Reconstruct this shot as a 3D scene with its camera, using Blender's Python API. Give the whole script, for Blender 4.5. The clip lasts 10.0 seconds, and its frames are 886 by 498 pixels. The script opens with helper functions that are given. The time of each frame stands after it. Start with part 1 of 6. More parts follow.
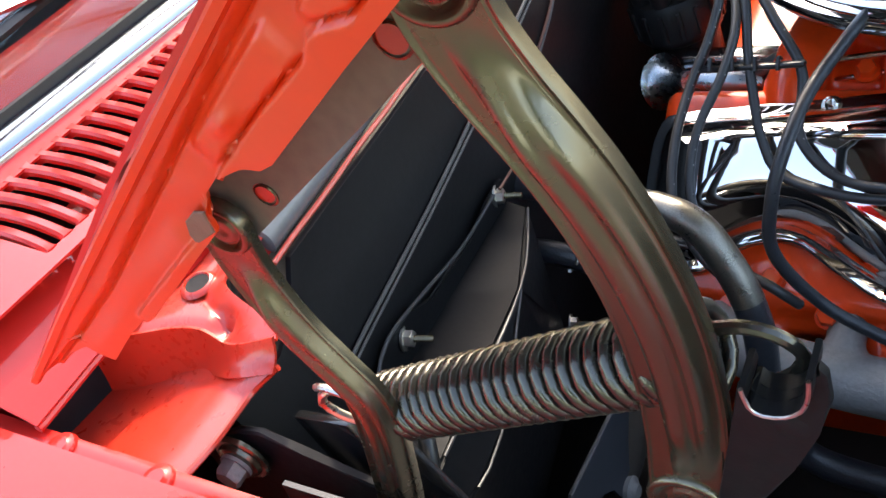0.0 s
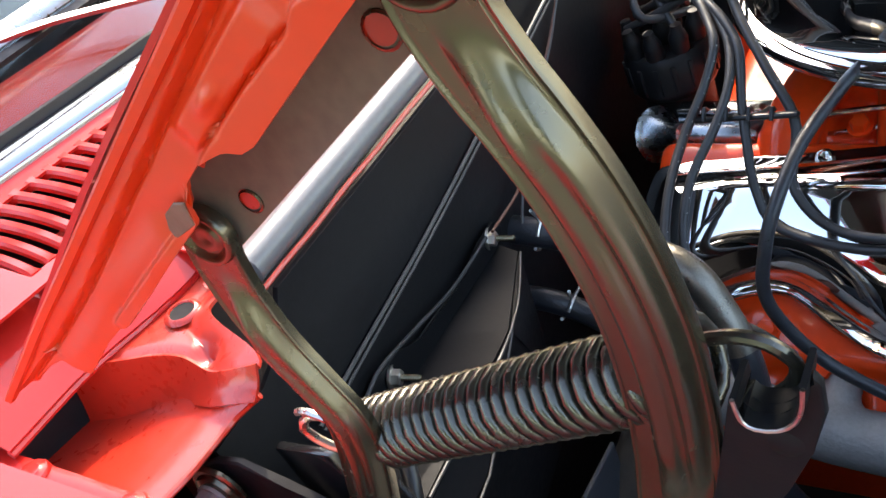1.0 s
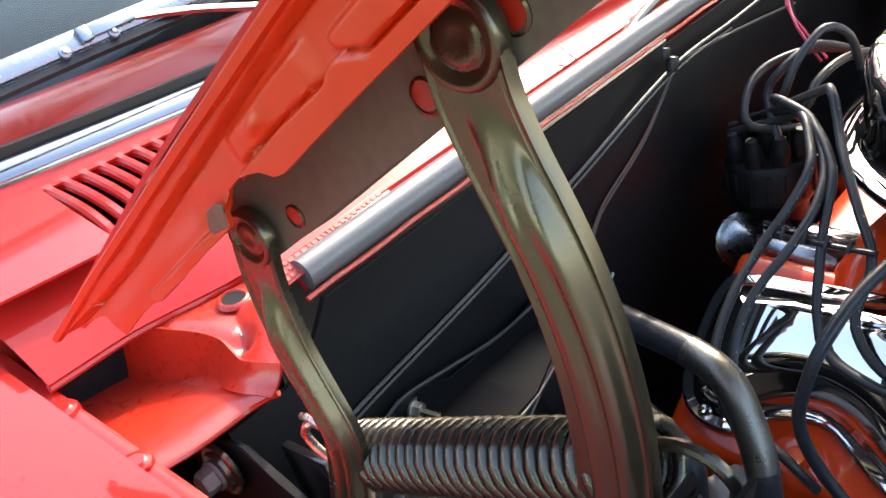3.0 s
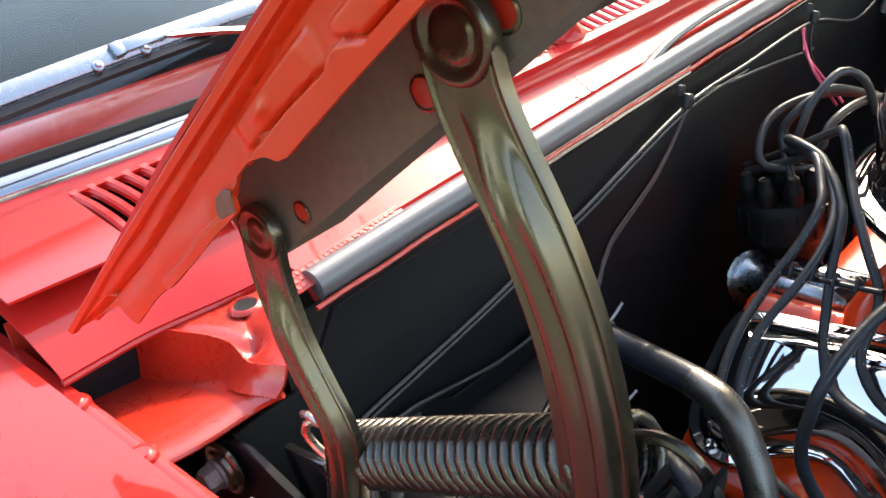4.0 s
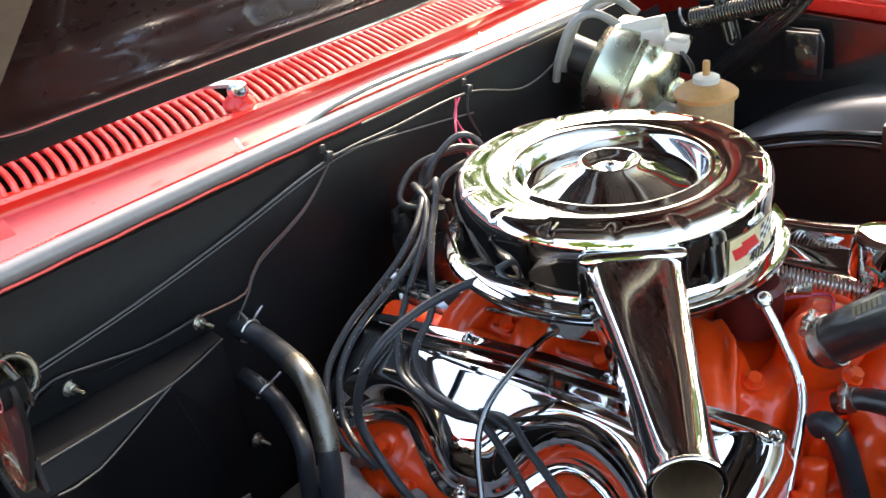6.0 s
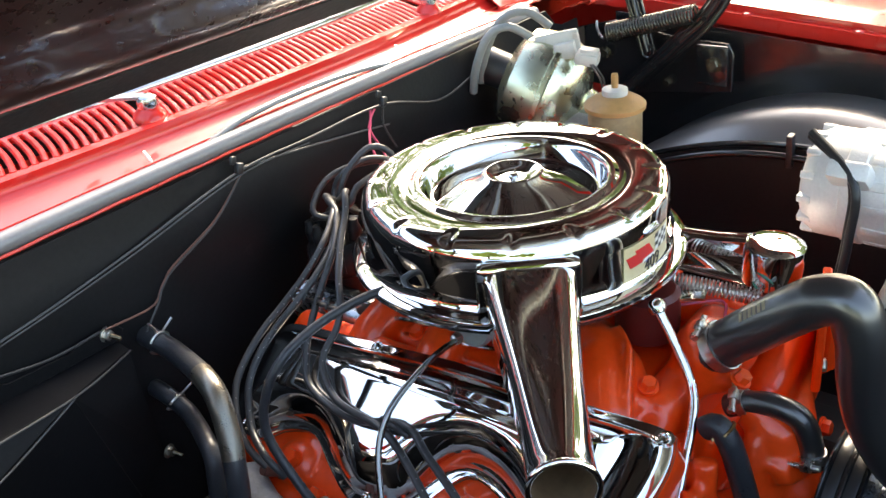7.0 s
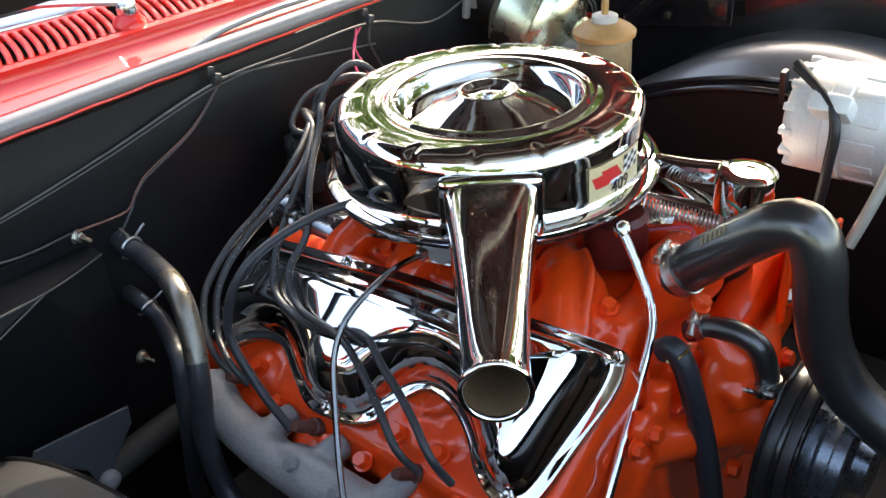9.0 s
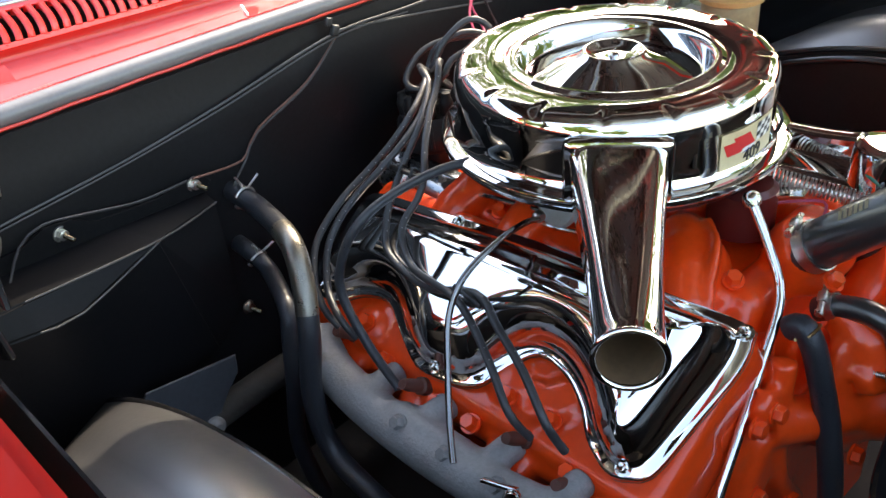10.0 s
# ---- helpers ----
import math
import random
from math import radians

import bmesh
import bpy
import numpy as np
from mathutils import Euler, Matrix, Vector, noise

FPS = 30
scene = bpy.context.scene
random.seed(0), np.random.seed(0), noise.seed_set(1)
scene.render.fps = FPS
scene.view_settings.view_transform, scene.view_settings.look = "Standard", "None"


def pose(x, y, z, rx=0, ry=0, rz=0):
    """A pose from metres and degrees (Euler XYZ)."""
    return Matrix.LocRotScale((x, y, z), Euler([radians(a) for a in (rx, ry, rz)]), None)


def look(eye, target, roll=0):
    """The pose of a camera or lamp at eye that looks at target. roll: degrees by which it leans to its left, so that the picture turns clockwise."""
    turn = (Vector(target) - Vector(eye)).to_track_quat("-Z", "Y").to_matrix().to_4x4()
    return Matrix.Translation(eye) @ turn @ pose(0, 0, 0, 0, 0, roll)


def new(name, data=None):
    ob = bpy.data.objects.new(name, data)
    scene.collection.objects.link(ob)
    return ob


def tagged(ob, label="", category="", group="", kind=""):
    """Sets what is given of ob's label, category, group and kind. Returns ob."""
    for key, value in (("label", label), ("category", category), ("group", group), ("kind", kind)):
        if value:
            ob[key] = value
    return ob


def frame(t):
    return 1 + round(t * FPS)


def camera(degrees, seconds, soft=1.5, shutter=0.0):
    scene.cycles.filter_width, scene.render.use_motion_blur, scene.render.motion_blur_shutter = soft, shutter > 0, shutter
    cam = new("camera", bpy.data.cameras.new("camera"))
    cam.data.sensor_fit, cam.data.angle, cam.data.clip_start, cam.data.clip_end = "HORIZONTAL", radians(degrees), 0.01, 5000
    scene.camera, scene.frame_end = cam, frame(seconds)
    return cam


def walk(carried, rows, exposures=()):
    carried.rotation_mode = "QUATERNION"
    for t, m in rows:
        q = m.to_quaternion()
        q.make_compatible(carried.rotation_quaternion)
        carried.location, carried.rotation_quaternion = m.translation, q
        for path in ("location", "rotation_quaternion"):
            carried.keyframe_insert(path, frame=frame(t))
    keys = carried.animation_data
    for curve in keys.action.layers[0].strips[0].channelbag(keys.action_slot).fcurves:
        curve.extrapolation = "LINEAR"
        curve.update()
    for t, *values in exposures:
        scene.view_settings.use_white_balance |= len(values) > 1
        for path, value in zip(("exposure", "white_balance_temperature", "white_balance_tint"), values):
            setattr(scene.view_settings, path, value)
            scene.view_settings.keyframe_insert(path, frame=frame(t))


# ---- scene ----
cam = camera(50.0, 10.0)
PATH = [
    (0, (-0.8535, -0.0559, 0.3477), (-0.2738, 0.4625, -0.2809), -24.00),
    (0.5, (-0.8697, -0.0476, 0.3319), (-0.2503, 0.4591, -0.2678), -23.09),
    (1, (-0.8615, -0.0563, 0.3281), (-0.2321, 0.4628, -0.2501), -21.31),
    (1.5, (-0.8631, -0.0455, 0.3412), (-0.2167, 0.4584, -0.2318), -16.55),
    (2, (-0.8596, -0.0561, 0.3457), (-0.2259, 0.4772, -0.2147), -14.10),
    (2.5, (-0.8613, -0.0965, 0.3388), (-0.2519, 0.4980, -0.1858), -13.65),
    (2.7, (-0.8568, -0.0889, 0.3393), (-0.2544, 0.5072, -0.1915), -12.03),
    (3.8, (-0.8695, -0.1142, 0.3348), (-0.2736, 0.5243, -0.1522), -9.74),
    (4, (-0.8696, -0.1145, 0.3309), (-0.2663, 0.5230, -0.1482), -9.13),
    (4.5, (-0.8809, -0.1359, 0.3280), (-0.2517, 0.4898, -0.1330), -7.70),
    (5, (-0.8733, -0.2375, 0.3388), (-0.2383, 0.3933, -0.1073), -7.87),
    (5.5, (-0.8342, -0.4182, 0.3916), (-0.2322, 0.2346, -0.0683), -8.70),
    (6, (-0.8330, -0.5318, 0.4304), (-0.1977, 0.0815, -0.0390), -7.01),
    (6.2, (-0.8315, -0.5519, 0.4481), (-0.1839, 0.0435, -0.0274), -6.35),
    (7.3, (-0.7990, -0.5977, 0.4256), (-0.1279, -0.0208, -0.0399), -5.95),
    (7.5, (-0.7909, -0.6138, 0.4175), (-0.1309, -0.0273, -0.0519), -6.46),
    (8, (-0.7852, -0.6301, 0.4080), (-0.1398, -0.0405, -0.0776), -6.49),
    (8.5, (-0.7878, -0.6331, 0.4060), (-0.1485, -0.0511, -0.0965), -5.59),
    (9, (-0.7877, -0.6378, 0.4023), (-0.1567, -0.0564, -0.1114), -4.57),
    (9.5, (-0.7942, -0.6345, 0.3975), (-0.1876, -0.0336, -0.1230), -4.38),
    (10, (-0.8090, -0.5941, 0.3862), (-0.2438, 0.0333, -0.1495), -4.68),
]
EXPOSURES = [(0.0, 1.86, 7500, 10), (2.5, 1.7, 7500, 10), (4.5, 1.5, 7700, 10), (5.0, 1.52, 7800, 10), (5.5, 1.84, 8000, 10), (6.0, 2.06, 8100, 10), (7.5, 1.96, 8100, 10), (10.0, 1.98, 8100, 10)]
walk(cam, [(t, look(eye, target, roll)) for t, eye, target, roll in PATH], EXPOSURES)

# ---------- daylight ----------
SUN = Vector((0.73, 0.29, 0.61)).normalized()
world = bpy.data.worlds.new("sky")
scene.world = world
world.use_nodes = True
wn = world.node_tree.nodes
sky = wn.new("ShaderNodeTexSky")
sky.sky_type, sky.sun_disc = "NISHITA", False
sky.sun_elevation = math.asin(SUN.z)
sky.sun_rotation = math.atan2(SUN.x, SUN.y)
sky.air_density, sky.dust_density, sky.ozone_density = 1.0, 1.8, 1.0
world.node_tree.links.new(sky.outputs["Color"], wn["Background"].inputs["Color"])
wn["Background"].inputs["Strength"].default_value = 0.30
sun_lamp = bpy.data.lights.new("sun", "SUN")
sun_lamp.energy, sun_lamp.angle, sun_lamp.color = 1.9, radians(0.6), (1.0, 0.95, 0.88)
sun_ob = new("sun", sun_lamp)
sun_ob.matrix_world = look(SUN * 8, (0, 0, 0))

# ---------- helpers of this scene ----------
def rot_to(n, up=(0, 0, 1)):
    """A turn whose z axis is n."""
    n = Vector(n).normalized()
    return n.to_track_quat("Z", "Y").to_matrix().to_4x4()


def at(p, n=(0, 0, 1), spin=0.0):
    return Matrix.Translation(p) @ rot_to(n) @ Matrix.Rotation(radians(spin), 4, "Z")


def basis(o, u, v):
    """A frame with origin o, x along u, y near v."""
    u, v = Vector(u).normalized(), Vector(v)
    w = u.cross(v).normalized()
    v = w.cross(u)
    m = Matrix((u, v, w)).transposed().to_4x4()
    m.translation = o
    return m


def finish(bm, name, material, angle=38, smooth=True):
    bmesh.ops.recalc_face_normals(bm, faces=bm.faces)
    me = bpy.data.meshes.new(name)
    for f in bm.faces:
        f.smooth = smooth
    bm.to_mesh(me)
    bm.free()
    if smooth:
        me.set_sharp_from_angle(angle=radians(angle))
    for m in (material if isinstance(material, (list, tuple)) else (material,)):
        me.materials.append(m)
    return me


def part(name, bm, material, parent=None, label="", angle=38, smooth=True):
    ob = new(name, finish(bm, name, material, angle, smooth))
    if parent is not None:
        ob.parent = parent
        ob.matrix_parent_inverse = WORLD_OF.get(parent.name, Matrix()).inverted()
    WORLD_OF[ob.name] = Matrix()
    if label:
        tagged(ob, label)
    return ob


WORLD_OF = {}


def thing(name, loc, label, category, group="", kind=""):
    ob = new(name)
    ob.empty_display_size = 0.02
    ob.location = loc
    WORLD_OF[ob.name] = Matrix.Translation(loc)
    return tagged(ob, label, category, group, kind)


def single(name, bm, material, label, category, group="", kind="", angle=38, smooth=True):
    return tagged(part(name, bm, material, None, "", angle, smooth), label, category, group, kind)


def B():
    return bmesh.new()


def add_box(bm, c, s, m=None, bevel=0.0, seg=2):
    made = bmesh.ops.create_cube(bm, size=1.0)["verts"]
    bmesh.ops.scale(bm, vec=s, verts=made)
    if bevel:
        edges = list({e for v in made for e in v.link_edges})
        made = bmesh.ops.bevel(bm, geom=edges, offset=bevel, segments=seg, affect="EDGES", profile=0.5)["verts"]
    bmesh.ops.transform(bm, matrix=Matrix.Translation(c) @ (m or Matrix()), verts=made)
    return made


def add_lathe(bm, prof, m=None, seg=32, a0=0.0, a1=360.0, close=False):
    """Turns a profile of (radius, height) about z."""
    m = m or Matrix()
    full = abs(a1 - a0) >= 359.9
    n = seg if full else seg + 1
    rings = []
    for r, z in prof:
        ring = []
        for k in range(n):
            a = radians(a0 + (a1 - a0) * k / seg)
            ring.append(bm.verts.new(m @ Vector((r * math.cos(a), r * math.sin(a), z))))
            if r < 1e-6:
                break
        rings.append(ring)
    pairs = list(zip(rings, rings[1:])) + ([(rings[-1], rings[0])] if close else [])
    for p, q in pairs:
        for k in range(seg):
            k2 = (k + 1) % n
            if len(p) == 1 and len(q) == 1:
                continue
            if len(p) == 1:
                bm.faces.new((p[0], q[k], q[k2]))
            elif len(q) == 1:
                bm.faces.new((p[k], p[k2], q[0]))
            else:
                bm.faces.new((p[k], p[k2], q[k2], q[k]))


def glide(pts, step=0.01):
    """A smooth line through the points."""
    p = [Vector(q) for q in pts]
    if len(p) == 2:
        return p
    out = []
    for i in range(len(p) - 1):
        a, b, c, d = p[max(i - 1, 0)], p[i], p[i + 1], p[min(i + 2, len(p) - 1)]
        n = max(2, int((c - b).length / step))
        for k in range(n):
            t = k / n
            out.append(0.5 * (2 * b + (c - a) * t + (2 * a - 5 * b + 4 * c - d) * t * t + (3 * b - a - 3 * c + d) * t ** 3))
    out.append(p[-1])
    return out


def frames_along(line, up=None):
    """Moving frames (place, side, over) along a line; over stays near up, or turns least."""
    out, last = [], None
    for i, q in enumerate(line):
        t = (line[min(i + 1, len(line) - 1)] - line[max(i - 1, 0)]).normalized()
        if up is not None:
            ref = Vector(up)
        elif last is not None:
            ref = last
        else:
            ref = Vector((0, 0, 1)) if abs(t.z) < 0.9 else Vector((1, 0, 0))
        over = (ref - t * ref.dot(t)).normalized()
        last = over
        out.append((q, t.cross(over), over))
    return out


def add_sweep(bm, pts, profile, up=None, step=0.01, caps=True, scale=None):
    """Sweeps a closed outline of (side, over) along the points."""
    fr = frames_along(glide(pts, step), up)
    rings = []
    for i, (q, s, o) in enumerate(fr):
        k = scale(i / (len(fr) - 1)) if scale else 1.0
        rings.append([bm.verts.new(q + s * (x * k) + o * (y * k)) for x, y in profile])
    n = len(profile)
    for p, q in zip(rings, rings[1:]):
        for k in range(n):
            bm.faces.new((p[k], p[(k + 1) % n], q[(k + 1) % n], q[k]))
    if caps:
        bm.faces.new(rings[0])
        bm.faces.new(list(reversed(rings[-1])))


def ring_profile(r, seg=10):
    return [(r * math.cos(2 * math.pi * k / seg), r * math.sin(2 * math.pi * k / seg)) for k in range(seg)]


def add_tube(bm, pts, r, seg=10, step=0.012, scale=None):
    add_sweep(bm, pts, ring_profile(r, seg), None, step, True, scale)


def add_prism(bm, poly, depth, m=None, bevel=0.0, seg=1):
    """An outline in x, y given thickness along z."""
    m = m or Matrix()
    lo = [bm.verts.new((x, y, 0)) for x, y in poly]
    hi = [bm.verts.new((x, y, depth)) for x, y in poly]
    n = len(poly)
    faces = [bm.faces.new(list(reversed(lo))), bm.faces.new(hi)]
    for k in range(n):
        faces.append(bm.faces.new((lo[k], lo[(k + 1) % n], hi[(k + 1) % n], hi[k])))
    made = lo + hi
    if bevel:
        edges = list({e for f in faces[:2] for e in f.edges})
        made = list({v for v in made if v.is_valid} | set(bmesh.ops.bevel(bm, geom=edges, offset=bevel, segments=seg, affect="EDGES", profile=0.5)["verts"]))
        made = [v for v in made if v.is_valid]
    bmesh.ops.transform(bm, matrix=m, verts=made)


def add_grid(bm, fn, nu, nv, thick=0.0, flip=False):
    """A sheet fn(u, v), u and v from 0 to 1, given thickness along its normals by a second sheet."""
    def sheet(off):
        rows = []
        for i in range(nu + 1):
            row = []
            for j in range(nv + 1):
                u, v = i / nu, j / nv
                p = Vector(fn(u, v))
                if off:
                    e = 1e-3
                    a = Vector(fn(min(u + e, 1), v)) - Vector(fn(max(u - e, 0), v))
                    b = Vector(fn(u, min(v + e, 1))) - Vector(fn(u, max(v - e, 0)))
                    p = p + a.cross(b).normalized() * off
                row.append(bm.verts.new(p))
            rows.append(row)
        for i in range(nu):
            for j in range(nv):
                bm.faces.new((rows[i][j], rows[i + 1][j], rows[i + 1][j + 1], rows[i][j + 1]))
        return rows
    top = sheet(0.0)
    if thick:
        low = sheet(-thick if not flip else thick)
        rim = [top[i][0] for i in range(nu + 1)] + [top[nu][j] for j in range(1, nv + 1)] + [top[i][nv] for i in range(nu - 1, -1, -1)] + [top[0][j] for j in range(nv - 1, 0, -1)]
        rim2 = [low[i][0] for i in range(nu + 1)] + [low[nu][j] for j in range(1, nv + 1)] + [low[i][nv] for i in range(nu - 1, -1, -1)] + [low[0][j] for j in range(nv - 1, 0, -1)]
        for k in range(len(rim)):
            k2 = (k + 1) % len(rim)
            bm.faces.new((rim[k], rim[k2], rim2[k2], rim2[k]))


def add_hex(bm, p, n, r=0.008, h=0.006, washer=1.35):
    """A hex head on a washer, standing on p along n."""
    m = at(p, n)
    add_lathe(bm, [(0, 0), (r * washer, 0), (r * washer, h * 0.25), (0, h * 0.25)], m, 18)
    add_lathe(bm, [(r, h * 0.25), (r, h * 0.9), (r * 0.86, h * 1.1), (0, h * 1.1)], m, 6)


def add_round_box_remesh(ob, voxel, smooth=6, factor=0.5):
    """Melts overlapping blocks into one casting."""
    r = ob.modifiers.new("melt", "REMESH")
    r.mode, r.voxel_size, r.use_smooth_shade = "VOXEL", voxel, True
    s = ob.modifiers.new("soft", "SMOOTH")
    s.iterations, s.factor = smooth, factor


def smoothstep(a, b, x):
    t = min(max((x - a) / (b - a), 0.0), 1.0)
    return t * t * (3 - 2 * t)

# ---------- materials ----------
def mat(name, color, rough=0.5, metal=0.0, var=0.12, scale=(6.0, 140.0), bump=0.0, coat=0.0, rough_var=0.08, bump_scale=None, dirt=None, dirt_amount=0.0, spec=0.5, coat_rough=0.04, dirt_scale=14.0):
    """A surface whose colour, gloss and relief vary at two scales; dirt is a second colour in patches."""
    m = bpy.data.materials.new(name)
    m.use_nodes = True
    nt = m.node_tree
    n, l = nt.nodes, nt.links
    bs = n["Principled BSDF"]
    co = n.new("ShaderNodeTexCoord")
    big, fine = n.new("ShaderNodeTexNoise"), n.new("ShaderNodeTexNoise")
    for t, s, d in ((big, scale[0], 4.0), (fine, scale[1], 3.0)):
        t.inputs["Scale"].default_value, t.inputs["Detail"].default_value = s, d
        l.new(co.outputs["Object"], t.inputs["Vector"])
    mixv = n.new("ShaderNodeMath")
    mixv.operation = "MULTIPLY_ADD"
    mixv.inputs[1].default_value = 0.45
    l.new(fine.outputs["Fac"], mixv.inputs[0])
    half = n.new("ShaderNodeMath")
    half.operation = "MULTIPLY"
    half.inputs[1].default_value = 0.55
    l.new(big.outputs["Fac"], half.inputs[0])
    l.new(half.outputs[0], mixv.inputs[2])
    ramp = n.new("ShaderNodeMapRange")
    ramp.inputs["From Min"].default_value, ramp.inputs["From Max"].default_value = 0.3, 0.7
    ramp.inputs["To Min"].default_value, ramp.inputs["To Max"].default_value = 1 - var, 1 + var
    l.new(mixv.outputs[0], ramp.inputs["Value"])
    tint = n.new("ShaderNodeVectorMath")
    tint.operation = "SCALE"
    tint.inputs[0].default_value = color
    l.new(ramp.outputs["Result"], tint.inputs["Scale"])
    col = tint.outputs["Vector"]
    if dirt:
        d = n.new("ShaderNodeTexNoise")
        d.inputs["Scale"].default_value, d.inputs["Detail"].default_value, d.inputs["Roughness"].default_value = dirt_scale, 8.0, 0.7
        l.new(co.outputs["Object"], d.inputs["Vector"])
        dr = n.new("ShaderNodeMapRange")
        dr.inputs["From Min"].default_value, dr.inputs["From Max"].default_value = 0.68 - 0.25 * dirt_amount, 0.8 - 0.2 * dirt_amount
        l.new(d.outputs["Fac"], dr.inputs["Value"])
        mx = n.new("ShaderNodeMix")
        mx.data_type = "RGBA"
        l.new(dr.outputs["Result"], mx.inputs[0])
        l.new(col, mx.inputs[6])
        mx.inputs[7].default_value = (*dirt, 1)
        col = mx.outputs[2]
    l.new(col, bs.inputs["Base Color"])
    rr = n.new("ShaderNodeMapRange")
    rr.inputs["From Min"].default_value, rr.inputs["From Max"].default_value = 0.3, 0.7
    rr.inputs["To Min"].default_value, rr.inputs["To Max"].default_value = max(rough - rough_var, 0.0), min(rough + rough_var, 1.0)
    l.new(mixv.outputs[0], rr.inputs["Value"])
    l.new(rr.outputs["Result"], bs.inputs["Roughness"])
    bs.inputs["Metallic"].default_value = metal
    bs.inputs["Coat Weight"].default_value, bs.inputs["Coat Roughness"].default_value = coat, coat_rough
    bs.inputs["Specular IOR Level"].default_value = spec
    if bump:
        b = n.new("ShaderNodeBump")
        b.inputs["Strength"].default_value, b.inputs["Distance"].default_value = bump, 0.002
        src = fine
        if bump_scale:
            src = n.new("ShaderNodeTexNoise")
            src.inputs["Scale"].default_value, src.inputs["Detail"].default_value = bump_scale, 3.0
            l.new(co.outputs["Object"], src.inputs["Vector"])
        l.new(src.outputs["Fac"], b.inputs["Height"])
        l.new(b.outputs["Normal"], bs.inputs["Normal"])
    return m


RED = mat("red_paint", (0.53, 0.020, 0.015), 0.30, 0, 0.06, (3, 60), 0.010, 0.75, 0.05, 40, None, 0.0, 0.15)
RED_IN = mat("dark_underside_paint", (0.032, 0.012, 0.010), 0.3, 0, 0.12, (5, 90), 0.05, 0.7, 0.08, 60)
RED_OLD = mat("red_paint_worn", (0.52, 0.030, 0.014), 0.32, 0, 0.10, (9, 150), 0.04, 0.55, 0.1, 40, None, 0.0)
RED_FLANGE = mat("red_flange_paint", (0.66, 0.040, 0.006), 0.34, 0, 0.05, (9, 150), 0.0, 0.20, 0.05, 60)
PRIMER = mat("worn_primer", (0.16, 0.085, 0.055), 0.55, 0, 0.25, (20, 200), 0.2)
CHROME = mat("chrome", (0.80, 0.80, 0.80), 0.035, 1.0, 0.03, (4, 60), 0.012, 0, 0.02, 22)
TRIM = mat("bright_trim", (0.37, 0.40, 0.43), 0.16, 1.0, 0.05, (5, 90), 0.01, 0, 0.03, 40)
FLARE = mat("satin_steel", (0.40, 0.43, 0.45), 0.28, 1.0, 0.10, (20, 160), 0.02, 0, 0.05, 90)
CAP_BLACK = mat("dull_black_plastic", (0.011, 0.011, 0.012), 0.48, 0, 0.2, (12, 150), 0.05, 0, 0.08, 180, None, 0.0, 0.3)
CHROME_DULL = mat("old_chrome", (0.62, 0.60, 0.55), 0.12, 1.0, 0.12, (10, 160), 0.03, 0, 0.06, 60, (0.25, 0.2, 0.14), 0.1)
ZINC = mat("zinc_plate", (0.62, 0.60, 0.56), 0.3, 1.0, 0.15, (30, 250), 0.06)
GOLD_ZINC = mat("yellow_zinc", (0.60, 0.62, 0.47), 0.26, 1.0, 0.10, (7, 60), 0.02, 0, 0.08, 30, (0.50, 0.60, 0.58), 0.0, 0.5, 0.04, 6.0)
BRASS = mat("brass", (0.34, 0.22, 0.10), 0.3, 1.0, 0.15, (30, 200), 0.05)
ORANGE = mat("engine_orange_paint", (0.92, 0.066, 0.008), 0.42, 0, 0.10, (9, 120), 0.14, 0.8, 0.08, 70, (0.45, 0.03, 0.008), 0.05, 0.25, 0.07)
FIREWALL = mat("black_satin_paint", (0.010, 0.010, 0.011), 0.46, 0, 0.3, (5, 160), 0.10, 0, 0.08, 160, (0.022, 0.021, 0.020), 0.12, 0.16)
BLACK_GLOSS = mat("black_gloss_paint", (0.012, 0.012, 0.013), 0.2, 0, 0.25, (6, 120), 0.05, 0.3, 0.07, 90)
BLACK_STEEL = mat("black_oxide_steel", (0.145, 0.122, 0.082), 0.26, 0.85, 0.06, (7, 120), 0.0, 0.30, 0.04, None, None, 0.0, 0.6, 0.24)
PLATE_DARK = mat("dusty_black_plate", (0.165, 0.140, 0.110), 0.55, 0, 0.25, (9, 160), 0.06, 0, 0.08, 200, (0.09, 0.080, 0.062), 0.2, 0.4)
HEATER_BLACK = mat("dull_black_case", (0.008, 0.008, 0.009), 0.46, 0, 0.3, (6, 170), 0.06, 0, 0.08, 170, (0.018, 0.017, 0.016), 0.2, 0.14)
SPRING_STEEL = mat("dark_spring_steel", (0.10, 0.094, 0.080), 0.24, 0.85, 0.2, (25, 220), 0.03)
RUBBER = mat("black_rubber", (0.016, 0.016, 0.017), 0.38, 0, 0.2, (12, 180), 0.12, 0, 0.1, 220)
RUBBER_HOSE = mat("moulded_rubber_hose", (0.017, 0.017, 0.018), 0.32, 0, 0.2, (12, 180), 0.04, 0.9, 0.06, 220, None, 0.0, 0.8, 0.20)
RUBBER_BLUE = mat("aged_rubber_hose", (0.024, 0.026, 0.031), 0.34, 0, 0.2, (18, 420), 0.22, 0, 0.08, 520)
WIRE = mat("wire_sleeve", (0.034, 0.034, 0.036), 0.38, 0, 0.2, (30, 200), 0.04)
WIRE_GREY = mat("grey_wire_sleeve", (0.055, 0.055, 0.055), 0.4, 0, 0.2, (30, 200), 0.04)
WIRE_PINK = mat("pink_wire", (0.60, 0.06, 0.12), 0.4, 0, 0.15, (30, 200))
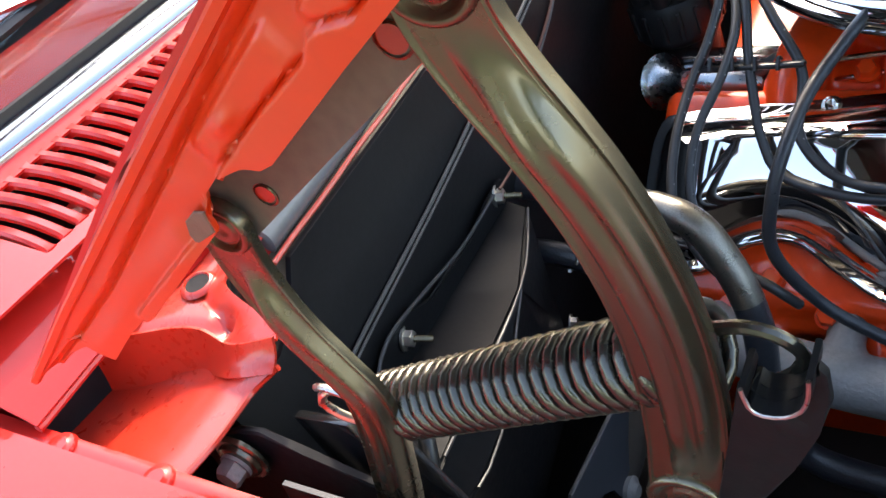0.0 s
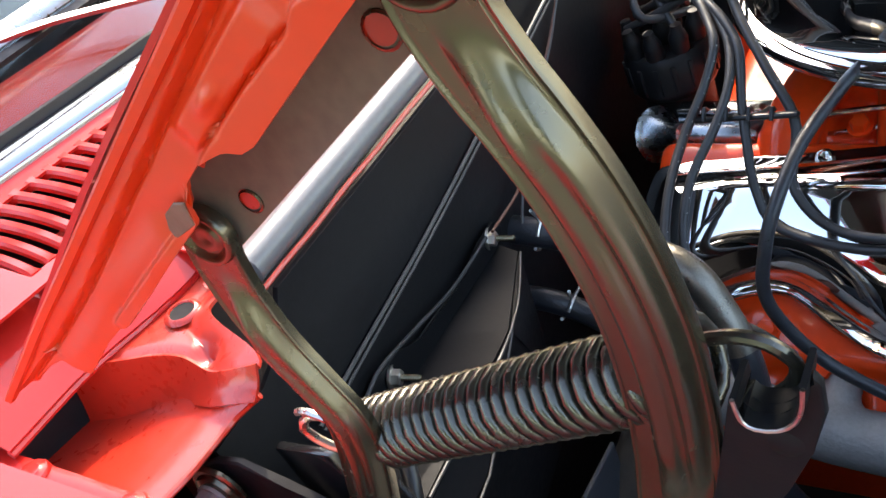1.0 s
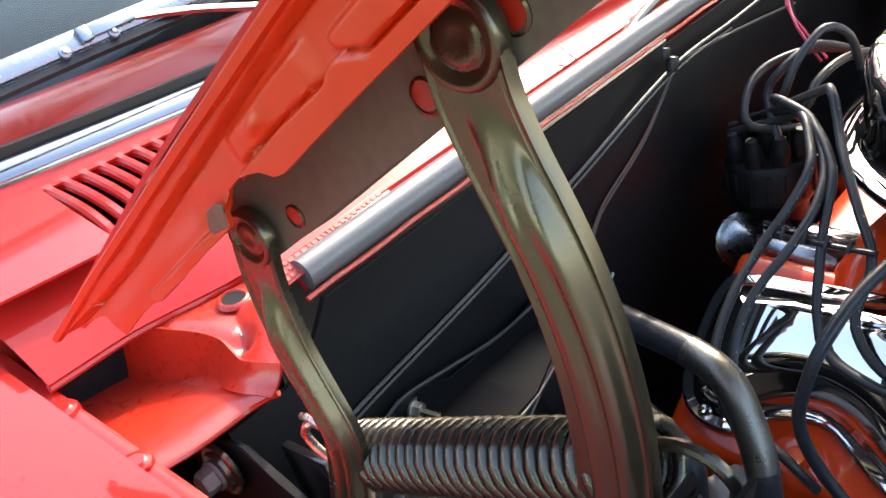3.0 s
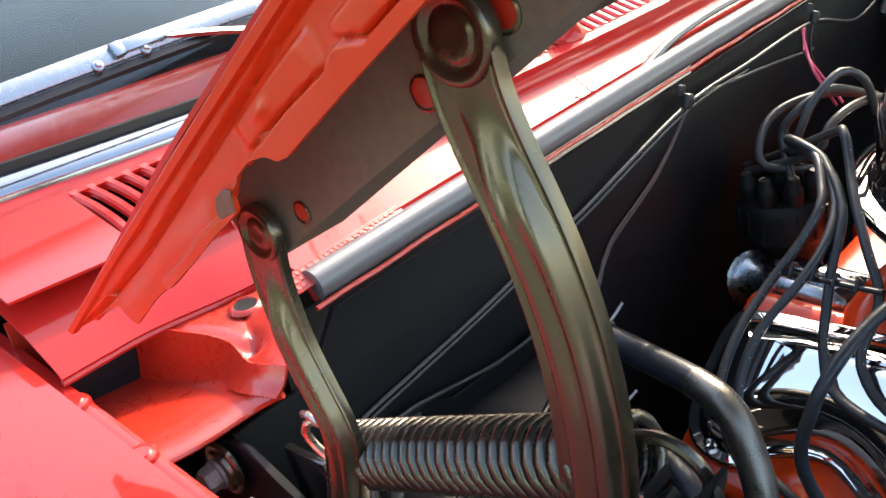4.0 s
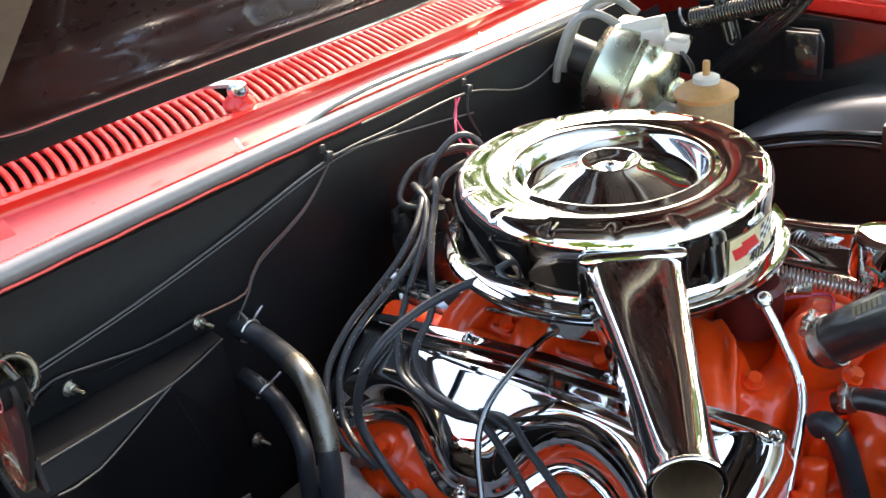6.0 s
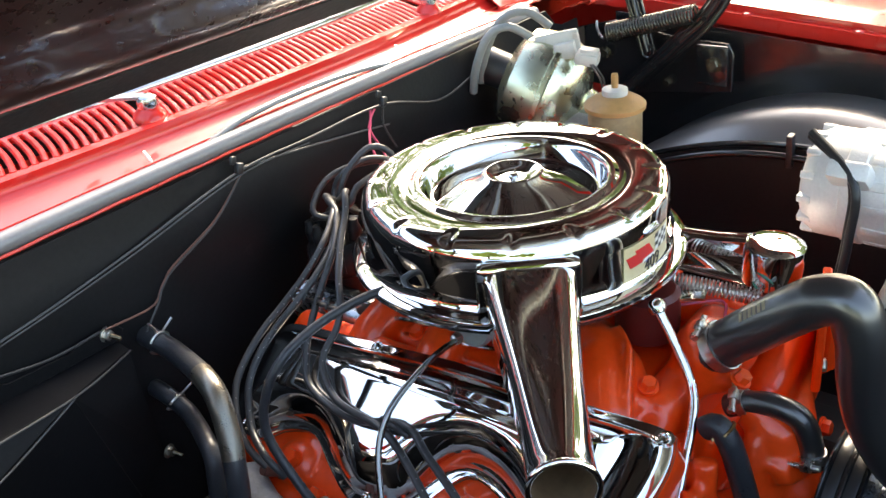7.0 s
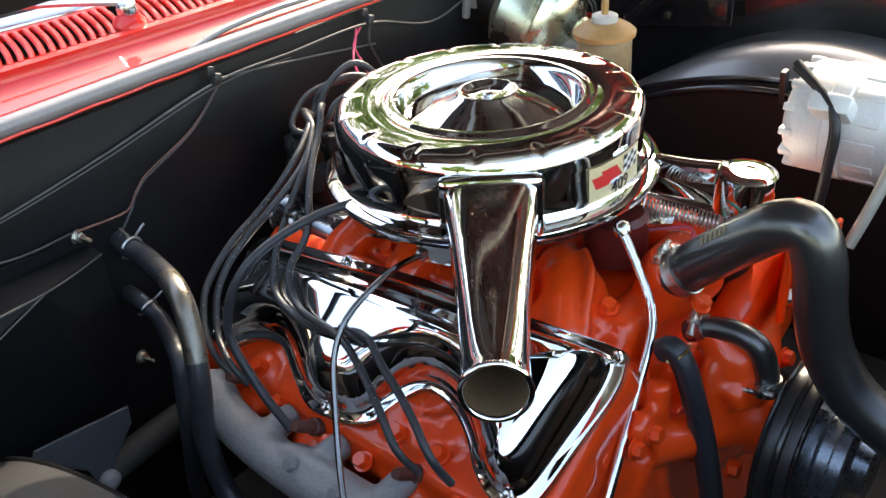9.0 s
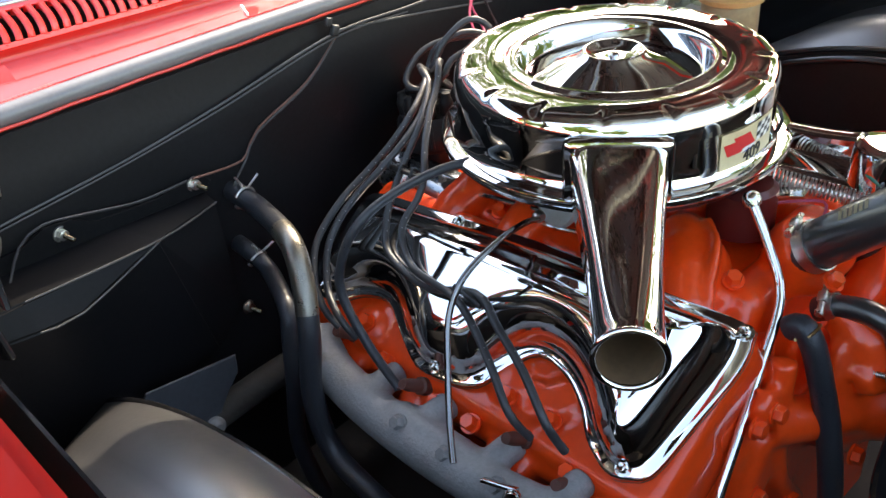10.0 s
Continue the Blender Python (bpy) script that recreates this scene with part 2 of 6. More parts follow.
WIRE_GREEN = mat("green_wire", (0.02, 0.16, 0.10), 0.4, 0, 0.15, (30, 200))
SEAL = mat("grey_weatherstrip", (0.145, 0.145, 0.15), 0.36, 0, 0.12, (12, 240), 0.08, 0.5, 0.08, 260, None, 0.0, 0.5, 0.26)
CAST = mat("bare_cast_iron", (0.26, 0.255, 0.25), 0.58, 0.2, 0.2, (18, 260), 0.35, 0, 0.1, 300, (0.14, 0.11, 0.08), 0.25)
ALU = mat("cast_aluminium", (0.52, 0.52, 0.50), 0.42, 0.7, 0.12, (14, 260), 0.15, 0, 0.08, 300)
TAN = mat("tan_plastic", (0.42, 0.22, 0.08), 0.45, 0, 0.2, (18, 120), 0.08, 0, 0.1, 150, (0.20, 0.11, 0.05), 0.3)
STAINED = mat("stained_canister", (0.27, 0.19, 0.10), 0.35, 0, 0.3, (24, 120), 0.06, 0, 0.1, 150, (0.12, 0.075, 0.04), 0.25)
WHITE_PLASTIC = mat("white_plastic", (0.50, 0.50, 0.47), 0.4, 0, 0.08, (20, 150))
GREY_HOSE = mat("grey_hose", (0.20, 0.21, 0.20), 0.35, 0, 0.12, (20, 150))
WHITE_BAR = mat("pale_print", (0.30, 0.30, 0.29), 0.6, 0, 0.1)
DECAL_GOLD = mat("decal_gold", (0.62, 0.52, 0.31), 0.4, 0.1, 0.1, (20, 160))
DECAL_RED = mat("decal_red", (0.60, 0.03, 0.03), 0.4, 0, 0.05)
DECAL_BLACK = mat("decal_black", (0.01, 0.01, 0.01), 0.4, 0, 0.05)
DECAL_WHITE = mat("decal_white", (0.75, 0.75, 0.72), 0.4, 0, 0.05)
DECAL_BLUE = mat("decal_blue", (0.03, 0.06, 0.30), 0.4, 0, 0.05)
PAINT_DUSTY = mat("dusty_dark_paint", (0.050, 0.054, 0.062), 0.5, 0, 0.25, (9, 160), 0.06, 0, 0.08, 120, (0.08, 0.075, 0.065), 0.15)
DARK_STEEL = mat("dark_steel_rod", (0.20, 0.20, 0.20), 0.16, 1.0, 0.10, (20, 160), 0.02, 0, 0.05, 90)
# pale metallic tone that stands in for sunlight on the black knitted hose
KNIT = mat("pale_sunlit_knit", (0.19, 0.172, 0.140), 0.32, 0.85, 0.25, (60, 620), 0.15, 0.3, 0.1, 640, None, 0.0, 0.6, 0.3)
GRIME = mat("road_grime", (0.030, 0.025, 0.020), 0.8, 0, 0.4, (14, 120), 0.5, 0, 0.1, 60)
ASPHALT = mat("gravel_drive", (0.15, 0.13, 0.10), 0.85, 0, 0.25, (0.7, 60), 0.3, 0, 0.06, 90)
GRASS = mat("lawn", (0.07, 0.11, 0.03), 0.85, 0, 0.35, (0.6, 30), 0.5)
LEAF = mat("leaf", (0.19, 0.27, 0.045), 0.55, 0, 0.35, (1.2, 30))
BARK = mat("bark", (0.10, 0.075, 0.05), 0.9, 0, 0.3, (4, 40), 0.6)
ARCH_BLACK = mat("satin_black_undercoat", (0.060, 0.060, 0.062), 0.40, 0, 0.12, (4, 120), 0.015, 1.0, 0.05, 140, None, 0.0, 1.0, 0.27)
ALU_PALE = mat("pale_cast_aluminium", (0.74, 0.74, 0.72), 0.48, 0.25, 0.10, (14, 260), 0.15, 0, 0.08, 300)
THROAT = mat("dusty_throat", (0.13, 0.080, 0.045), 0.35, 0.0, 0.3, (30, 160), 0.1)
DASH = mat("dashboard_vinyl", (0.02, 0.02, 0.022), 0.6, 0, 0.2, (10, 200), 0.1)
glass = bpy.data.materials.new("windshield_glass")
glass.use_nodes = True
gn, gl = glass.node_tree.nodes, glass.node_tree.links
gn.remove(gn["Principled BSDF"])
clear, shine, fres, both = gn.new("ShaderNodeBsdfTransparent"), gn.new("ShaderNodeBsdfGlossy"), gn.new("ShaderNodeFresnel"), gn.new("ShaderNodeMixShader")
clear.inputs["Color"].default_value = (0.72, 0.80, 0.80, 1)
shine.inputs["Roughness"].default_value = 0.02
fres.inputs["IOR"].default_value = 1.5
gl.new(fres.outputs[0], both.inputs[0])
gl.new(clear.outputs[0], both.inputs[1])
gl.new(shine.outputs[0], both.inputs[2])
gl.new(both.outputs[0], gn["Material Output"].inputs["Surface"])

# ---------- ground and surroundings ----------
GZ = -0.98
bm = B()
add_grid(bm, lambda u, v: (-400 + 800 * u, -400 + 800 * v, GZ), 40, 40)
single("ground", bm, ASPHALT, "brown gravel drive under the car", "ground", kind="structure")
bm = B()
add_grid(bm, lambda u, v: (-60 + 54 * u, -60 + 120 * v, GZ + 0.03 + 0.02 * math.sin(9 * u) * math.cos(7 * v)), 24, 40, 0.1)
single("lawn", bm, GRASS, "sunlit green lawn beside the drive", "lawn", kind="stuff")


def tree(p, height, seed):
    rnd = random.Random(seed)
    t = thing("tree", p, "leafy green broadleaf tree on the lawn", "tree", "trees along the lawn")
    bm = B()
    base = Vector(p)
    add_tube(bm, [base, base + Vector((0.05, 0.08, height * 0.3)), base + Vector((-0.1, 0.1, height * 0.75))], 0.22, 10, 0.3, lambda k: 1.1 - 0.8 * k)
    tips = []
    for k in range(9):
        a, h = k * 2.4, height * (0.3 + 0.05 * k)
        b = base + Vector((0, 0.08, h))
        e = b + Vector((math.cos(a), math.sin(a), 0.6)) * height * rnd.uniform(0.18, 0.3)
        add_tube(bm, [b, (b + e) / 2 + Vector((0, 0, 0.2)), e], 0.08, 6, 0.3, lambda k: 1.1 - 0.8 * k)
        tips.append(e)
    part("trunk", bm, BARK, t)
    verts, faces = [], []
    for c in range(130):
        e = rnd.choice(tips)
        cc = e + Vector((rnd.gauss(0, 1), rnd.gauss(0, 1), rnd.gauss(0.2, 0.8))) * height * 0.10
        for k in range(42):
            q = cc + Vector((rnd.gauss(0, 1), rnd.gauss(0, 1), rnd.gauss(0, 0.7))) * height * 0.035
            u = Vector((rnd.gauss(0, 1), rnd.gauss(0, 1), rnd.gauss(0, 1))).normalized()
            w = u.orthogonal().normalized() * rnd.uniform(0.07, 0.13)
            u = u * rnd.uniform(0.14, 0.24)
            i = len(verts)
            verts += [q - u, q + w, q + u, q - w]
            faces.append((i, i + 1, i + 2, i + 3))
    me = bpy.data.meshes.new("crown")
    me.from_pydata([tuple(v) for v in verts], [], faces)
    me.materials.append(LEAF)
    ob = new("crown", me)
    ob.parent = t
    ob.matrix_parent_inverse = Matrix.Translation(p).inverted()


for k, (x, y, h) in enumerate(((-10, -3, 5.5), (-10.5, 3.5, 4.4), (-10, 11.5, 3.6), (-3, 13, 4.2), (2.5, 14, 4.8), (-11, -9, 5.5), (8, 11, 9), (9.5, 8.5, 6.0), (11, 2.5, 5.5), (9.0, -2.5, 9), (10, -7.5, 10), (7.5, 10.0, 10), (0.0, 15, 4.5), (14, 6.0, 6.5))):
    tree((x, y, GZ), h, k)

# ---------- car body ----------
FW = 0.31          # front face of the firewall
FT = 0.012         # its top edge
car = thing("car_body", (0, 0.4, GZ), "red 1960s car body with the hood open over the engine bay", "car body")


def lip(y):
    return 0.028 + (y - 0.3) * 0.07


def sill(x):
    """Height of the cowl ledge under the weatherstrip."""
    return 0.020 - 0.02 * x * x - 0.012 * x


# firewall: one pressed sheet with shallow ribs
def fw_sheet(u, v):
    x = -0.66 + 1.32 * u
    z = FT + 0.004 - 0.036 * smoothstep(0.565, 0.60, abs(x)) - 0.60 * v
    y = FW + 0.012 * smoothstep(-0.08, -0.20, z) * smoothstep(-0.45, -0.20, x) * (1 - smoothstep(0.25, 0.35, x))
    y -= 0.010 * smoothstep(-0.30, -0.42, z)
    y += 0.0100 * smoothstep(-0.055, 0.012, z)
    y += 0.006 * math.exp(-((x - 0.05) / 0.12) ** 2) * smoothstep(-0.02, -0.06, z)
    return (x, y, z)


bm = B()
add_grid(bm, fw_sheet, 56, 30, 0.004)
part("firewall", bm, FIREWALL, car, "satin black firewall with small holes and scuffs")
for x, z, r in ((-0.196, -0.147, 0.006), (-0.19, -0.10, 0.003), (-0.25, -0.12, 0.003), (-0.13, -0.09, 0.0025), (-0.31, -0.17, 0.003), (-0.15, -0.19, 0.0028), (-0.205, -0.06, 0.002), (-0.23, -0.075, 0.0025), (-0.17, -0.13, 0.002), (0.18, -0.10, 0.004)):
    bm = B()
    y = fw_sheet((x + 0.66) / 1.32, (FT - z) / 0.60)[1]
    add_lathe(bm, [(0, 0.0022), (r * 0.6, 0.0022), (r, 0.0)], at((x, y, z), (0, -1, 0)), 10)
    part("rubber_plug", bm, WIRE_GREY, car, "small grey plug in the firewall")

def y_trim(x):
    return 0.477 + 0.17 * x * x


# cowl: vent panel with slots, front riser and ledge
def y_front(x):
    return 0.376 + 0.11 * x * x


SLOT0, SLOT1, PITCH = -0.6258, 0.600, 0.0128
SLOT_LEN = 0.088


def z_cowl(x, y):
    return 0.064 + 0.10 * (y - 0.37) - 0.02 * x * x - 0.012 * x


def strip(bm, x0, x1, y0, y1, nx, ny, thick, lean0=0.0, lean1=0.0):
    """Part of the cowl's skin between two lines across the car; its ends may lean."""
    def fn(u, v):
        x = x0 + lean0 * v + (x1 + (lean1 - lean0) * v - x0) * u
        a, b = y0(x), y1(x)
        y = a + (b - a) * v
        return (x, y, z_cowl(x, y))
    add_grid(bm, fn, nx, ny, thick)


bm = B()
strip(bm, -0.715, 0.715, lambda x: y_front(x) - 0.004, lambda x: y_front(x) + 0.010, 70, 2, 0.002)
strip(bm, -0.715, 0.715, lambda x: y_front(x) + 0.010 + SLOT_LEN, lambda x: y_trim(x) + 0.004, 70, 3, 0.002)
strip(bm, -0.715, SLOT0 - 0.004, lambda x: y_front(x) + 0.010, lambda x: y_front(x) + 0.010 + SLOT_LEN, 8, 4, 0.002, 0.0, 0.006)
strip(bm, SLOT1 + 0.004, 0.715, lambda x: y_front(x) + 0.010, lambda x: y_front(x) + 0.010 + SLOT_LEN, 8, 4, 0.002, 0.027, 0.0)
vent = part("cowl_vent_panel", bm, RED, car, "red cowl panel with a long row of vent slots")


def riser(u, v):
    x = -0.568 + 1.136 * u
    yf, z1, z0 = y_front(x) - 0.004, z_cowl(x, y_front(x)), sill(x) + 0.018
    if v < 0.7:
        k = v / 0.7
        return (x, yf + (0.345 - yf) * k ** 3.6, z1 + (z0 - z1) * (1 - (1 - k) ** 1.2))
    k = (v - 0.7) / 0.3
    return (x, 0.345 * (1 - k) + (FW + 0.020) * k, z0 - 0.020 * k)


bm = B()
add_grid(bm, riser, 60, 14, 0.002, True)
part("cowl_front", bm, RED, car, "red riser below the vent slots")

# the drip lip hanging just under the weatherstrip, slightly wavy
bm = B()
add_tube(bm, [(-0.575 + 1.15 * k / 46, FW + 0.0105, sill(-0.575 + 1.15 * k / 46) - 0.0008 + 0.0005 * math.sin(k * 1.9)) for k in range(47)], 0.0019, 7, 0.02)
part("cowl_lip", bm, RED_OLD, car, "thin red lip with chipped paint under the weatherstrip")

# plenum under the slots
bm = B()
add_grid(bm, lambda u, v: (-0.56 + 1.12 * u, 0.376 + 0.14 * v, 0.034 - 0.008 * math.sin(math.pi * v)), 10, 4, 0.002)
part("cowl_plenum", bm, RED_OLD, car)


# fenders with a stepped gutter along the hood opening
def fender_sheet(s):
    def fn(u, v):
        y = -1.05 + 2.0 * u
        z = lip(y)
        k = v
        if k < 0.05:
            return (s * 0.7120, y, z - 0.034 + 0.022 * k / 0.05)
        if k < 0.15:
            return (s * (0.7125 + 0.0105 * (k - 0.05) / 0.10), y, z - 0.0120 + 0.0008 * math.sin(31 * (k - 0.05)))
        if k < 0.2:
            return (s * (0.7232 + 0.0015 * (k - 0.15) / 0.05), y, z - 0.0115 + 0.0115 * (k - 0.15) / 0.05)
        q = (k - 0.2) / 0.8
        x = 0.725 + 0.275 * math.sin(min(q / 0.7, 1.0) * math.pi / 2)
        zz = z + 0.006 * math.sin(min(q * 4, 1.0) * math.pi / 2) - 0.16 * max(q - 0.10, 0) ** 2 - 0.66 * smoothstep(0.62, 1.0, q)
        return (s * x, y, zz)
    return fn


for s, nm in ((-1, "near"), (1, "far")):
    bm = B()
    add_grid(bm, fender_sheet(s), 70, 40, 0.002, s > 0)
    fender = part("fender", bm, RED, car, "glossy red front fender")
    for y in (-0.42, -0.16, 0.02, 0.20, 0.298, 0.368):
        bm = B()
        add_lathe(bm, [(0, 0.0034), (0.0050, 0.0034), (0.0060, 0.0026), (0.0088, 0.0022), (0.0098, 0.0008), (0.0100, -0.003)], at((s * 0.7205, y, lip(y) - 0.0118), (0, 0, 1)), 20)
        part("fender_bolt", bm, RED, fender, "painted round fender bolt")
    # apron under the fender, black
    bm = B()
    add_grid(bm, lambda u, v: (s * (0.694 + 0.012 * math.sin(3 * v)), -0.95 + 1.20 * u, lip(-0.95 + 1.20 * u) - 0.034 - 0.34 * v), 30, 8, 0.003, s > 0)
    part("inner_fender", bm, BLACK_GLOSS, car, "black inner fender")

    # wheelhouse: a low pressed dome with a turned inner edge above a flat wall
    def edge_z(y):
        return -0.150 - 0.75 * max(y + 0.17, 0.0) ** 2 - 0.5 * max(-0.34 - y, 0.0) ** 2

    def dome(u, v):
        y = -0.68 + 0.985 * u
        top = -0.114 - 1.2 * (y + 0.17) ** 2
        e = edge_z(y)
        k = math.sin(min(v * 1.7, 1.0) * math.pi / 2)
        return (s * (0.552 + 0.150 * v), y, e + (top - e) * k + 0.010 * math.sin(math.pi * min(v * 1.7, 1.0)))

    bm = B()
    add_grid(bm, dome, 48, 24, 0.003, s < 0)
    house = part("wheelhouse", bm, ARCH_BLACK, car, "black satin wheelhouse bulging into the engine bay")
    bm = B()
    add_grid(bm, lambda u, v: (s * (0.550 + 0.006 * math.sin(3.1 * v)), -0.68 + 0.985 * u, edge_z(-0.68 + 0.985 * u) - 0.003 - 0.50 * v), 40, 8, 0.003, s > 0)
    part("wheelhouse_wall", bm, FIREWALL, house, "flat black wall below the wheelhouse edge")
    bm = B()
    add_tube(bm, [(s * 0.552, -0.68 + 0.985 * k / 20, edge_z(-0.68 + 0.985 * k / 20) + 0.001) for k in range(21)], 0.0045, 8, 0.03)
    part("wheelhouse_edge", bm, BLACK_GLOSS, house, "turned edge of the wheelhouse")

# frame rails, lower aprons and radiator support close the bay
bm = B()
for s in (-1, 1):
    add_box(bm, (s * 0.43, -0.30, -0.60), (0.09, 1.9, 0.12), None, 0.012)
add_box(bm, (0, -0.25, -0.66), (0.9, 0.22, 0.10), None, 0.02)
part("frame_rail", bm, GRIME, car, "dirty frame rails under the bay")
bm = B()
bb = basis((-0.470, 0.222, -0.315), (1, 0, 0), (0, 0.1, 1))
add_prism(bm, [(-0.052, 0.040), (0.060, 0.026), (0.058, 0.004), (0.040, -0.012), (0.024, -0.030), (0.020, -0.046), (-0.002, -0.046), (-0.006, -0.020), (-0.020, -0.006), (-0.042, 0.000), (-0.060, -0.006), (-0.066, 0.020)], 0.004, bb, 0.001)
brace = part("body_brace", bm, PAINT_DUSTY, car, "dusty dark sheet brace with a rounded cutout, low in the bay")
bm = B()
add_lathe(bm, [(0, 0.009), (0.006, 0.009), (0.008, 0.006), (0.013, 0.004), (0.013, 0.0), (0, 0)], bb @ Matrix.Translation((0.010, -0.046, 0.004)), 20)
part("brace_bolt", bm, CAST, brace, "rusty round bolt of the brace")
bm = B()
add_tube(bm, [(-0.460, 0.228, -0.362), (-0.38, 0.226, -0.352), (-0.28, 0.225, -0.348)], 0.018, 14, 0.03)
part("cross_tube", bm, GRIME, car, "dirty cross tube low in the bay")
# added sheet, no part of the car: keeps the ground below dark
bm = B()
add_box(bm, (0, -0.20, -0.585), (1.36, 1.04, 0.012), None, 0.003)
part("added_dark_sheet", bm, GRIME, car, "added dark sheet that hides the ground under the bay")
bm = B()
add_box(bm, (0, -0.72, -0.36), (1.36, 0.03, 0.62), None, 0.006)
add_box(bm, (0, -0.70, -0.05), (1.38, 0.10, 0.03), None, 0.008)
part("radiator_support", bm, BLACK_GLOSS, car, "black radiator support panel")

# unseen floor, added to keep sun off the ground under the bay
bm = B()
add_box(bm, (0, 0.98, -0.64), (1.9, 1.35, 0.04), None, 0.01)
add_box(bm, (0, 0.345, -0.45), (1.9, 0.02, 0.40), None, 0.0)
part("floor_pan", bm, GRIME, car, "dirty floor pan and toe board behind the bay")
for s in (-1, 1):
    bm = B()
    add_box(bm, (s * 0.640, 0.412, -0.165), (0.17, 0.006, 0.37), None, 0.001)
    part("cowl_side", bm, FIREWALL, car, "black panel behind the gutter")

# ---------- corners of the cowl ----------
def y_roll(u):
    """Front of the rolled edge, from u = 0 by the weatherstrip to 1 at the fender."""
    return 0.366 + 0.004 * smoothstep(0.0, 0.3, u) + 0.016 * smoothstep(0.35, 0.80, u)


def z_roll(u):
    return 0.034 - 0.006 * smoothstep(0.0, 0.35, u)


# outer edge of the drain ledge and of the wall below it: (across, along, height of its top)
LEDGE_EDGE = [(0.664, 0.445, 0.0250), (0.652, 0.402, 0.0250), (0.6435, 0.376, 0.0250), (0.6355, 0.354, 0.0250), (0.6325, 0.334, 0.0250), (0.6360, 0.317, 0.0250), (0.6392, 0.305, 0.0248), (0.6390, 0.290, 0.0285), (0.6352, 0.272, 0.0325)]

for s in (-1, 1):
    edge = glide(LEDGE_EDGE, 0.004)
    bm = B()

    def ledge(u, v):
        k = u * (len(edge) - 1)
        p = edge[int(k)].lerp(edge[min(int(k) + 1, len(edge) - 1)], k - int(k))
        y_in = 0.445 - 0.112 * u
        x = p.x + (0.566 - p.x) * v
        y = p.y + (y_in - p.y) * smoothstep(0.0, 0.5, v)
        dimple = 0.008 * smoothstep(0.012, 0.0, math.hypot(x - 0.628, y - 0.318))
        return (s * x, y, p.z - 0.0022 * smoothstep(0.10, 0.0, v) - dimple)
    add_grid(bm, ledge, 60, 24, 0.002, s > 0)
    part("drain_ledge", bm, RED_OLD, car, "flat red drain ledge at the corner of the cowl")
    bm = B()

    def wall_below(u, v):
        k = u * (len(edge) - 1)
        p = edge[int(k)].lerp(edge[min(int(k) + 1, len(edge) - 1)], k - int(k))
        low = -0.030 + 0.046 * smoothstep(0.41, 0.272, p.y)
        return (s * (p.x + 0.007 * v + 0.006 * v ** 4), p.y, p.z + (low - p.z) * v)
    add_grid(bm, wall_below, 60, 16, 0.002, s > 0)
    part("gutter_wall", bm, RED_OLD, car, "upright red wall between ledge and gutter")
    bm = B()

    def trough(u, v):
        x = 0.6435 + 0.0705 * u
        corner = smoothstep(0.25, 0.0, u)
        front = 0.2890 - 0.0170 * corner + 0.004 * smoothstep(0.6, 1.0, u)
        y = front + (0.450 - front) * v
        z = 0.0070 + 0.0100 * corner * (1 - smoothstep(0.0, 0.25, v))
        z -= 0.0250 * smoothstep(0.02, 0.75, v) * (1 - 0.35 * u)
        z += 0.0030 * smoothstep(0.15, 0.0, u) * smoothstep(0.1, 0.4, v)
        return (s * x, y, z)
    add_grid(bm, trough, 40, 60, 0.002, s > 0)
    add_grid(bm, lambda u, v: (s * (0.640 + 0.076 * u), 0.449, -0.024 + 0.070 * v), 12, 4, 0.002, s < 0)
    part("cowl_gutter", bm, RED_OLD, car, "red drain gutter at the corner of the cowl")
    bm = B()

    def overhang(u, v):
        x = 0.500 + 0.216 * u
        yf, yb = y_roll(u), y_front(x) + 0.014 + 0.02 * u
        y = yf + (yb - yf) * v
        zf = z_roll(u)
        return (s * x, y, zf + (z_cowl(x, yb) - zf + 0.0012) * (1 - (1 - v) ** 1.7))
    add_grid(bm, overhang, 30, 16, 0.002, s > 0)
    add_tube(bm, [(s * (0.500 + 0.216 * k / 12), y_roll(k / 12) + 0.001, z_roll(k / 12) - 0.002) for k in range(13)], 0.0028, 8)
    part("cowl_corner", bm, RED, car, "rolled red cowl corner panel")
    bm = B()
    add_tube(bm, [(s * 0.712, 0.2935, 0.007), (s * 0.690, 0.2890, 0.0075), (s * 0.668, 0.2878, 0.0075), (s * 0.656, 0.2855, 0.009), (s * 0.648, 0.2770, 0.0145), (s * 0.6440, 0.2715, 0.0175)], 0.0021, 7, 0.006)
    part("seam_sealer", bm, RED_OLD, car, "cracked painted seam sealer along the gutter edge")
    hole_at = at((s * 0.6045, 0.3547, 0.0272), (0, -0.03, 1))
    bm = B()
    add_lathe(bm, [(0.0076, 0.0012), (0.0084, 0.0022), (0.0100, 0.0018), (0.0118, -0.0004)], hole_at, 24)
    drain = part("drain_hole_rim", bm, RED_OLD, car)
    bm = B()
    add_lathe(bm, [(0, 0.0009), (0.0077, 0.0011)], hole_at, 22)
    part("drain_hole", bm, FIREWALL, drain)

# ---------- windshield, trim, dashboard ----------
def z_trim(x):
    return z_cowl(x, y_trim(x)) + 0.002


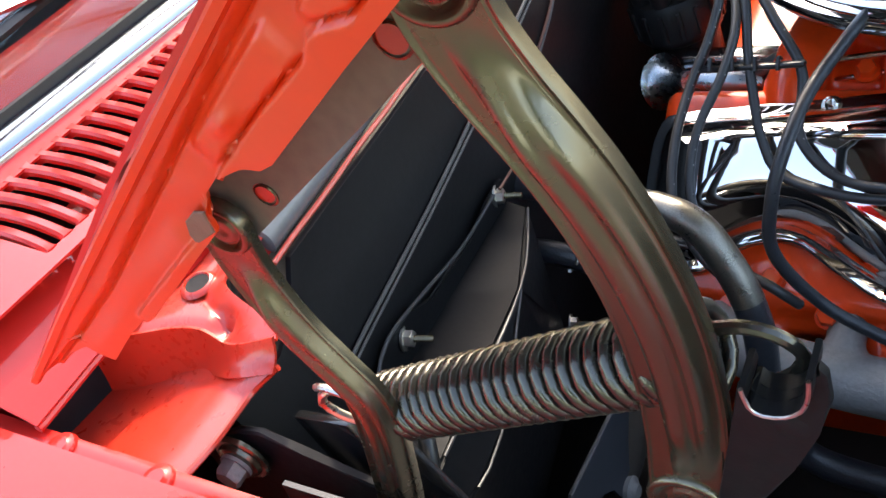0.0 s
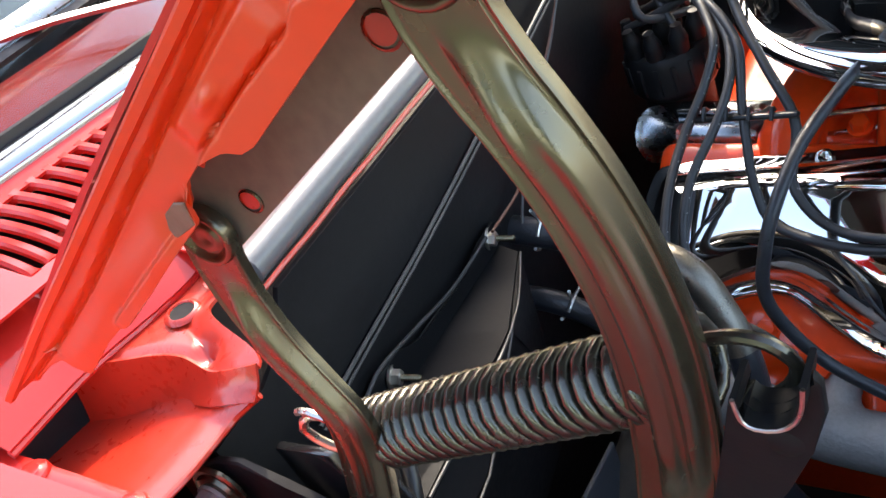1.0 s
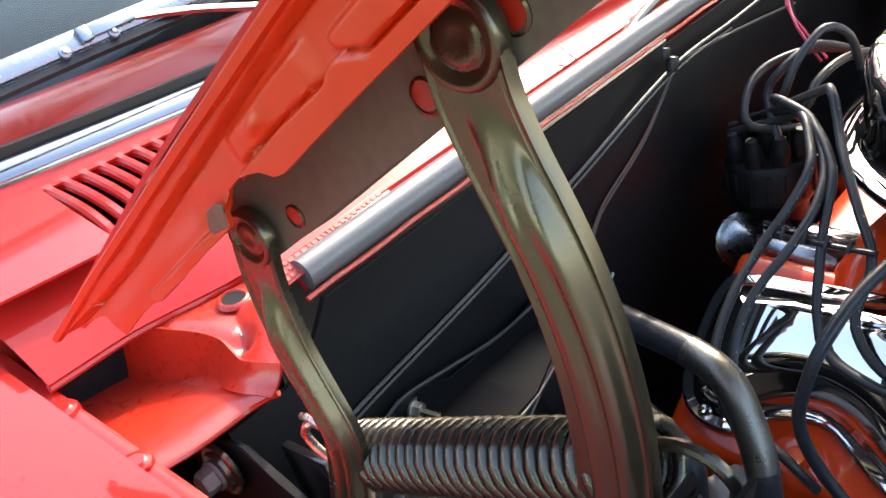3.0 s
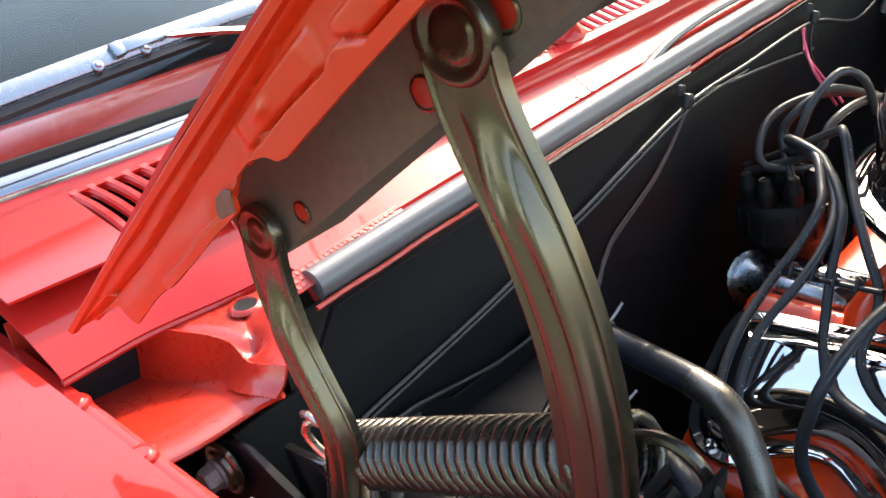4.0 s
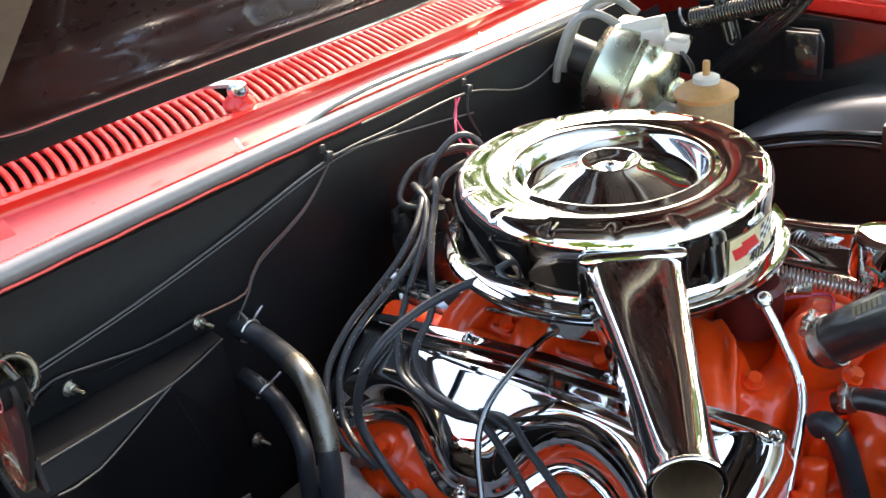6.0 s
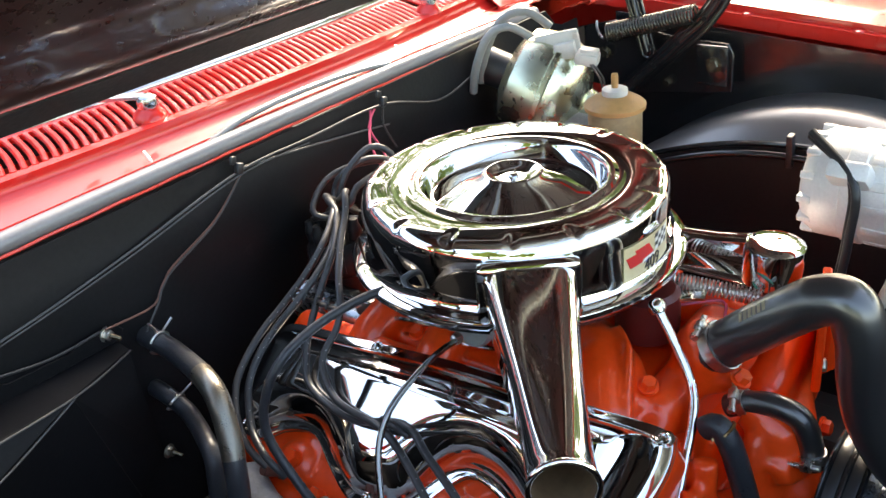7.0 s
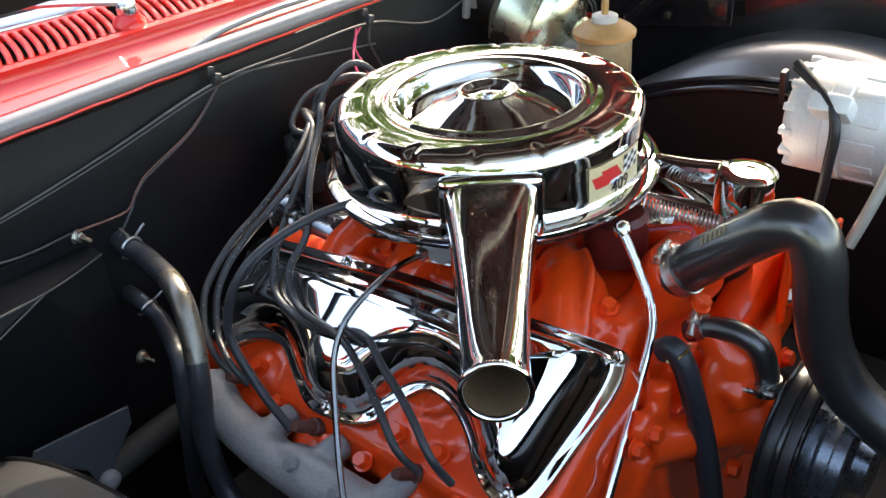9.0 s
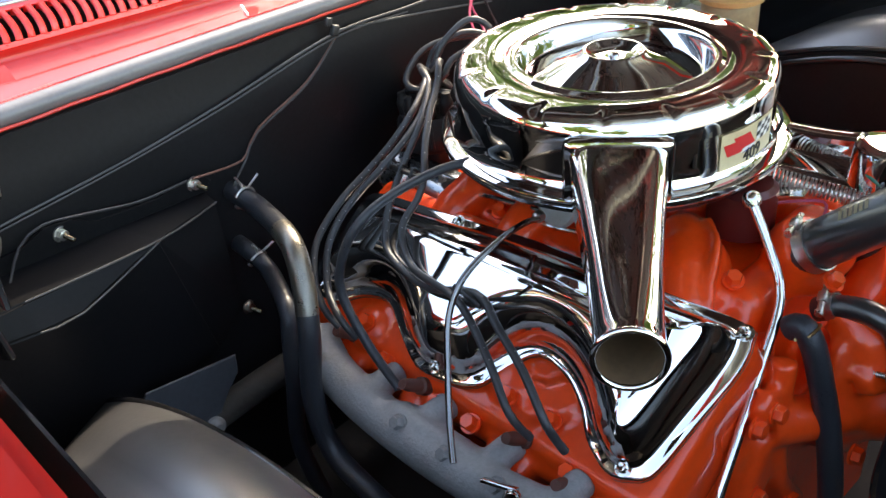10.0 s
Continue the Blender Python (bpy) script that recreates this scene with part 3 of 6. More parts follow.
bm = B()
add_sweep(bm, [(x, y_trim(x) + 0.012, z_trim(x) + 0.003) for x in [-0.74 + 1.48 * k / 16 for k in range(17)]], [(0.0120, -0.005), (0.0118, -0.0015), (0.0105, 0.0008), (0.0060, 0.0040), (-0.0020, 0.0068), (-0.0085, 0.0076), (-0.0112, 0.0060), (-0.0118, 0.002), (-0.0120, -0.004)], (0, 0, 1), 0.04)
part("windshield_trim", bm, TRIM, car, "bright chrome trim at the foot of the windshield")
bm = B()
add_sweep(bm, [(x, y_trim(x) + 0.028, z_trim(x) + 0.010) for x in [-0.74 + 1.48 * k / 16 for k in range(17)]], [(0.004, -0.006), (-0.003, -0.006), (-0.003, 0.006), (0.002, 0.006)], (0, 0, 1), 0.04)
part("windshield_gasket", bm, RUBBER, car, "black rubber windshield gasket")
bm = B()
add_grid(bm, lambda u, v: (-0.74 + 1.48 * u, y_trim(-0.74 + 1.48 * u) + 0.031 + 0.42 * v, z_trim(-0.74 + 1.48 * u) + 0.011 + 0.42 * v - 0.05 * v * v), 24, 10, 0.005)
ws = part("windshield", bm, glass, car, "clear curved windshield glass")
ws.visible_shadow = False
bm = B()
add_grid(bm, lambda u, v: (-0.70 + 1.40 * u, y_trim(-0.70 + 1.40 * u) + 0.042 + 0.10 * v, 0.092 + 0.012 * math.sin(math.pi * v)), 16, 6, 0.004)
part("dashboard_top", bm, RED, car, "sunlit red painted dashboard top behind the glass")
bm = B()
add_box(bm, (0, 0.86, 0.02), (1.40, 0.36, 0.22), None, 0.03)
add_box(bm, (0, 1.25, -0.3), (1.5, 0.03, 0.9), None, 0.0)
part("dashboard", bm, DASH, car, "dark dashboard inside the car")

# ---------- open hood ----------
HO, HS, HN = Vector((0, 0.2, 0.18)), Vector((0, -0.8, 0.6)), Vector((0, 0.6, 0.8))


def hp(x, s, n):
    return Vector((x, 0, 0)) + HO + HS * s + HN * n


def s_rear(x):
    k = smoothstep(0.60, 0.715, abs(x))
    return 0.0 - 0.168 * k ** 1.3


def skin_n(x, s):
    edge = min(0.0135, 0.0040 + 0.046 * (s + 0.168))
    return edge + 0.045 * (1 - (x / 0.716) ** 2) * smoothstep(-0.2, 0.5, s) + 0.010 * (1 - abs(x / 0.716) ** 6)


def lerp_line(pts, q):
    for (a, u), (b, w) in zip(pts, pts[1:]):
        if q <= b:
            return u + (w - u) * max(q - a, 0.0) / (b - a)
    return pts[-1][1]


def n_top(q):
    """Upper edge of the hood's side flange at q along the hood."""
    return lerp_line([(-0.170, 0.0045), (-0.080, 0.0080), (0.0, 0.0098), (0.06, 0.0112), (0.14, 0.0125), (1.37, 0.0135)], q)


def n_low(q):
    """Lower edge: a pointed tongue, a tab, a notch, then a straight run."""
    return lerp_line([(-0.170, 0.0030), (-0.140, -0.0012), (-0.110, -0.0045), (-0.0985, -0.0068), (-0.0960, -0.0125), (-0.0900, -0.0196), (-0.056, -0.0180), (-0.036, -0.0186), (-0.026, -0.0206), (0.004, -0.0204), (0.040, -0.0194), (0.0535, -0.0192), (0.0585, -0.0128), (0.0610, -0.0100), (0.0740, -0.0096), (0.0830, -0.0120), (0.0890, -0.0138), (0.0940, -0.0180), (0.1000, -0.0194), (0.146, -0.0186), (1.37, -0.0186)], q)


FS = [-0.170 + 0.002 * k for k in range(186)] + [0.21 + 0.05 * k for k in range(24)]


def flange_sheet(side):
    """The stamped side of the hood: a hem, a hollow channel, a raised pad and a raised lip."""
    def fn(u, v):
        i = u * (len(FS) - 1)
        k = min(int(i), len(FS) - 2)
        q = FS[k] + (FS[k + 1] - FS[k]) * (i - k)
        lo, hi = n_low(q), n_top(q)
        n = lo + (hi - lo) * v
        c1 = lerp_line([(-0.17, 0.0010), (-0.10, -0.0014), (-0.03, -0.0014), (0.04, 0.0020), (0.10, 0.0050), (0.14, 0.0068), (1.37, 0.0078)], q)
        h = 0.0030 * smoothstep(c1 + 0.0004, c1 + 0.0016, n) - 0.0016 * math.exp(-((n - c1 + 0.0004) / 0.0007) ** 2)
        # pad and lip below the channel
        c2 = lerp_line([(-0.17, -0.0150), (-0.03, -0.0152), (0.042, -0.0152), (0.060, -0.0120), (0.080, -0.0092), (0.110, -0.0088), (0.138, -0.0100), (0.144, -0.0076), (0.150, -0.0080), (0.160, -0.0130), (0.30, -0.0135), (1.37, -0.0135)], q)
        h += 0.0034 * smoothstep(c2 + 0.0006, c2 - 0.0010, n) * smoothstep(-0.040, -0.028, q)
        h += 0.0026 * smoothstep(0.076, 0.086, q) * (1 - smoothstep(0.132, 0.141, q)) * smoothstep(c2 + 0.0006, c2 + 0.0016, n) * (1 - smoothstep(0.0000, 0.0030, n - 0.02 * (q - 0.1)))
        h += 0.0030 * smoothstep(0.146, 0.152, q) * smoothstep(-0.0015, -0.0035, n) * smoothstep(c2 + 0.0006, c2 + 0.0016, n)
        h += 0.0022 * math.exp(-((q - 0.101) / 0.0055) ** 2 - ((n + 0.0035) / 0.0022) ** 2)
        h += 0.0014 * smoothstep(-0.002, -0.012, n) * (1 - smoothstep(0.030, 0.044, q))
        h += 0.0004 * math.sin(70 * q) * math.sin(300 * n + 9 * q)
        return hp(side * (0.7128 + h), q, n)
    return fn


hood = thing("hood", hp(0, 0, 0), "red hood standing open over the engine bay", "hood")
bm = B()
add_grid(bm, lambda u, v: hp(-0.716 + 1.432 * u, s_rear(-0.716 + 1.432 * u) * (1 - v) + 1.40 * v, skin_n(-0.716 + 1.432 * u, s_rear(-0.716 + 1.432 * u) * (1 - v) + 1.40 * v)), 60, 40, 0.002)
part("skin", bm, RED, hood, "glossy red outer skin")


def inner(u, v):
    x = -0.658 + 1.316 * u
    s0 = s_rear(x * 0.98)
    s = s0 + (1.36 - s0) * v
    n = 0.006
    ax = abs(x)
    n -= 0.020 * math.exp(-((s - 0.10) / 0.035) ** 4)
    n += 0.004 * smoothstep(0.56, 0.60, ax)
    n -= 0.016 * math.exp(-((ax - 0.06 - 0.42 * abs(s - 0.65)) / 0.035) ** 4) * smoothstep(0.14, 0.22, s)
    n -= 0.018 * math.exp(-((s - 1.28) / 0.04) ** 4)
    return hp(x, s, n)


bm = B()
add_grid(bm, inner, 110, 110, 0.0015, True)
part("inner_panel", bm, RED_IN, hood, "dark red ribbed underside")
bm = B()
add_sweep(bm, [hp(x, s_rear(x) + 0.020, 0.004) for x in [-0.60 + 1.2 * k / 12 for k in range(13)]], [(-0.020, -0.008), (0.020, -0.005), (0.022, 0.010), (-0.018, 0.020)], tuple(HN), 0.03)
part("rear_seal", bm, RUBBER, hood, "black rubber strip along the rear edge of the hood")
for s in (-1, 1):
    bm = B()
    add_grid(bm, flange_sheet(s), len(FS) - 1, 40, 0.0018, s > 0)
    flange = part("side_flange", bm, RED_FLANGE, hood, "stamped red side flange with creases and worn edges", 60)
    # hem of the skin folded round the flange
    bm = B()
    add_sweep(bm, [hp(s * 0.7165, q, n_top(q) - 0.0014) for q in [-0.168 + 0.012 * k for k in range(30)] + [0.3, 0.7, 1.36]], [(-0.0020, -0.0030), (0.0014, -0.0034), (0.0022, -0.0008), (0.0016, 0.0018), (-0.0010, 0.0024), (-0.0022, 0.0012)], (s, 0, 0), 0.02)
    part("skin_hem", bm, RED_FLANGE, flange, "folded edge of the outer skin")
    bm = B()
    add_prism(bm, [(0.0405, -0.0172), (0.0530, -0.0190), (0.0580, -0.0128), (0.0545, -0.0104), (0.0470, -0.0102), (0.0420, -0.0135)], 0.0012, basis(hp(s * 0.7152, 0, 0.0002), HS, HN * -s), 0.0003)
    part("bare_spot", bm, PRIMER, flange, "rubbed corner showing brown primer")

# ---------- hood hinges ----------
# pressed strap: a flat ledge on one side, then a crown with two rounded ridges; the ends fall back to LOW
ARM = [(-0.0188, -0.002), (0.0188, -0.002), (0.0188, 0.0018), (0.0184, 0.0032), (0.0172, 0.0036), (0.0160, 0.0026), (0.0130, 0.0020), (0.0092, 0.0020), (0.0076, 0.0034), (0.0066, 0.0074), (0.0054, 0.0098), (0.0036, 0.0112), (0.0006, 0.0118), (-0.0024, 0.0110), (-0.0044, 0.0092), (-0.0058, 0.0086), (-0.0074, 0.0094), (-0.0092, 0.0106), (-0.0110, 0.0102), (-0.0128, 0.0080), (-0.0144, 0.0044), (-0.0156, 0.0026), (-0.0170, 0.0028), (-0.0182, 0.0032), (-0.0188, 0.0018)]
ARM = ARM[:2] + [(q.x, q.y) for q in glide([(x, y, 0) for x, y in ARM[2:]], 0.0007)]


def coil(a, b, side, turns, rad, wr, n=14):
    """A wound wire from a to b."""
    fr = basis(a, b - a, side)
    line = []
    for k in range(turns * n + 1):
        t = k / n
        line.append(fr @ Vector(((b - a).length * t / turns, rad * math.cos(2 * math.pi * t), rad * math.sin(2 * math.pi * t))))
    bm = B()
    rings, prof = [], ring_profile(wr, 7)
    for p0, sd, ov in frames_along(line, None):
        rings.append([bm.verts.new(p0 + sd * x + ov * y) for x, y in prof])
    for p0, p1 in zip(rings, rings[1:]):
        for k in range(7):
            bm.faces.new((p0[k], p0[(k + 1) % 7], p1[(k + 1) % 7], p1[k]))
    return bm


def eye(bm, c, up, r):
    add_lathe(bm, [(0, -0.002), (r, -0.002), (r, 0.0026), (r * 0.96, 0.0038), (r * 0.90, 0.0042), (r * 0.80, 0.0040), (r * 0.72, 0.0034), (r * 0.62, 0.0022), (r * 0.56, 0.0022), (r * 0.50, 0.0030), (r * 0.44, 0.0032), (r * 0.2, 0.0026), (0, 0.0024)], at(c, up), 40)


FULL = [(x, max(y, 0.0108) if -0.0092 < x < 0.0010 and y > 0 else y) for x, y in ARM]
LOW = [(x, y if abs(x) > 0.0150 or y < 0 else 0.0020 + 0.0006 * abs(x) / 0.0150) for x, y in ARM]


def pressed_arm(bm, pts, up, k=1.0, run=0.034, wide=0.80, wide_end=0.80):
    """A strap whose hollow crown rises gently out of the flat ends."""
    line = glide(pts, 0.004)
    ln = [0.0]
    for p, q in zip(line, line[1:]):
        ln.append(ln[-1] + (q - p).length)
    rings = []
    def rise(x, d, lo):
        """The crown begins as a rounded tongue."""
        return smoothstep(lo, run, d - 0.010 * (x / 0.0125) ** 2)

    for (q, s, o), d in zip(frames_along(line, up), ln):
        nw = wide + (wide_end - wide) * smoothstep(0.1, 0.7, d / ln[-1])
        rings.append([bm.verts.new(q + s * (x * k * nw) + o * (k * (y0 + 0.92 * (yf + (y - yf) * smoothstep(0.04, 0.11, d) - y0) * rise(x, d, 0.016) * rise(x, ln[-1] - d, 0.014)))) for (x, y), (x0, y0), (xf, yf) in zip(ARM, LOW, FULL)])
    n = len(ARM)
    for p, q in zip(rings, rings[1:]):
        for i in range(n):
            bm.faces.new((p[i], p[(i + 1) % n], q[(i + 1) % n], q[i]))
    bm.faces.new(rings[0])
    bm.faces.new(list(reversed(rings[-1])))


def near_hinge():
    s = -1
    xa, up = -0.673, (-1, 0, 0)
    h = thing("hinge_mechanism", (-0.68, 0.12, -0.02), "dark steel hood hinge, two pressed arms and a coil spring", "hinge", "hood hinges")

    def P(y, z, dx=0.0):
        return (xa - dx, y, z)

    bm = B()
    pressed_arm(bm, [P(0.0730, 0.2523), P(0.0700, 0.2350), P(0.0632, 0.2170), P(0.0556, 0.2010), P(0.0478, 0.1820), P(0.0408, 0.1580), P(0.0362, 0.1300), P(0.0350, 0.0980), P(0.0368, 0.0680), P(0.0398, 0.0460), P(0.0425, 0.026)], up, 1.0, 0.058, 0.80, 0.80)
    eye(bm, P(0.0730, 0.2523), up, 0.0156)
    eye(bm, P(0.0430, 0.028), up, 0.0158)
    part("long_arm", bm, BLACK_STEEL, h, "long curved pressed arm with dished eyes", 55)
    bm = B()
    pressed_arm(bm, [P(0.2020, 0.154), P(0.2035, 0.140), P(0.2022, 0.122), P(0.1967, 0.098), P(0.1877, 0.076), P(0.1808, 0.058), P(0.1815, 0.036), P(0.1885, 0.006), P(0.198, -0.030), P(0.207, -0.062)], up, 0.86, 0.050, 0.80, 0.80)
    eye(bm, P(0.2020, 0.154), up, 0.0130)
    eye(bm, P(0.206, -0.062), up, 0.0140)
    part("short_arm", bm, BLACK_STEEL, h, "short pressed arm with a kink", 55)

    # plate under the hood
    bm = B()
    m = basis(Vector((-0.664, 0, 0)) + HO, HS, HN)
    add_prism(bm, [(-0.045, -0.016), (-0.038, -0.030), (-0.02, -0.032), (0.20, -0.0345), (0.36, -0.033), (0.385, -0.022), (0.385, 0.014), (-0.045, 0.010)], 0.004, m, 0.001)
    plate = part("hood_plate", bm, PLATE_DARK, h, "dark plate bolted under the hood")
    bm = B()
    add_prism(bm, [(-0.05, 0.0), (0.39, 0.0), (0.39, 0.050), (-0.05, 0.050)], 0.004, basis(Vector((-0.664, 0, 0)) + HO + HN * -0.030, HS, Vector((1, 0, 0))), 0.001)
    part("plate_flange", bm, PLATE_DARK, plate)
    for sx, n, k in ((0.0105, -0.0244, 0.80), (0.1135, -0.0236, 1.0), (0.1600, -0.0222, 1.0)):
        c = Vector((-0.664, 0, 0)) + HO + HS * sx + HN * n
        bm = B()
        add_lathe(bm, [(0.0056 * k, 0.0050), (0.0066 * k, 0.0046), (0.0068 * k, 0.0)], at(c, up), 18)
        hole = part("plate_hole", bm, BLACK_STEEL, plate)
        bm = B()
        add_lathe(bm, [(0, 0.0044), (0.0057 * k, 0.0044)], at(c + HN * 0.001, up), 18)
        part("hole_back", bm, RED_OLD, plate, "hole showing red behind the plate")
    for sx, n in ((0.24, -0.0225), (0.30, -0.022)):
        bm = B()
        add_hex(bm, Vector((-0.668, 0, 0)) + HO + HS * sx + HN * n, up, 0.007, 0.007)
        part("plate_bolt", bm, BLACK_STEEL, plate)

    # fixed plate on the inner fender
    bm = B()
    add_prism(bm, [(0.185, -0.060), (0.22, -0.090), (0.335, -0.080), (0.335, 0.0), (0.315, 0.012), (0.292, 0.026), (0.275, 0.029), (0.25, 0.018), (0.205, 0.0)], 0.005, basis((-0.6745, 0, -0.03), (0, 1, 0), (0, 0, 1)), 0.0012)
    base = part("base_plate", bm, FIREWALL, h, "black plate bolted to the inner fender")
    bm = B()
    bolt_c = Vector((-0.678, 0.2945, -0.0215))
    add_lathe(bm, [(0, 0), (0.0170, 0), (0.0170, 0.002), (0.0160, 0.0032), (0.0135, 0.0032), (0.0125, 0.0056), (0.0100, 0.0064), (0, 0.0064)], at(bolt_c, up), 30)
    washer = part("mounting_washer", bm, BLACK_STEEL, base, "wide dished washer")
    bm = B()
    add_hex(bm, bolt_c + Vector(up) * 0.0060, up, 0.0082, 0.010, 1.15)
    part("mounting_bolt", bm, CAST, washer, "large grey hex bolt")
    bm = B()
    add_prism(bm, [(-0.014, -0.018), (0.014, -0.018), (0.013, 0.010), (0.0, 0.015), (-0.013, 0.010)], 0.005, basis((-0.668, 0.043, 0.028), (0, 1, 0), (0, 0, 1)), 0.001)
    part("pivot_tab", bm, BLACK_GLOSS, h, "black tab carrying the arm's pivot")
    bm = B()
    add_box(bm, (-0.655, 0.235, -0.060), (0.006, 0.046, 0.11), pose(0, 0, 0, -14, 0, -6), 0.0015)
    add_box(bm, (-0.650, 0.195, -0.075), (0.006, 0.020, 0.11), pose(0, 0, 0, -14, 0, 20), 0.0015)
    part("reinforcement", bm, BLACK_GLOSS, base, "glossy black brace below the spring hook")

    a, b = Vector((-0.660, 0.189, 0.0265)), Vector((-0.660, 0.026, 0.1035))
    spring = part("coil_spring", coil(a, b, (-1, 0, 0), 27, 0.0146, 0.0029), SPRING_STEEL, h, "tightly wound dark coil spring", 60)
    bm = B()
    add_tube(bm, [a + Vector((0, 0.0, -0.012)), a + Vector((-0.002, 0.010, -0.012)), a + Vector((-0.006, 0.022, -0.006)), a + Vector((-0.008, 0.030, 0.006)), a + Vector((-0.006, 0.024, 0.014)), a + Vector((-0.002, 0.014, 0.010))], 0.0024, 8, 0.004)
    add_tube(bm, [a + Vector((-0.010, 0.004, 0.018)), a + Vector((-0.010, 0.018, 0.022)), a + Vector((-0.008, 0.028, 0.018))], 0.0020, 7, 0.004)
    part("spring_hook", bm, ZINC, spring, "worn bright hook")
    # saddle that holds the other end: a tapered blade with a small cup on top
    bm = B()
    blade = [(0.0205, 0.104), (0.0185, 0.098), (0.0150, 0.0955), (0.0085, 0.0965), (0.0035, 0.101), (0.0010, 0.110), (-0.0010, 0.1155), (-0.0035, 0.112), (-0.0040, 0.100), (0.0005, 0.083), (0.0095, 0.061), (0.020, 0.040), (0.032, 0.024), (0.040, 0.026), (0.030, 0.070), (0.024, 0.100)]
    add_prism(bm, blade, 0.0042, basis((-0.6765, -0.0085, 0.005), (0, 1, 0), (0, 0, 1)), 0.0014, 2)
    add_lathe(bm, [(0, 0.0012), (0.0020, 0.0012), (0.0040, 0.0008), (0.0065, 0.0)], at((-0.6762, 0.0, 0.089), up), 20)
    saddle = part("spring_saddle", bm, FIREWALL, h, "forged saddle with worn edges")
    bm = B()
    cup = [(0.0205, 0.1075), (0.0190, 0.0990), (0.0150, 0.0960), (0.0085, 0.0970), (0.0035, 0.1015), (0.0012, 0.1085), (0.0005, 0.1160)]
    add_sweep(bm, [(-0.6740, y - 0.0085, z + 0.005) for y, z in cup], [(-0.0080, -0.0010), (0.0080, -0.0010), (0.0085, 0.0), (0.0080, 0.0010), (-0.0080, 0.0010), (-0.0085, 0.0)], (0, 0.2, 1), 0.003)
    part("cup", bm, FIREWALL, saddle, "small open cup of the saddle")
    bm = B()
    add_tube(bm, [(-0.6820, y - 0.0085, z + 0.005) for y, z in cup], 0.0008, 7, 0.003)
    part("cup_edge", bm, ZINC, saddle, "bright worn rim of the cup")
    bm = B()
    add_tube(bm, [(-0.662, 0.032, 0.112), (-0.666, 0.016, 0.122), (-0.668, 0.004, 0.123), (-0.666, -0.003, 0.113), (-0.664, 0.000, 0.102), (-0.662, 0.006, 0.094)], 0.0024, 9, 0.004)
    part("spring_end", bm, SPRING_STEEL, spring, "hooked end of the spring wire")


def far_hinge():
    up = (-1, 0, 0)
    h = thing("hinge_mechanism", (0.68, 0.17, -0.10), "black hood hinge bolted high on the inner fender", "hinge", "hood hinges")
    bm = B()
    add_prism(bm, [(0.020, -0.125), (0.20, -0.150), (0.300, -0.140), (0.325, -0.100), (0.320, -0.040), (0.24, -0.020), (0.12, -0.042), (0.030, -0.042), (0.020, -0.060)], 0.005, basis((0.672, 0, 0), (0, 1, 0), (0, 0, 1)), 0.0012)
    add_box(bm, (0.668, 0.055, -0.080), (0.010, 0.058, 0.070), None, 0.004)
    base = part("base_plate", bm, BLACK_GLOSS, h, "black plate on the inner fender")
    for y, z, r in ((0.050, -0.078, 0.010), (0.133, -0.118, 0.006), (0.20, -0.128, 0.006), (0.255, -0.078, 0.008), (0.165, -0.068, 0.006)):
        bm = B()
        add_hex(bm, (0.664, y, z), up, r, 0.007, 1.4)
        part("mounting_bolt", bm, BLACK_STEEL, base)
    for nm, pts, k in (("long_arm", [(0.655, 0.200, -0.130), (0.652, 0.150, -0.085), (0.650, 0.105, -0.040), (0.650, 0.060, 0.005), (0.652, 0.030, 0.060), (0.658, 0.030, 0.14), (0.664, 0.06, 0.21)], 0.9), ("short_arm", [(0.650, 0.165, -0.062), (0.650, 0.175, -0.030), (0.652, 0.195, 0.03), (0.658, 0.21, 0.09), (0.664, 0.212, 0.13)], 0.8)):
        bm = B()
        add_sweep(bm, pts, [(a * k, b * k) for a, b in ARM], up, 0.012)
        eye(bm, pts[0], up, 0.017 * k)
        arm = part(nm, bm, BLACK_GLOSS, h, "black pressed arm")
        for q in (1, 2, 3):
            bm = B()
            add_lathe(bm, [(0, 0), (0.0045, 0), (0.004, 0.001), (0, 0.0012)], at(Vector(pts[q]) + Vector((-0.0115 * k, 0, 0)), up), 12)
            part("arm_hole", bm, FIREWALL, arm)
    a, b = Vector((0.640, 0.238, -0.034)), Vector((0.640, 0.075, 0.012))
    spring = part("coil_spring", coil(a, b, (-1, 0, 0), 30, 0.0148, 0.00225, 10), SPRING_STEEL, h, "tightly wound dark coil spring", 60)
    bm = B()
    add_tube(bm, [a + Vector((0, -0.002, -0.012)), a + Vector((0.004, 0.014, -0.010)), a + Vector((0.010, 0.026, 0.002)), a + Vector((0.016, 0.030, 0.014))], 0.0026, 8, 0.004)
    part("spring_hook", bm, ZINC, spring)
    bm = B()
    add_prism(bm, [(-0.045, -0.034), (0.36, -0.038), (0.385, 0.004), (-0.045, 0.002)], 0.004, basis(Vector((0.664, 0, -0.02)) + HO, HS, HN), 0.001)
    part("hood_plate", bm, PLATE_DARK, h)


near_hinge()
far_hinge()

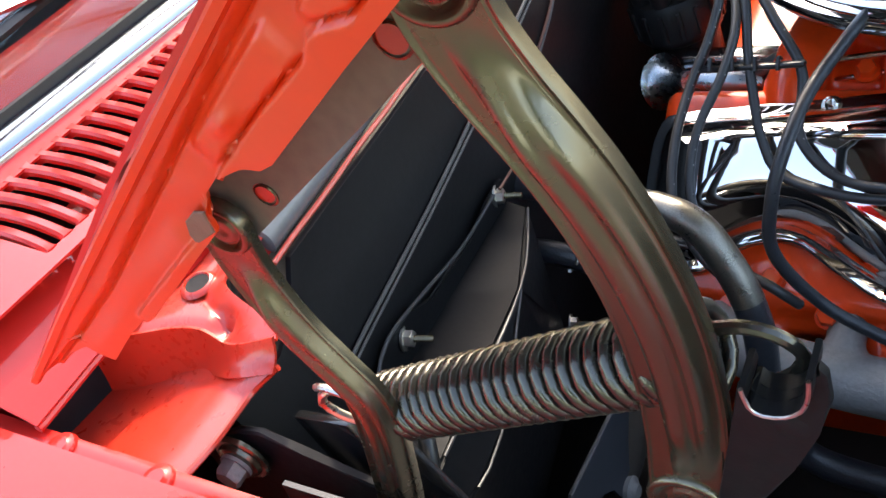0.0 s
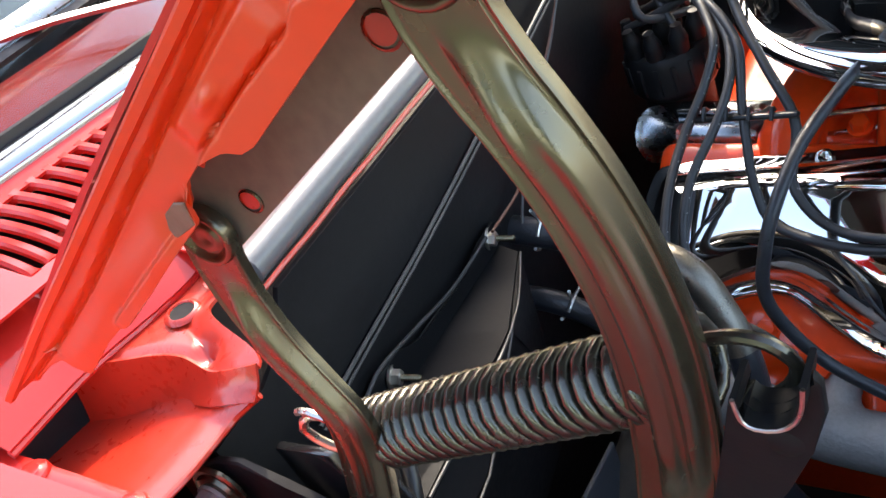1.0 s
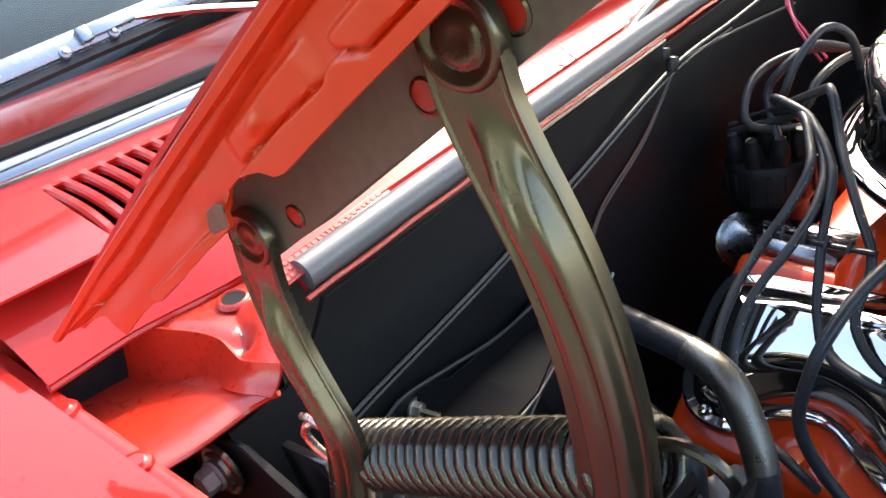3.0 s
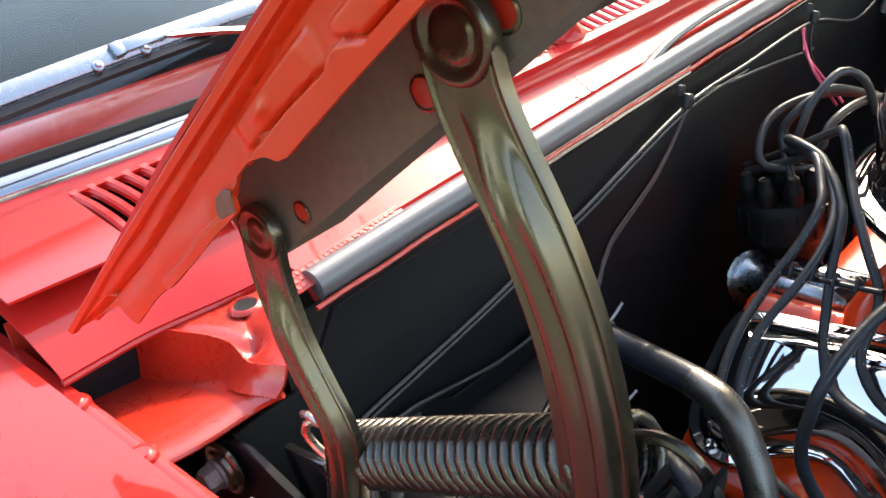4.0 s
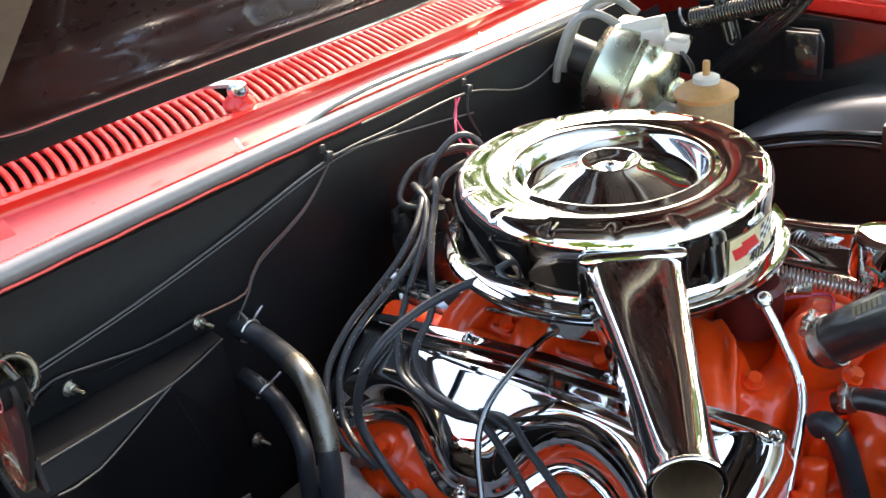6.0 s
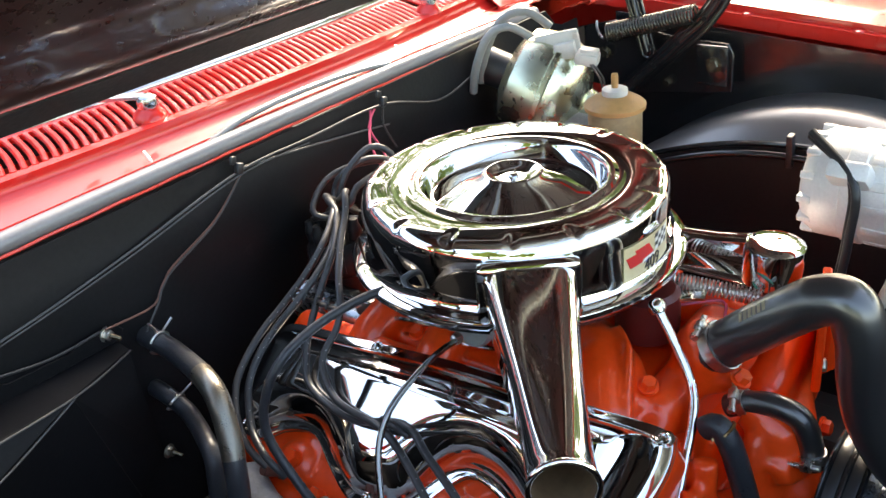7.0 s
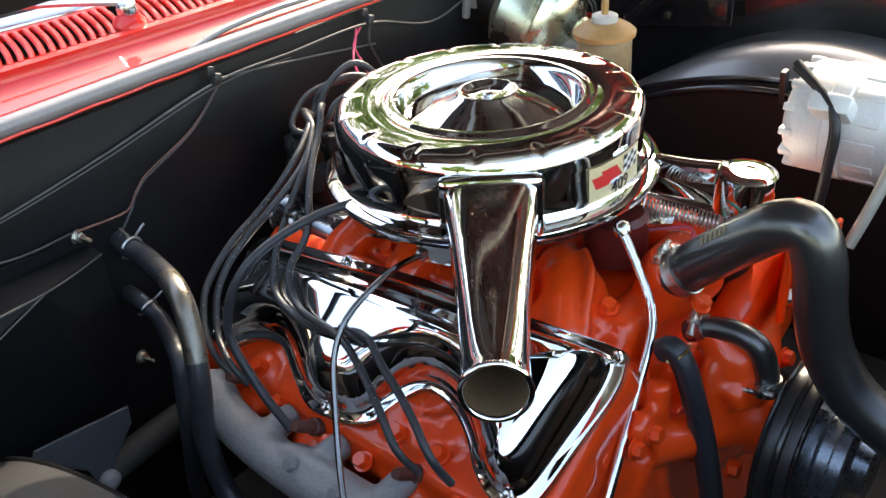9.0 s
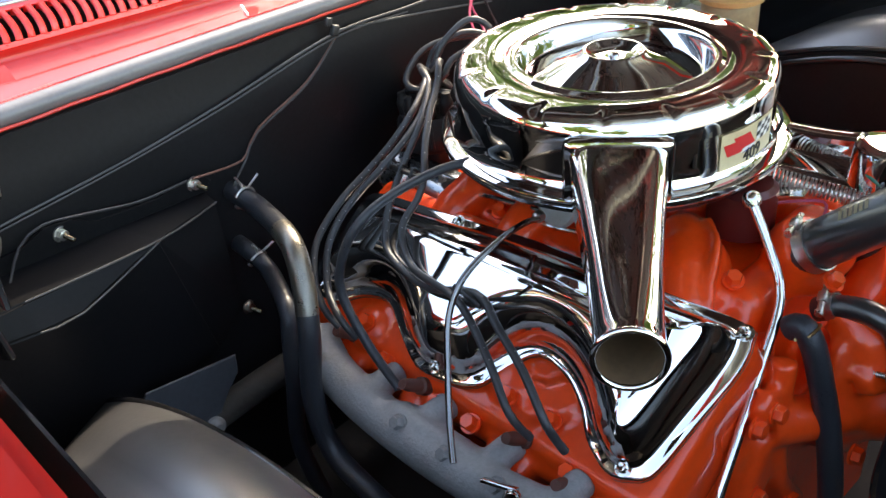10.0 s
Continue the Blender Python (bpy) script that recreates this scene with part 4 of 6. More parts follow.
# weatherstrip along the cowl
bm = B()
half = [(0.0115 * math.cos(radians(a)), 0.0115 * math.sin(radians(a))) for a in range(-30, 211, 20)]
line = [(x, FW + 0.024, sill(x) + 0.007) for x in [-0.566 + 1.10 * k / 20 for k in range(21)]]
add_sweep(bm, line + [(0.555, FW + 0.022, sill(0.55) + 0.006)], half, (0, -0.35, 1), 0.02)
strip_ob = thing("cowl_weatherstrip", (0, FW + 0.02, 0.02), "grey half-round rubber weatherstrip along the cowl", "weatherstrip")
part("strip", bm, SEAL, strip_ob)
bm = B()
add_box(bm, (-0.238, 0.347, 0.047), (0.003, 0.020, 0.0016), pose(0, 0, 0, 25, 0, -12), 0.0004)
part("strip_clip", bm, ZINC, strip_ob, "bright metal clip")
bm = B()
add_box(bm, (0.22, 0.349, 0.046), (0.003, 0.018, 0.0016), pose(0, 0, 0, 25, 0, 20), 0.0004)
part("strip_clip", bm, ZINC, strip_ob, "bright metal clip")
bm = B()
add_tube(bm, [(-0.16, 0.338, 0.034), (-0.10, 0.343, 0.044), (0.0, 0.345, 0.047), (0.12, 0.343, 0.042), (0.18, 0.338, 0.034)], 0.0042, 8, 0.015)
part("strip_edge", bm, SEAL, strip_ob, "loose edge of the strip bulging up")

# data plate by the strip: raised unreadable lines
bm = B()
dp = basis((-0.530, 0.3385, 0.0345), (1, 0.03, 0.015), (0, 0.93, 0.36))
add_box(bm, (0, 0, 0), (0.120, 0.018, 0.0012), dp, 0.0004)
plate = single("data_plate", bm, RED_OLD, "red painted embossed data plate on the cowl ledge", "plate")
bm = B()
rnd = random.Random(4)
for row in range(3):
    x = -0.060
    while x < 0.055:
        w = rnd.uniform(0.0025, 0.005)
        add_box(bm, dp @ Vector((x, 0.0052 - row * 0.0052, 0.0008)), (w * 0.8, 0.0030, 0.0008), dp.to_3x3().to_4x4())
        x += w + 0.0012
tagged(part("embossed_line", bm, mat("rubbed_red", (0.55, 0.05, 0.04), 0.45, 0, 0.2), plate), "embossed unreadable bars", kind="stuff")

# ---------- wipers ----------
def wiper(px):
    w = thing("windshield_wiper", (px, 0.42, 0.085), "chrome windshield wiper on a red pivot", "wiper", "windshield wipers")
    bm = B()
    z = z_cowl(px, 0.405)
    add_lathe(bm, [(0, -0.002), (0.021, -0.002), (0.020, 0.004), (0.014, 0.010), (0.012, 0.014), (0, 0.014)], at((px, 0.405, z), (0, -0.1, 1)), 24)
    part("pivot_base", bm, RED, w, "red painted pivot boss")
    bm = B()
    add_lathe(bm, [(0, 0.012), (0.012, 0.012), (0.0135, 0.018), (0.011, 0.026), (0.006, 0.029), (0, 0.029)], at((px, 0.405, z), (0, -0.1, 1)), 20)
    joint = Vector((px - 0.350, 0.5665, 0.1470))
    out, along = Vector((0, -0.707, 0.707)), Vector((0, 0.707, 0.707))
    add_sweep(bm, [(px, 0.405, z + 0.026), (px - 0.05, 0.436, z + 0.034), (px - 0.16, 0.508, z + 0.046), (px - 0.26, 0.553, 0.1400), joint + Vector((0.030, -0.002, 0.004))], [(-0.0045, -0.002), (0.0045, -0.002), (0.0035, 0.002), (-0.0035, 0.002)], (0, -0.5, 1), 0.02, True, lambda k: 1.1 - 0.40 * k)
    part("arm", bm, TRIM, w, "bright arm")
    bm = B()
    line = [joint + Vector((q, 0, 0)) + out * (0.005 * math.cos(q * 7.0) - 0.002) + along * (-0.02 * q * q) for q in [-0.17 + 0.02 * k for k in range(19)]]
    add_sweep(bm, line, [(-0.0085, -0.0008), (-0.0075, 0.0014), (-0.0020, 0.0024), (0.0040, 0.0020), (0.0082, 0.0004), (0.0085, -0.0012)], tuple(out), 0.02)
    holder = part("blade_holder", bm, FLARE, w, "broad bright blade holder")
    bm = B()
    add_box(bm, joint + Vector((0.022, 0, 0)) + out * 0.0065, (0.046, 0.0105, 0.0030), basis((0, 0, 0), (1, 0, 0), along), 0.0010)
    add_box(bm, joint + Vector((0.002, 0, 0)) + out * 0.0075 - along * 0.001, (0.010, 0.0125, 0.0045), basis((0, 0, 0), (1, 0, 0), along), 0.0012)
    part("joint_clip", bm, TRIM, holder, "folded clip of the joint")
    for q in (-0.018, 0.024):
        bm = B()
        add_lathe(bm, [(0, 0.0045), (0.0018, 0.0045), (0.0024, 0.0030), (0.0030, 0.0028), (0.0044, 0.0024), (0.0048, 0.0014), (0.0048, -0.002), (0, -0.002)], at(joint + Vector((q, 0, 0)) - along * 0.0068 + out * 0.003, out), 20)
        part("pin", bm, FLARE, holder, "round pin")
    bm = B()
    add_sweep(bm, [q - along * 0.0125 - out * 0.004 for q in line], [(-0.004, -0.003), (0.004, -0.003), (0.003, 0.002), (-0.003, 0.002)], tuple(out), 0.02)
    part("rubber_blade", bm, RUBBER, w)


wiper(-0.185)
wiper(0.36)

# ---------- on the firewall ----------
box = thing("heater_box", (-0.50, 0.30, -0.20), "satin black sheet metal heater box on the firewall", "heater box")
bm = B()
# a folded case: top fold by the wall, front fold rising to a point, a cut-off lower corner
fold_wall = [(-0.66, 0.3015, -0.112), (-0.588, 0.3015, -0.114), (-0.470, 0.3015, -0.117), (-0.362, 0.3030, -0.121)]
fold_top = [(-0.66, 0.2340, -0.114), (-0.600, 0.2400, -0.117), (-0.449, 0.2525, -0.1255), (-0.3585, 0.2850, -0.1315)]
fold_low = [(-0.66, 0.2280, -0.140), (-0.600, 0.2260, -0.147), (-0.555, 0.2295, -0.1505), (-0.449, 0.2520, -0.1265)]
foot = [(-0.66, 0.255, -0.32), (-0.600, 0.255, -0.32), (-0.520, 0.262, -0.32), (-0.400, 0.275, -0.31), (-0.345, 0.300, -0.29)]
vw, vt, vl, vf = ([bm.verts.new(q) for q in row] for row in (fold_wall, fold_top, fold_low, foot))
for k in range(3):
    bm.faces.new((vw[k], vw[k + 1], vt[k + 1], vt[k]))
bm.faces.new((vt[0], vt[1], vl[1], vl[0]))
bm.faces.new((vt[1], vt[2], vl[3], vl[2], vl[1]))
for k in range(3):
    bm.faces.new((vl[k], vl[k + 1], vf[k + 1], vf[k]))
bm.faces.new((vl[3], vt[2], vt[3], vf[4], vf[3]))
bm.faces.new((vt[3], vw[3], vf[4]))
bmesh.ops.bevel(bm, geom=[e for e in bm.edges if not e.is_boundary and e.calc_length() > 0.03], offset=0.0022, segments=2, affect="EDGES")
case = part("case", bm, HEATER_BLACK, box, "folded black case", 25)
bm = B()
add_tube(bm, fold_top[1:], 0.0012, 7, 0.02)
add_tube(bm, fold_low[1:], 0.0011, 7, 0.02)
add_tube(bm, fold_wall, 0.0009, 7, 0.02)
part("folded_edge", bm, WIRE_GREY, case, "rubbed shiny folds")
bm = B()
add_prism(bm, [(-0.660, -0.112), (-0.590, -0.115), (-0.362, -0.121), (-0.352, -0.110), (-0.362, -0.098), (-0.388, -0.098), (-0.420, -0.106), (-0.490, -0.101), (-0.515, -0.086), (-0.545, -0.083), (-0.570, -0.095), (-0.660, -0.098)], 0.003, basis((0, 0.3015, 0), (1, 0, 0), (0, 0, 1)), 0.0008)
part("wall_flange", bm, HEATER_BLACK, box, "flat flange of the case on the firewall")
for px, py, pz in ((-0.5305, 0.2955, -0.0965), (-0.3735, 0.2965, -0.1060), (-0.343, 0.290, -0.291)):
    st = thing("mounting_stud", (px, py, pz), "bright threaded stud with a nut on the firewall", "stud", "heater studs")
    bm = B()
    add_lathe(bm, [(0, 0), (0.009, 0), (0.009, 0.0016), (0, 0.0016)], at((px, py + 0.004, pz), (0.25, -1, -0.1)), 18)
    add_lathe(bm, [(0.0062, 0.0016), (0.0062, 0.007), (0.005, 0.0078), (0, 0.0078)], at((px, py + 0.004, pz), (0.25, -1, -0.1)), 6)
    part("nut", bm, ZINC, st, "bright nut and washer")
    bm = B()
    prof = [(0, 0.003)]
    for k in range(12):
        prof += [(0.0028, 0.003 + 0.0016 * k), (0.0023, 0.0038 + 0.0016 * k)]
    prof.append((0, 0.0225))
    add_lathe(bm, prof, at((px, py + 0.004, pz), (0.25, -1, -0.1)), 10)
    part("thread", bm, BLACK_STEEL, st)


def ring_clamp(p, d, r, m, name="wire_clamp", ears=True, parent=None, width=0.0):
    """A spring wire clamp round a hose at p that runs along d."""
    bm = B()
    fr = at(p, d)
    add_tube(bm, [fr @ Vector((r * math.cos(radians(a)), r * math.sin(radians(a)), 0.002 * math.sin(radians(a * 0.5)))) for a in range(-150, 160, 12)], 0.0016, 7, 0.004)
    if ears:
        for a, w in ((60, 1), (95, -1)):
            q = Vector((math.cos(radians(a)), math.sin(radians(a)), 0))
            add_tube(bm, [fr @ (q * r), fr @ (q * (r + 0.006) + Vector((0, 0, 0.002 * w))), fr @ (q * (r + 0.016) + Vector((0.005 * w, 0, 0.003 * w)))], 0.0015, 6, 0.004)
    return part(name, bm, m, parent, "bright wire spring clamp")


def band_clamp(p, d, r, parent, w=0.012, screw=(0, 0, 1)):
    bm = B()
    fr = at(p, d)
    add_lathe(bm, [(r, -w / 2), (r + 0.0018, -w / 2), (r + 0.0018, w / 2), (r, w / 2)], fr, 30)
    s = fr.to_3x3().inverted() @ Vector(screw)
    s.z = 0
    s.normalize()
    c = fr @ (s * (r + 0.006))
    side = (fr.to_3x3() @ Vector((0, 0, 1))).cross(fr.to_3x3() @ s)
    add_box(bm, c, (0.010, 0.012, 0.008), basis((0, 0, 0), fr.to_3x3() @ Vector((0, 0, 1)), side), 0.0015)
    add_lathe(bm, [(0, -0.014), (0.0032, -0.014), (0.0032, 0.016), (0.0045, 0.016), (0.0045, 0.021), (0, 0.021)], at(c, side), 10)
    return part("hose_clamp", bm, ZINC, parent, "bright worm-screw hose clamp")


def hose(name, pts, r, label, material=None, seg=18, group="hoses", cat="hose"):
    h = thing(name, pts[0], label, cat, group)
    bm = B()
    add_tube(bm, pts, r, seg, 0.004)
    part("tube", bm, material or RUBBER_BLUE, h)
    return h


H1 = [(-0.322, 0.318, -0.139), (-0.323, 0.290, -0.140), (-0.322, 0.250, -0.1465), (-0.345, 0.165, -0.143), (-0.360, 0.130, -0.176), (-0.376, 0.110, -0.225), (-0.388, 0.105, -0.300), (-0.390, 0.080, -0.365), (-0.392, 0.005, -0.385), (-0.385, -0.07, -0.41)]
h = hose("heater_hose", H1, 0.0125, "thick black knitted heater hose on the firewall")
# sun patch put on as a pale sleeve over the black hose
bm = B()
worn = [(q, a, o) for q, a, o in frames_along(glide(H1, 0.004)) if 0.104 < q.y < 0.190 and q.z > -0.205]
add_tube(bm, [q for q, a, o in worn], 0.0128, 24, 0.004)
part("sunlit_stretch", bm, KNIT, h, "pale knitted stretch of the hose, coloured as if sunlit")
ring_clamp((-0.3228, 0.283, -0.141), (0, -1, -0.12), 0.0140, ZINC, "wire_clamp", True, h)
H2 = [(-0.328, 0.318, -0.212), (-0.328, 0.290, -0.214), (-0.325, 0.255, -0.231), (-0.350, 0.190, -0.240), (-0.362, 0.175, -0.275), (-0.372, 0.168, -0.330), (-0.378, 0.172, -0.42), (-0.37, 0.15, -0.50)]
h = hose("heater_hose", H2, 0.0105, "thinner black heater hose on the firewall")
ring_clamp((-0.3265, 0.276, -0.221), (0, -1, -0.45), 0.0120, ZINC, "wire_clamp", True, h)


def wire(name, runs, label, group="firewall wiring"):
    """runs: (points, radius, material)."""
    w = thing(name, runs[0][0][0], label, "wire", group)
    for pts, r, m in runs:
        bm = B()
        add_tube(bm, pts, r, 7, 0.012)
        part("strand", bm, m, w)
    return w


FA = [(-0.600, 0.300, -0.066), (-0.560, 0.303, -0.0625), (-0.440, 0.304, -0.0505), (-0.312, 0.304, -0.0300), (-0.151, 0.302, 0.001), (-0.029, 0.304, 0.000), (0.118, 0.302, -0.002), (0.249, 0.304, -0.037), (0.355, 0.304, -0.017)]
wire("wiring_loom", [(FA, 0.0016, WIRE), ([(x, y - 0.002, z - 0.0042 + 0.0012 * math.sin(40 * x)) for x, y, z in FA[:6]], 0.0011, WIRE), ([(-0.141, 0.302, 0.004), (-0.051, 0.304, -0.008), (0.034, 0.304, -0.020), (0.128, 0.304, -0.035)], 0.0014, WIRE_GREY), ([(0.118, 0.302, -0.006), (0.114, 0.302, -0.030), (0.134, 0.300, -0.071)], 0.0016, WIRE)], "black taped wiring loom clipped along the firewall")
wire("sensor_wire", [([(-0.148, 0.302, -0.004), (-0.197, 0.304, -0.044), (-0.275, 0.304, -0.076), (-0.298, 0.302, -0.100), (-0.318, 0.298, -0.104), (-0.376, 0.292, -0.096)], 0.0013, mat("brown_wire", (0.16, 0.07, 0.05), 0.45)), ([(-0.150, 0.302, -0.006), (-0.199, 0.303, -0.047), (-0.277, 0.303, -0.080), (-0.300, 0.300, -0.104), (-0.327, 0.296, -0.128)], 0.0014, WIRE_GREY)], "thin brown and grey wires running down the firewall")
wire("heater_wire", [([(-0.382, 0.295, -0.097), (-0.440, 0.297, -0.098), (-0.500, 0.297, -0.086), (-0.545, 0.296, -0.078), (-0.575, 0.293, -0.090), (-0.60, 0.28, -0.120)], 0.0015, WIRE)], "black wire along the top of the heater box")
wire("pink_wire", [([(0.094, 0.304, -0.001), (0.076, 0.29, -0.016), (0.050, 0.27, -0.030), (0.040, 0.24, -0.060)], 0.0016, WIRE_PINK), ([(0.102, 0.304, -0.004), (0.072, 0.29, -0.018), (0.070, 0.27, -0.042), (0.055, 0.24, -0.062)], 0.0016, WIRE_PINK)], "two twisted pink wires hanging from the loom")
for cx, cz in ((-0.149, 0.006), (0.118, 0.003), (0.352, -0.012)):
    bm = B()
    add_box(bm, (cx, 0.300, cz), (0.010, 0.008, 0.014), pose(0, 0, 0, 0, 18, 0), 0.002)
    add_box(bm, (cx - 0.004, 0.304, cz + 0.011), (0.009, 0.004, 0.010), pose(0, 0, 0, 0, 18, 0), 0.001)
    single("loom_clip", bm, RUBBER, "black clip holding the loom to the firewall", "clip", "loom clips")

# loop of cable by the heater box end
bm = B()
add_tube(bm, [(-0.60, 0.262, -0.055), (-0.612, 0.23, -0.050), (-0.632, 0.215, -0.068), (-0.645, 0.222, -0.098), (-0.635, 0.24, -0.118), (-0.62, 0.25, -0.13)], 0.005, 10, 0.008)
add_tube(bm, [(-0.605, 0.268, -0.062), (-0.622, 0.24, -0.062), (-0.640, 0.228, -0.080), (-0.652, 0.236, -0.108)], 0.004, 10, 0.008)
single("heater_cable", bm, RUBBER, "black looped heater cable", "cable")

# ---------- brake booster and master cylinder ----------
bst = thing("brake_booster", (0.375, 0.25, -0.06), "yellow zinc plated round brake booster on the firewall", "brake booster")
bm = B()
bdir = (0.30, -1, -0.42)
add_lathe(bm, [(0, -0.02), (0.060, -0.02), (0.088, -0.004), (0.094, 0.020), (0.096, 0.046), (0.1005, 0.048), (0.1010, 0.056), (0.0960, 0.058), (0.092, 0.070), (0.080, 0.090), (0.056, 0.108), (0.032, 0.116), (0.030, 0.128), (0, 0.130)], at((0.383, 0.248, -0.040), bdir) @ Matrix.Scale(0.94, 4), 56)
part("shell", bm, GOLD_ZINC, bst, "iridescent zinc shell")
bm = B()
add_lathe(bm, [(0.030, -0.06), (0.030, -0.02), (0.026, -0.02)], at((0.383, 0.248, -0.040), bdir), 24)
part("spacer", bm, RUBBER, bst)
mc = thing("brake_fluid_reservoir", (0.345, 0.060, -0.10), "tan plastic brake fluid reservoir with a white cap", "reservoir")
bm = B()
rc = Vector((0.330, 0.052, -0.105))
add_lathe(bm, [(0, 0), (0.036, 0), (0.0385, 0.006), (0.0385, 0.062), (0.037, 0.066), (0, 0.066)], at(rc), 40)
part("canister", bm, STAINED, mc, "stained tan canister")
bm = B()
add_lathe(bm, [(0.0395, 0.062), (0.0435, 0.064), (0.0440, 0.070), (0.040, 0.074), (0.030, 0.080), (0.018, 0.084), (0, 0.084)], at(rc), 40)
lid = part("lid", bm, TAN, mc, "tan domed lid")
bm = B()
add_lathe(bm, [(0.0175, 0.082), (0.0185, 0.085), (0.0180, 0.092), (0.014, 0.094), (0, 0.094)], at(rc), 26)
part("collar", bm, WHITE_PLASTIC, lid, "white collar")
bm = B()
add_lathe(bm, [(0.0048, 0.094), (0.0052, 0.110), (0.0042, 0.114), (0, 0.115)], at(rc), 14)
part("cap_tip", bm, TAN, lid)
bm = B()
add_lathe(bm, [(0, 0), (0.028, 0), (0.024, 0.05), (0.020, 0.055), (0.020, 0.10), (0, 0.10)], at((0.372, 0.150, -0.105), (-0.10, -1, 0.0)), 24)
add_box(bm, (0.332, 0.06, -0.118), (0.045, 0.07, 0.026), None, 0.006)
part("master_cylinder", bm, CAST, mc, "grey cast master cylinder")
jb = thing("junction_block", (0.365, 0.175, 0.03), "white plastic wiring junction block with grey tubes", "junction block")
bm = B()
jm = basis((0.376, 0.172, 0.022), (0.35, -1, 0.22), (0, 0.1, 1))
add_box(bm, (0, 0, 0), (0.068, 0.044, 0.006), jm, 0.003)
add_box(bm, jm @ Vector((0.012, -0.006, 0.010)), (0.032, 0.024, 0.014), jm.to_3x3().to_4x4(), 0.003)
part("plate", bm, WHITE_PLASTIC, jb)
bm = B()
add_box(bm, (0.365, 0.116, 0.014), (0.030, 0.034, 0.018), pose(0, 0, 0, 10, 0, 20), 0.004)
add_box(bm, (0.365, 0.112, 0.025), (0.022, 0.026, 0.006), pose(0, 0, 0, 10, 0, 20), 0.002)
part("connector", bm, WHITE_PLASTIC, jb, "pale connector")
for k in (1, -1):
    bm = B()
    add_hex(bm, jm @ Vector((0.03 * k, 0.012 * k, 0.003)), jm.to_3x3() @ Vector((0, 0, 1)), 0.004, 0.003)
    part("screw", bm, ZINC, jb)
for k, pts in enumerate(([(0.375, 0.215, 0.030), (0.352, 0.245, 0.052), (0.330, 0.268, 0.040), (0.318, 0.285, -0.005), (0.325, 0.300, -0.05)], [(0.385, 0.190, 0.048), (0.372, 0.225, 0.072), (0.350, 0.255, 0.062), (0.340, 0.280, 0.015), (0.345, 0.300, -0.04)])):
    bm = B()
    add_tube(bm, pts, 0.0065, 12, 0.010)
    part("grey_tube", bm, GREY_HOSE, jb, "pale grey rubber tube")
bm = B()
add_tube(bm, [(0.345, 0.100, 0.012), (0.352, 0.088, -0.010), (0.36, 0.085, -0.05)], 0.0016, 6)
add_tube(bm, [(0.352, 0.100, 0.010), (0.362, 0.088, -0.012), (0.37, 0.090, -0.05)], 0.0016, 6)
part("lead", bm, WIRE, jb)

# ---------- air cleaner ----------
ac = thing("air_cleaner", (0, 0, -0.10), "round chrome air cleaner with a single snorkel on the carburetor", "air cleaner")
NOTCH = -146.5
LID = [(0.0, -0.0050), (0.008, -0.0052), (0.014, -0.0054), (0.020, -0.0046), (0.026, -0.0018), (0.0300, 0.0014), (0.0325, 0.0024), (0.0350, 0.0012), (0.0375, -0.0015), (0.055, -0.0095), (0.075, -0.0185), (0.090, -0.0245), (0.0955, -0.0255), (0.0990, -0.0235), (0.1040, -0.0080), (0.1065, -0.0025), (0.1100, -0.0005), (0.1150, -0.0010), (0.1185, -0.0035), (0.1215, -0.0040), (0.1250, -0.0024), (0.1330, -0.0014), (0.1420, -0.0011), (0.1500, -0.0011), (0.1560, -0.0011), (0.1620, -0.0013), (0.1665, -0.0020), (0.1700, -0.0040), (0.1733, -0.0082), (0.1758, -0.0140), (0.1773, -0.0215), (0.1780, -0.0300), (0.1760, -0.0306)]

bm = B()
SEG = 256
rings = []
for r, z in LID:
    ring = []
    for k in range(SEG):
        a = 2 * math.pi * k / SEG
        dd = (math.degrees(a) - NOTCH + 11.25) % 22.5 - 11.25
        w = math.exp(-(radians(dd) * r / 0.0036) ** 4) * smoothstep(0.1520, 0.1580, r) * (1 - smoothstep(0.1690, 0.1740, r))
        ring.append(bm.verts.new((r * math.cos(a), r * math.sin(a), z - 0.0028 * w)))
        if r == 0:
            break
    rings.append(ring)
for p, q in zip(rings, rings[1:]):
    for k in range(SEG):
        k2 = (k + 1) % SEG
        if len(p) == 1:
            bm.faces.new((p[0], q[k], q[k2]))
        else:
            bm.faces.new((p[k], p[k2], q[k2], q[k]))
lid_ob = part("lid", bm, CHROME, ac, "polished chrome lid with pressed notches round the rim", 50)
bm = B()
add_lathe(bm, [(0, -0.0056), (0.0065, -0.0056), (0.0060, -0.0030), (0.0035, -0.0014), (0, -0.0010)], None, 20)
for s in (-1, 1):
    add_box(bm, (s * 0.0065, 0.002 * s, -0.0022), (0.0075, 0.0022, 0.0040), pose(0, 0, 0, 0, -20 * s, 20), 0.0008)
part("wing_nut", bm, CHROME, lid_ob, "chrome wing nut in the dished hub")
bm = B()
add_lathe(bm, [(0.1735, -0.028), (0.1745, -0.034), (0.1750, -0.060), (0.1760, -0.074), (0.1800, -0.0785), (0.1900, -0.0795), (0.1940, -0.0815), (0.1955, -0.0850), (0.1945, -0.0890), (0.1905, -0.0905), (0.1860, -0.0900)], None, 160)
part("body", bm, CHROME, ac, "chrome canister with a rolled lower flange")
bm = B()
add_lathe(bm, [(0.1890, -0.0902), (0.1860, -0.0985), (0.160, -0.102), (0.06, -0.104), (0.05, -0.13)], None, 96)
part("underside", bm, BLACK_GLOSS, ac, "black lower pan")

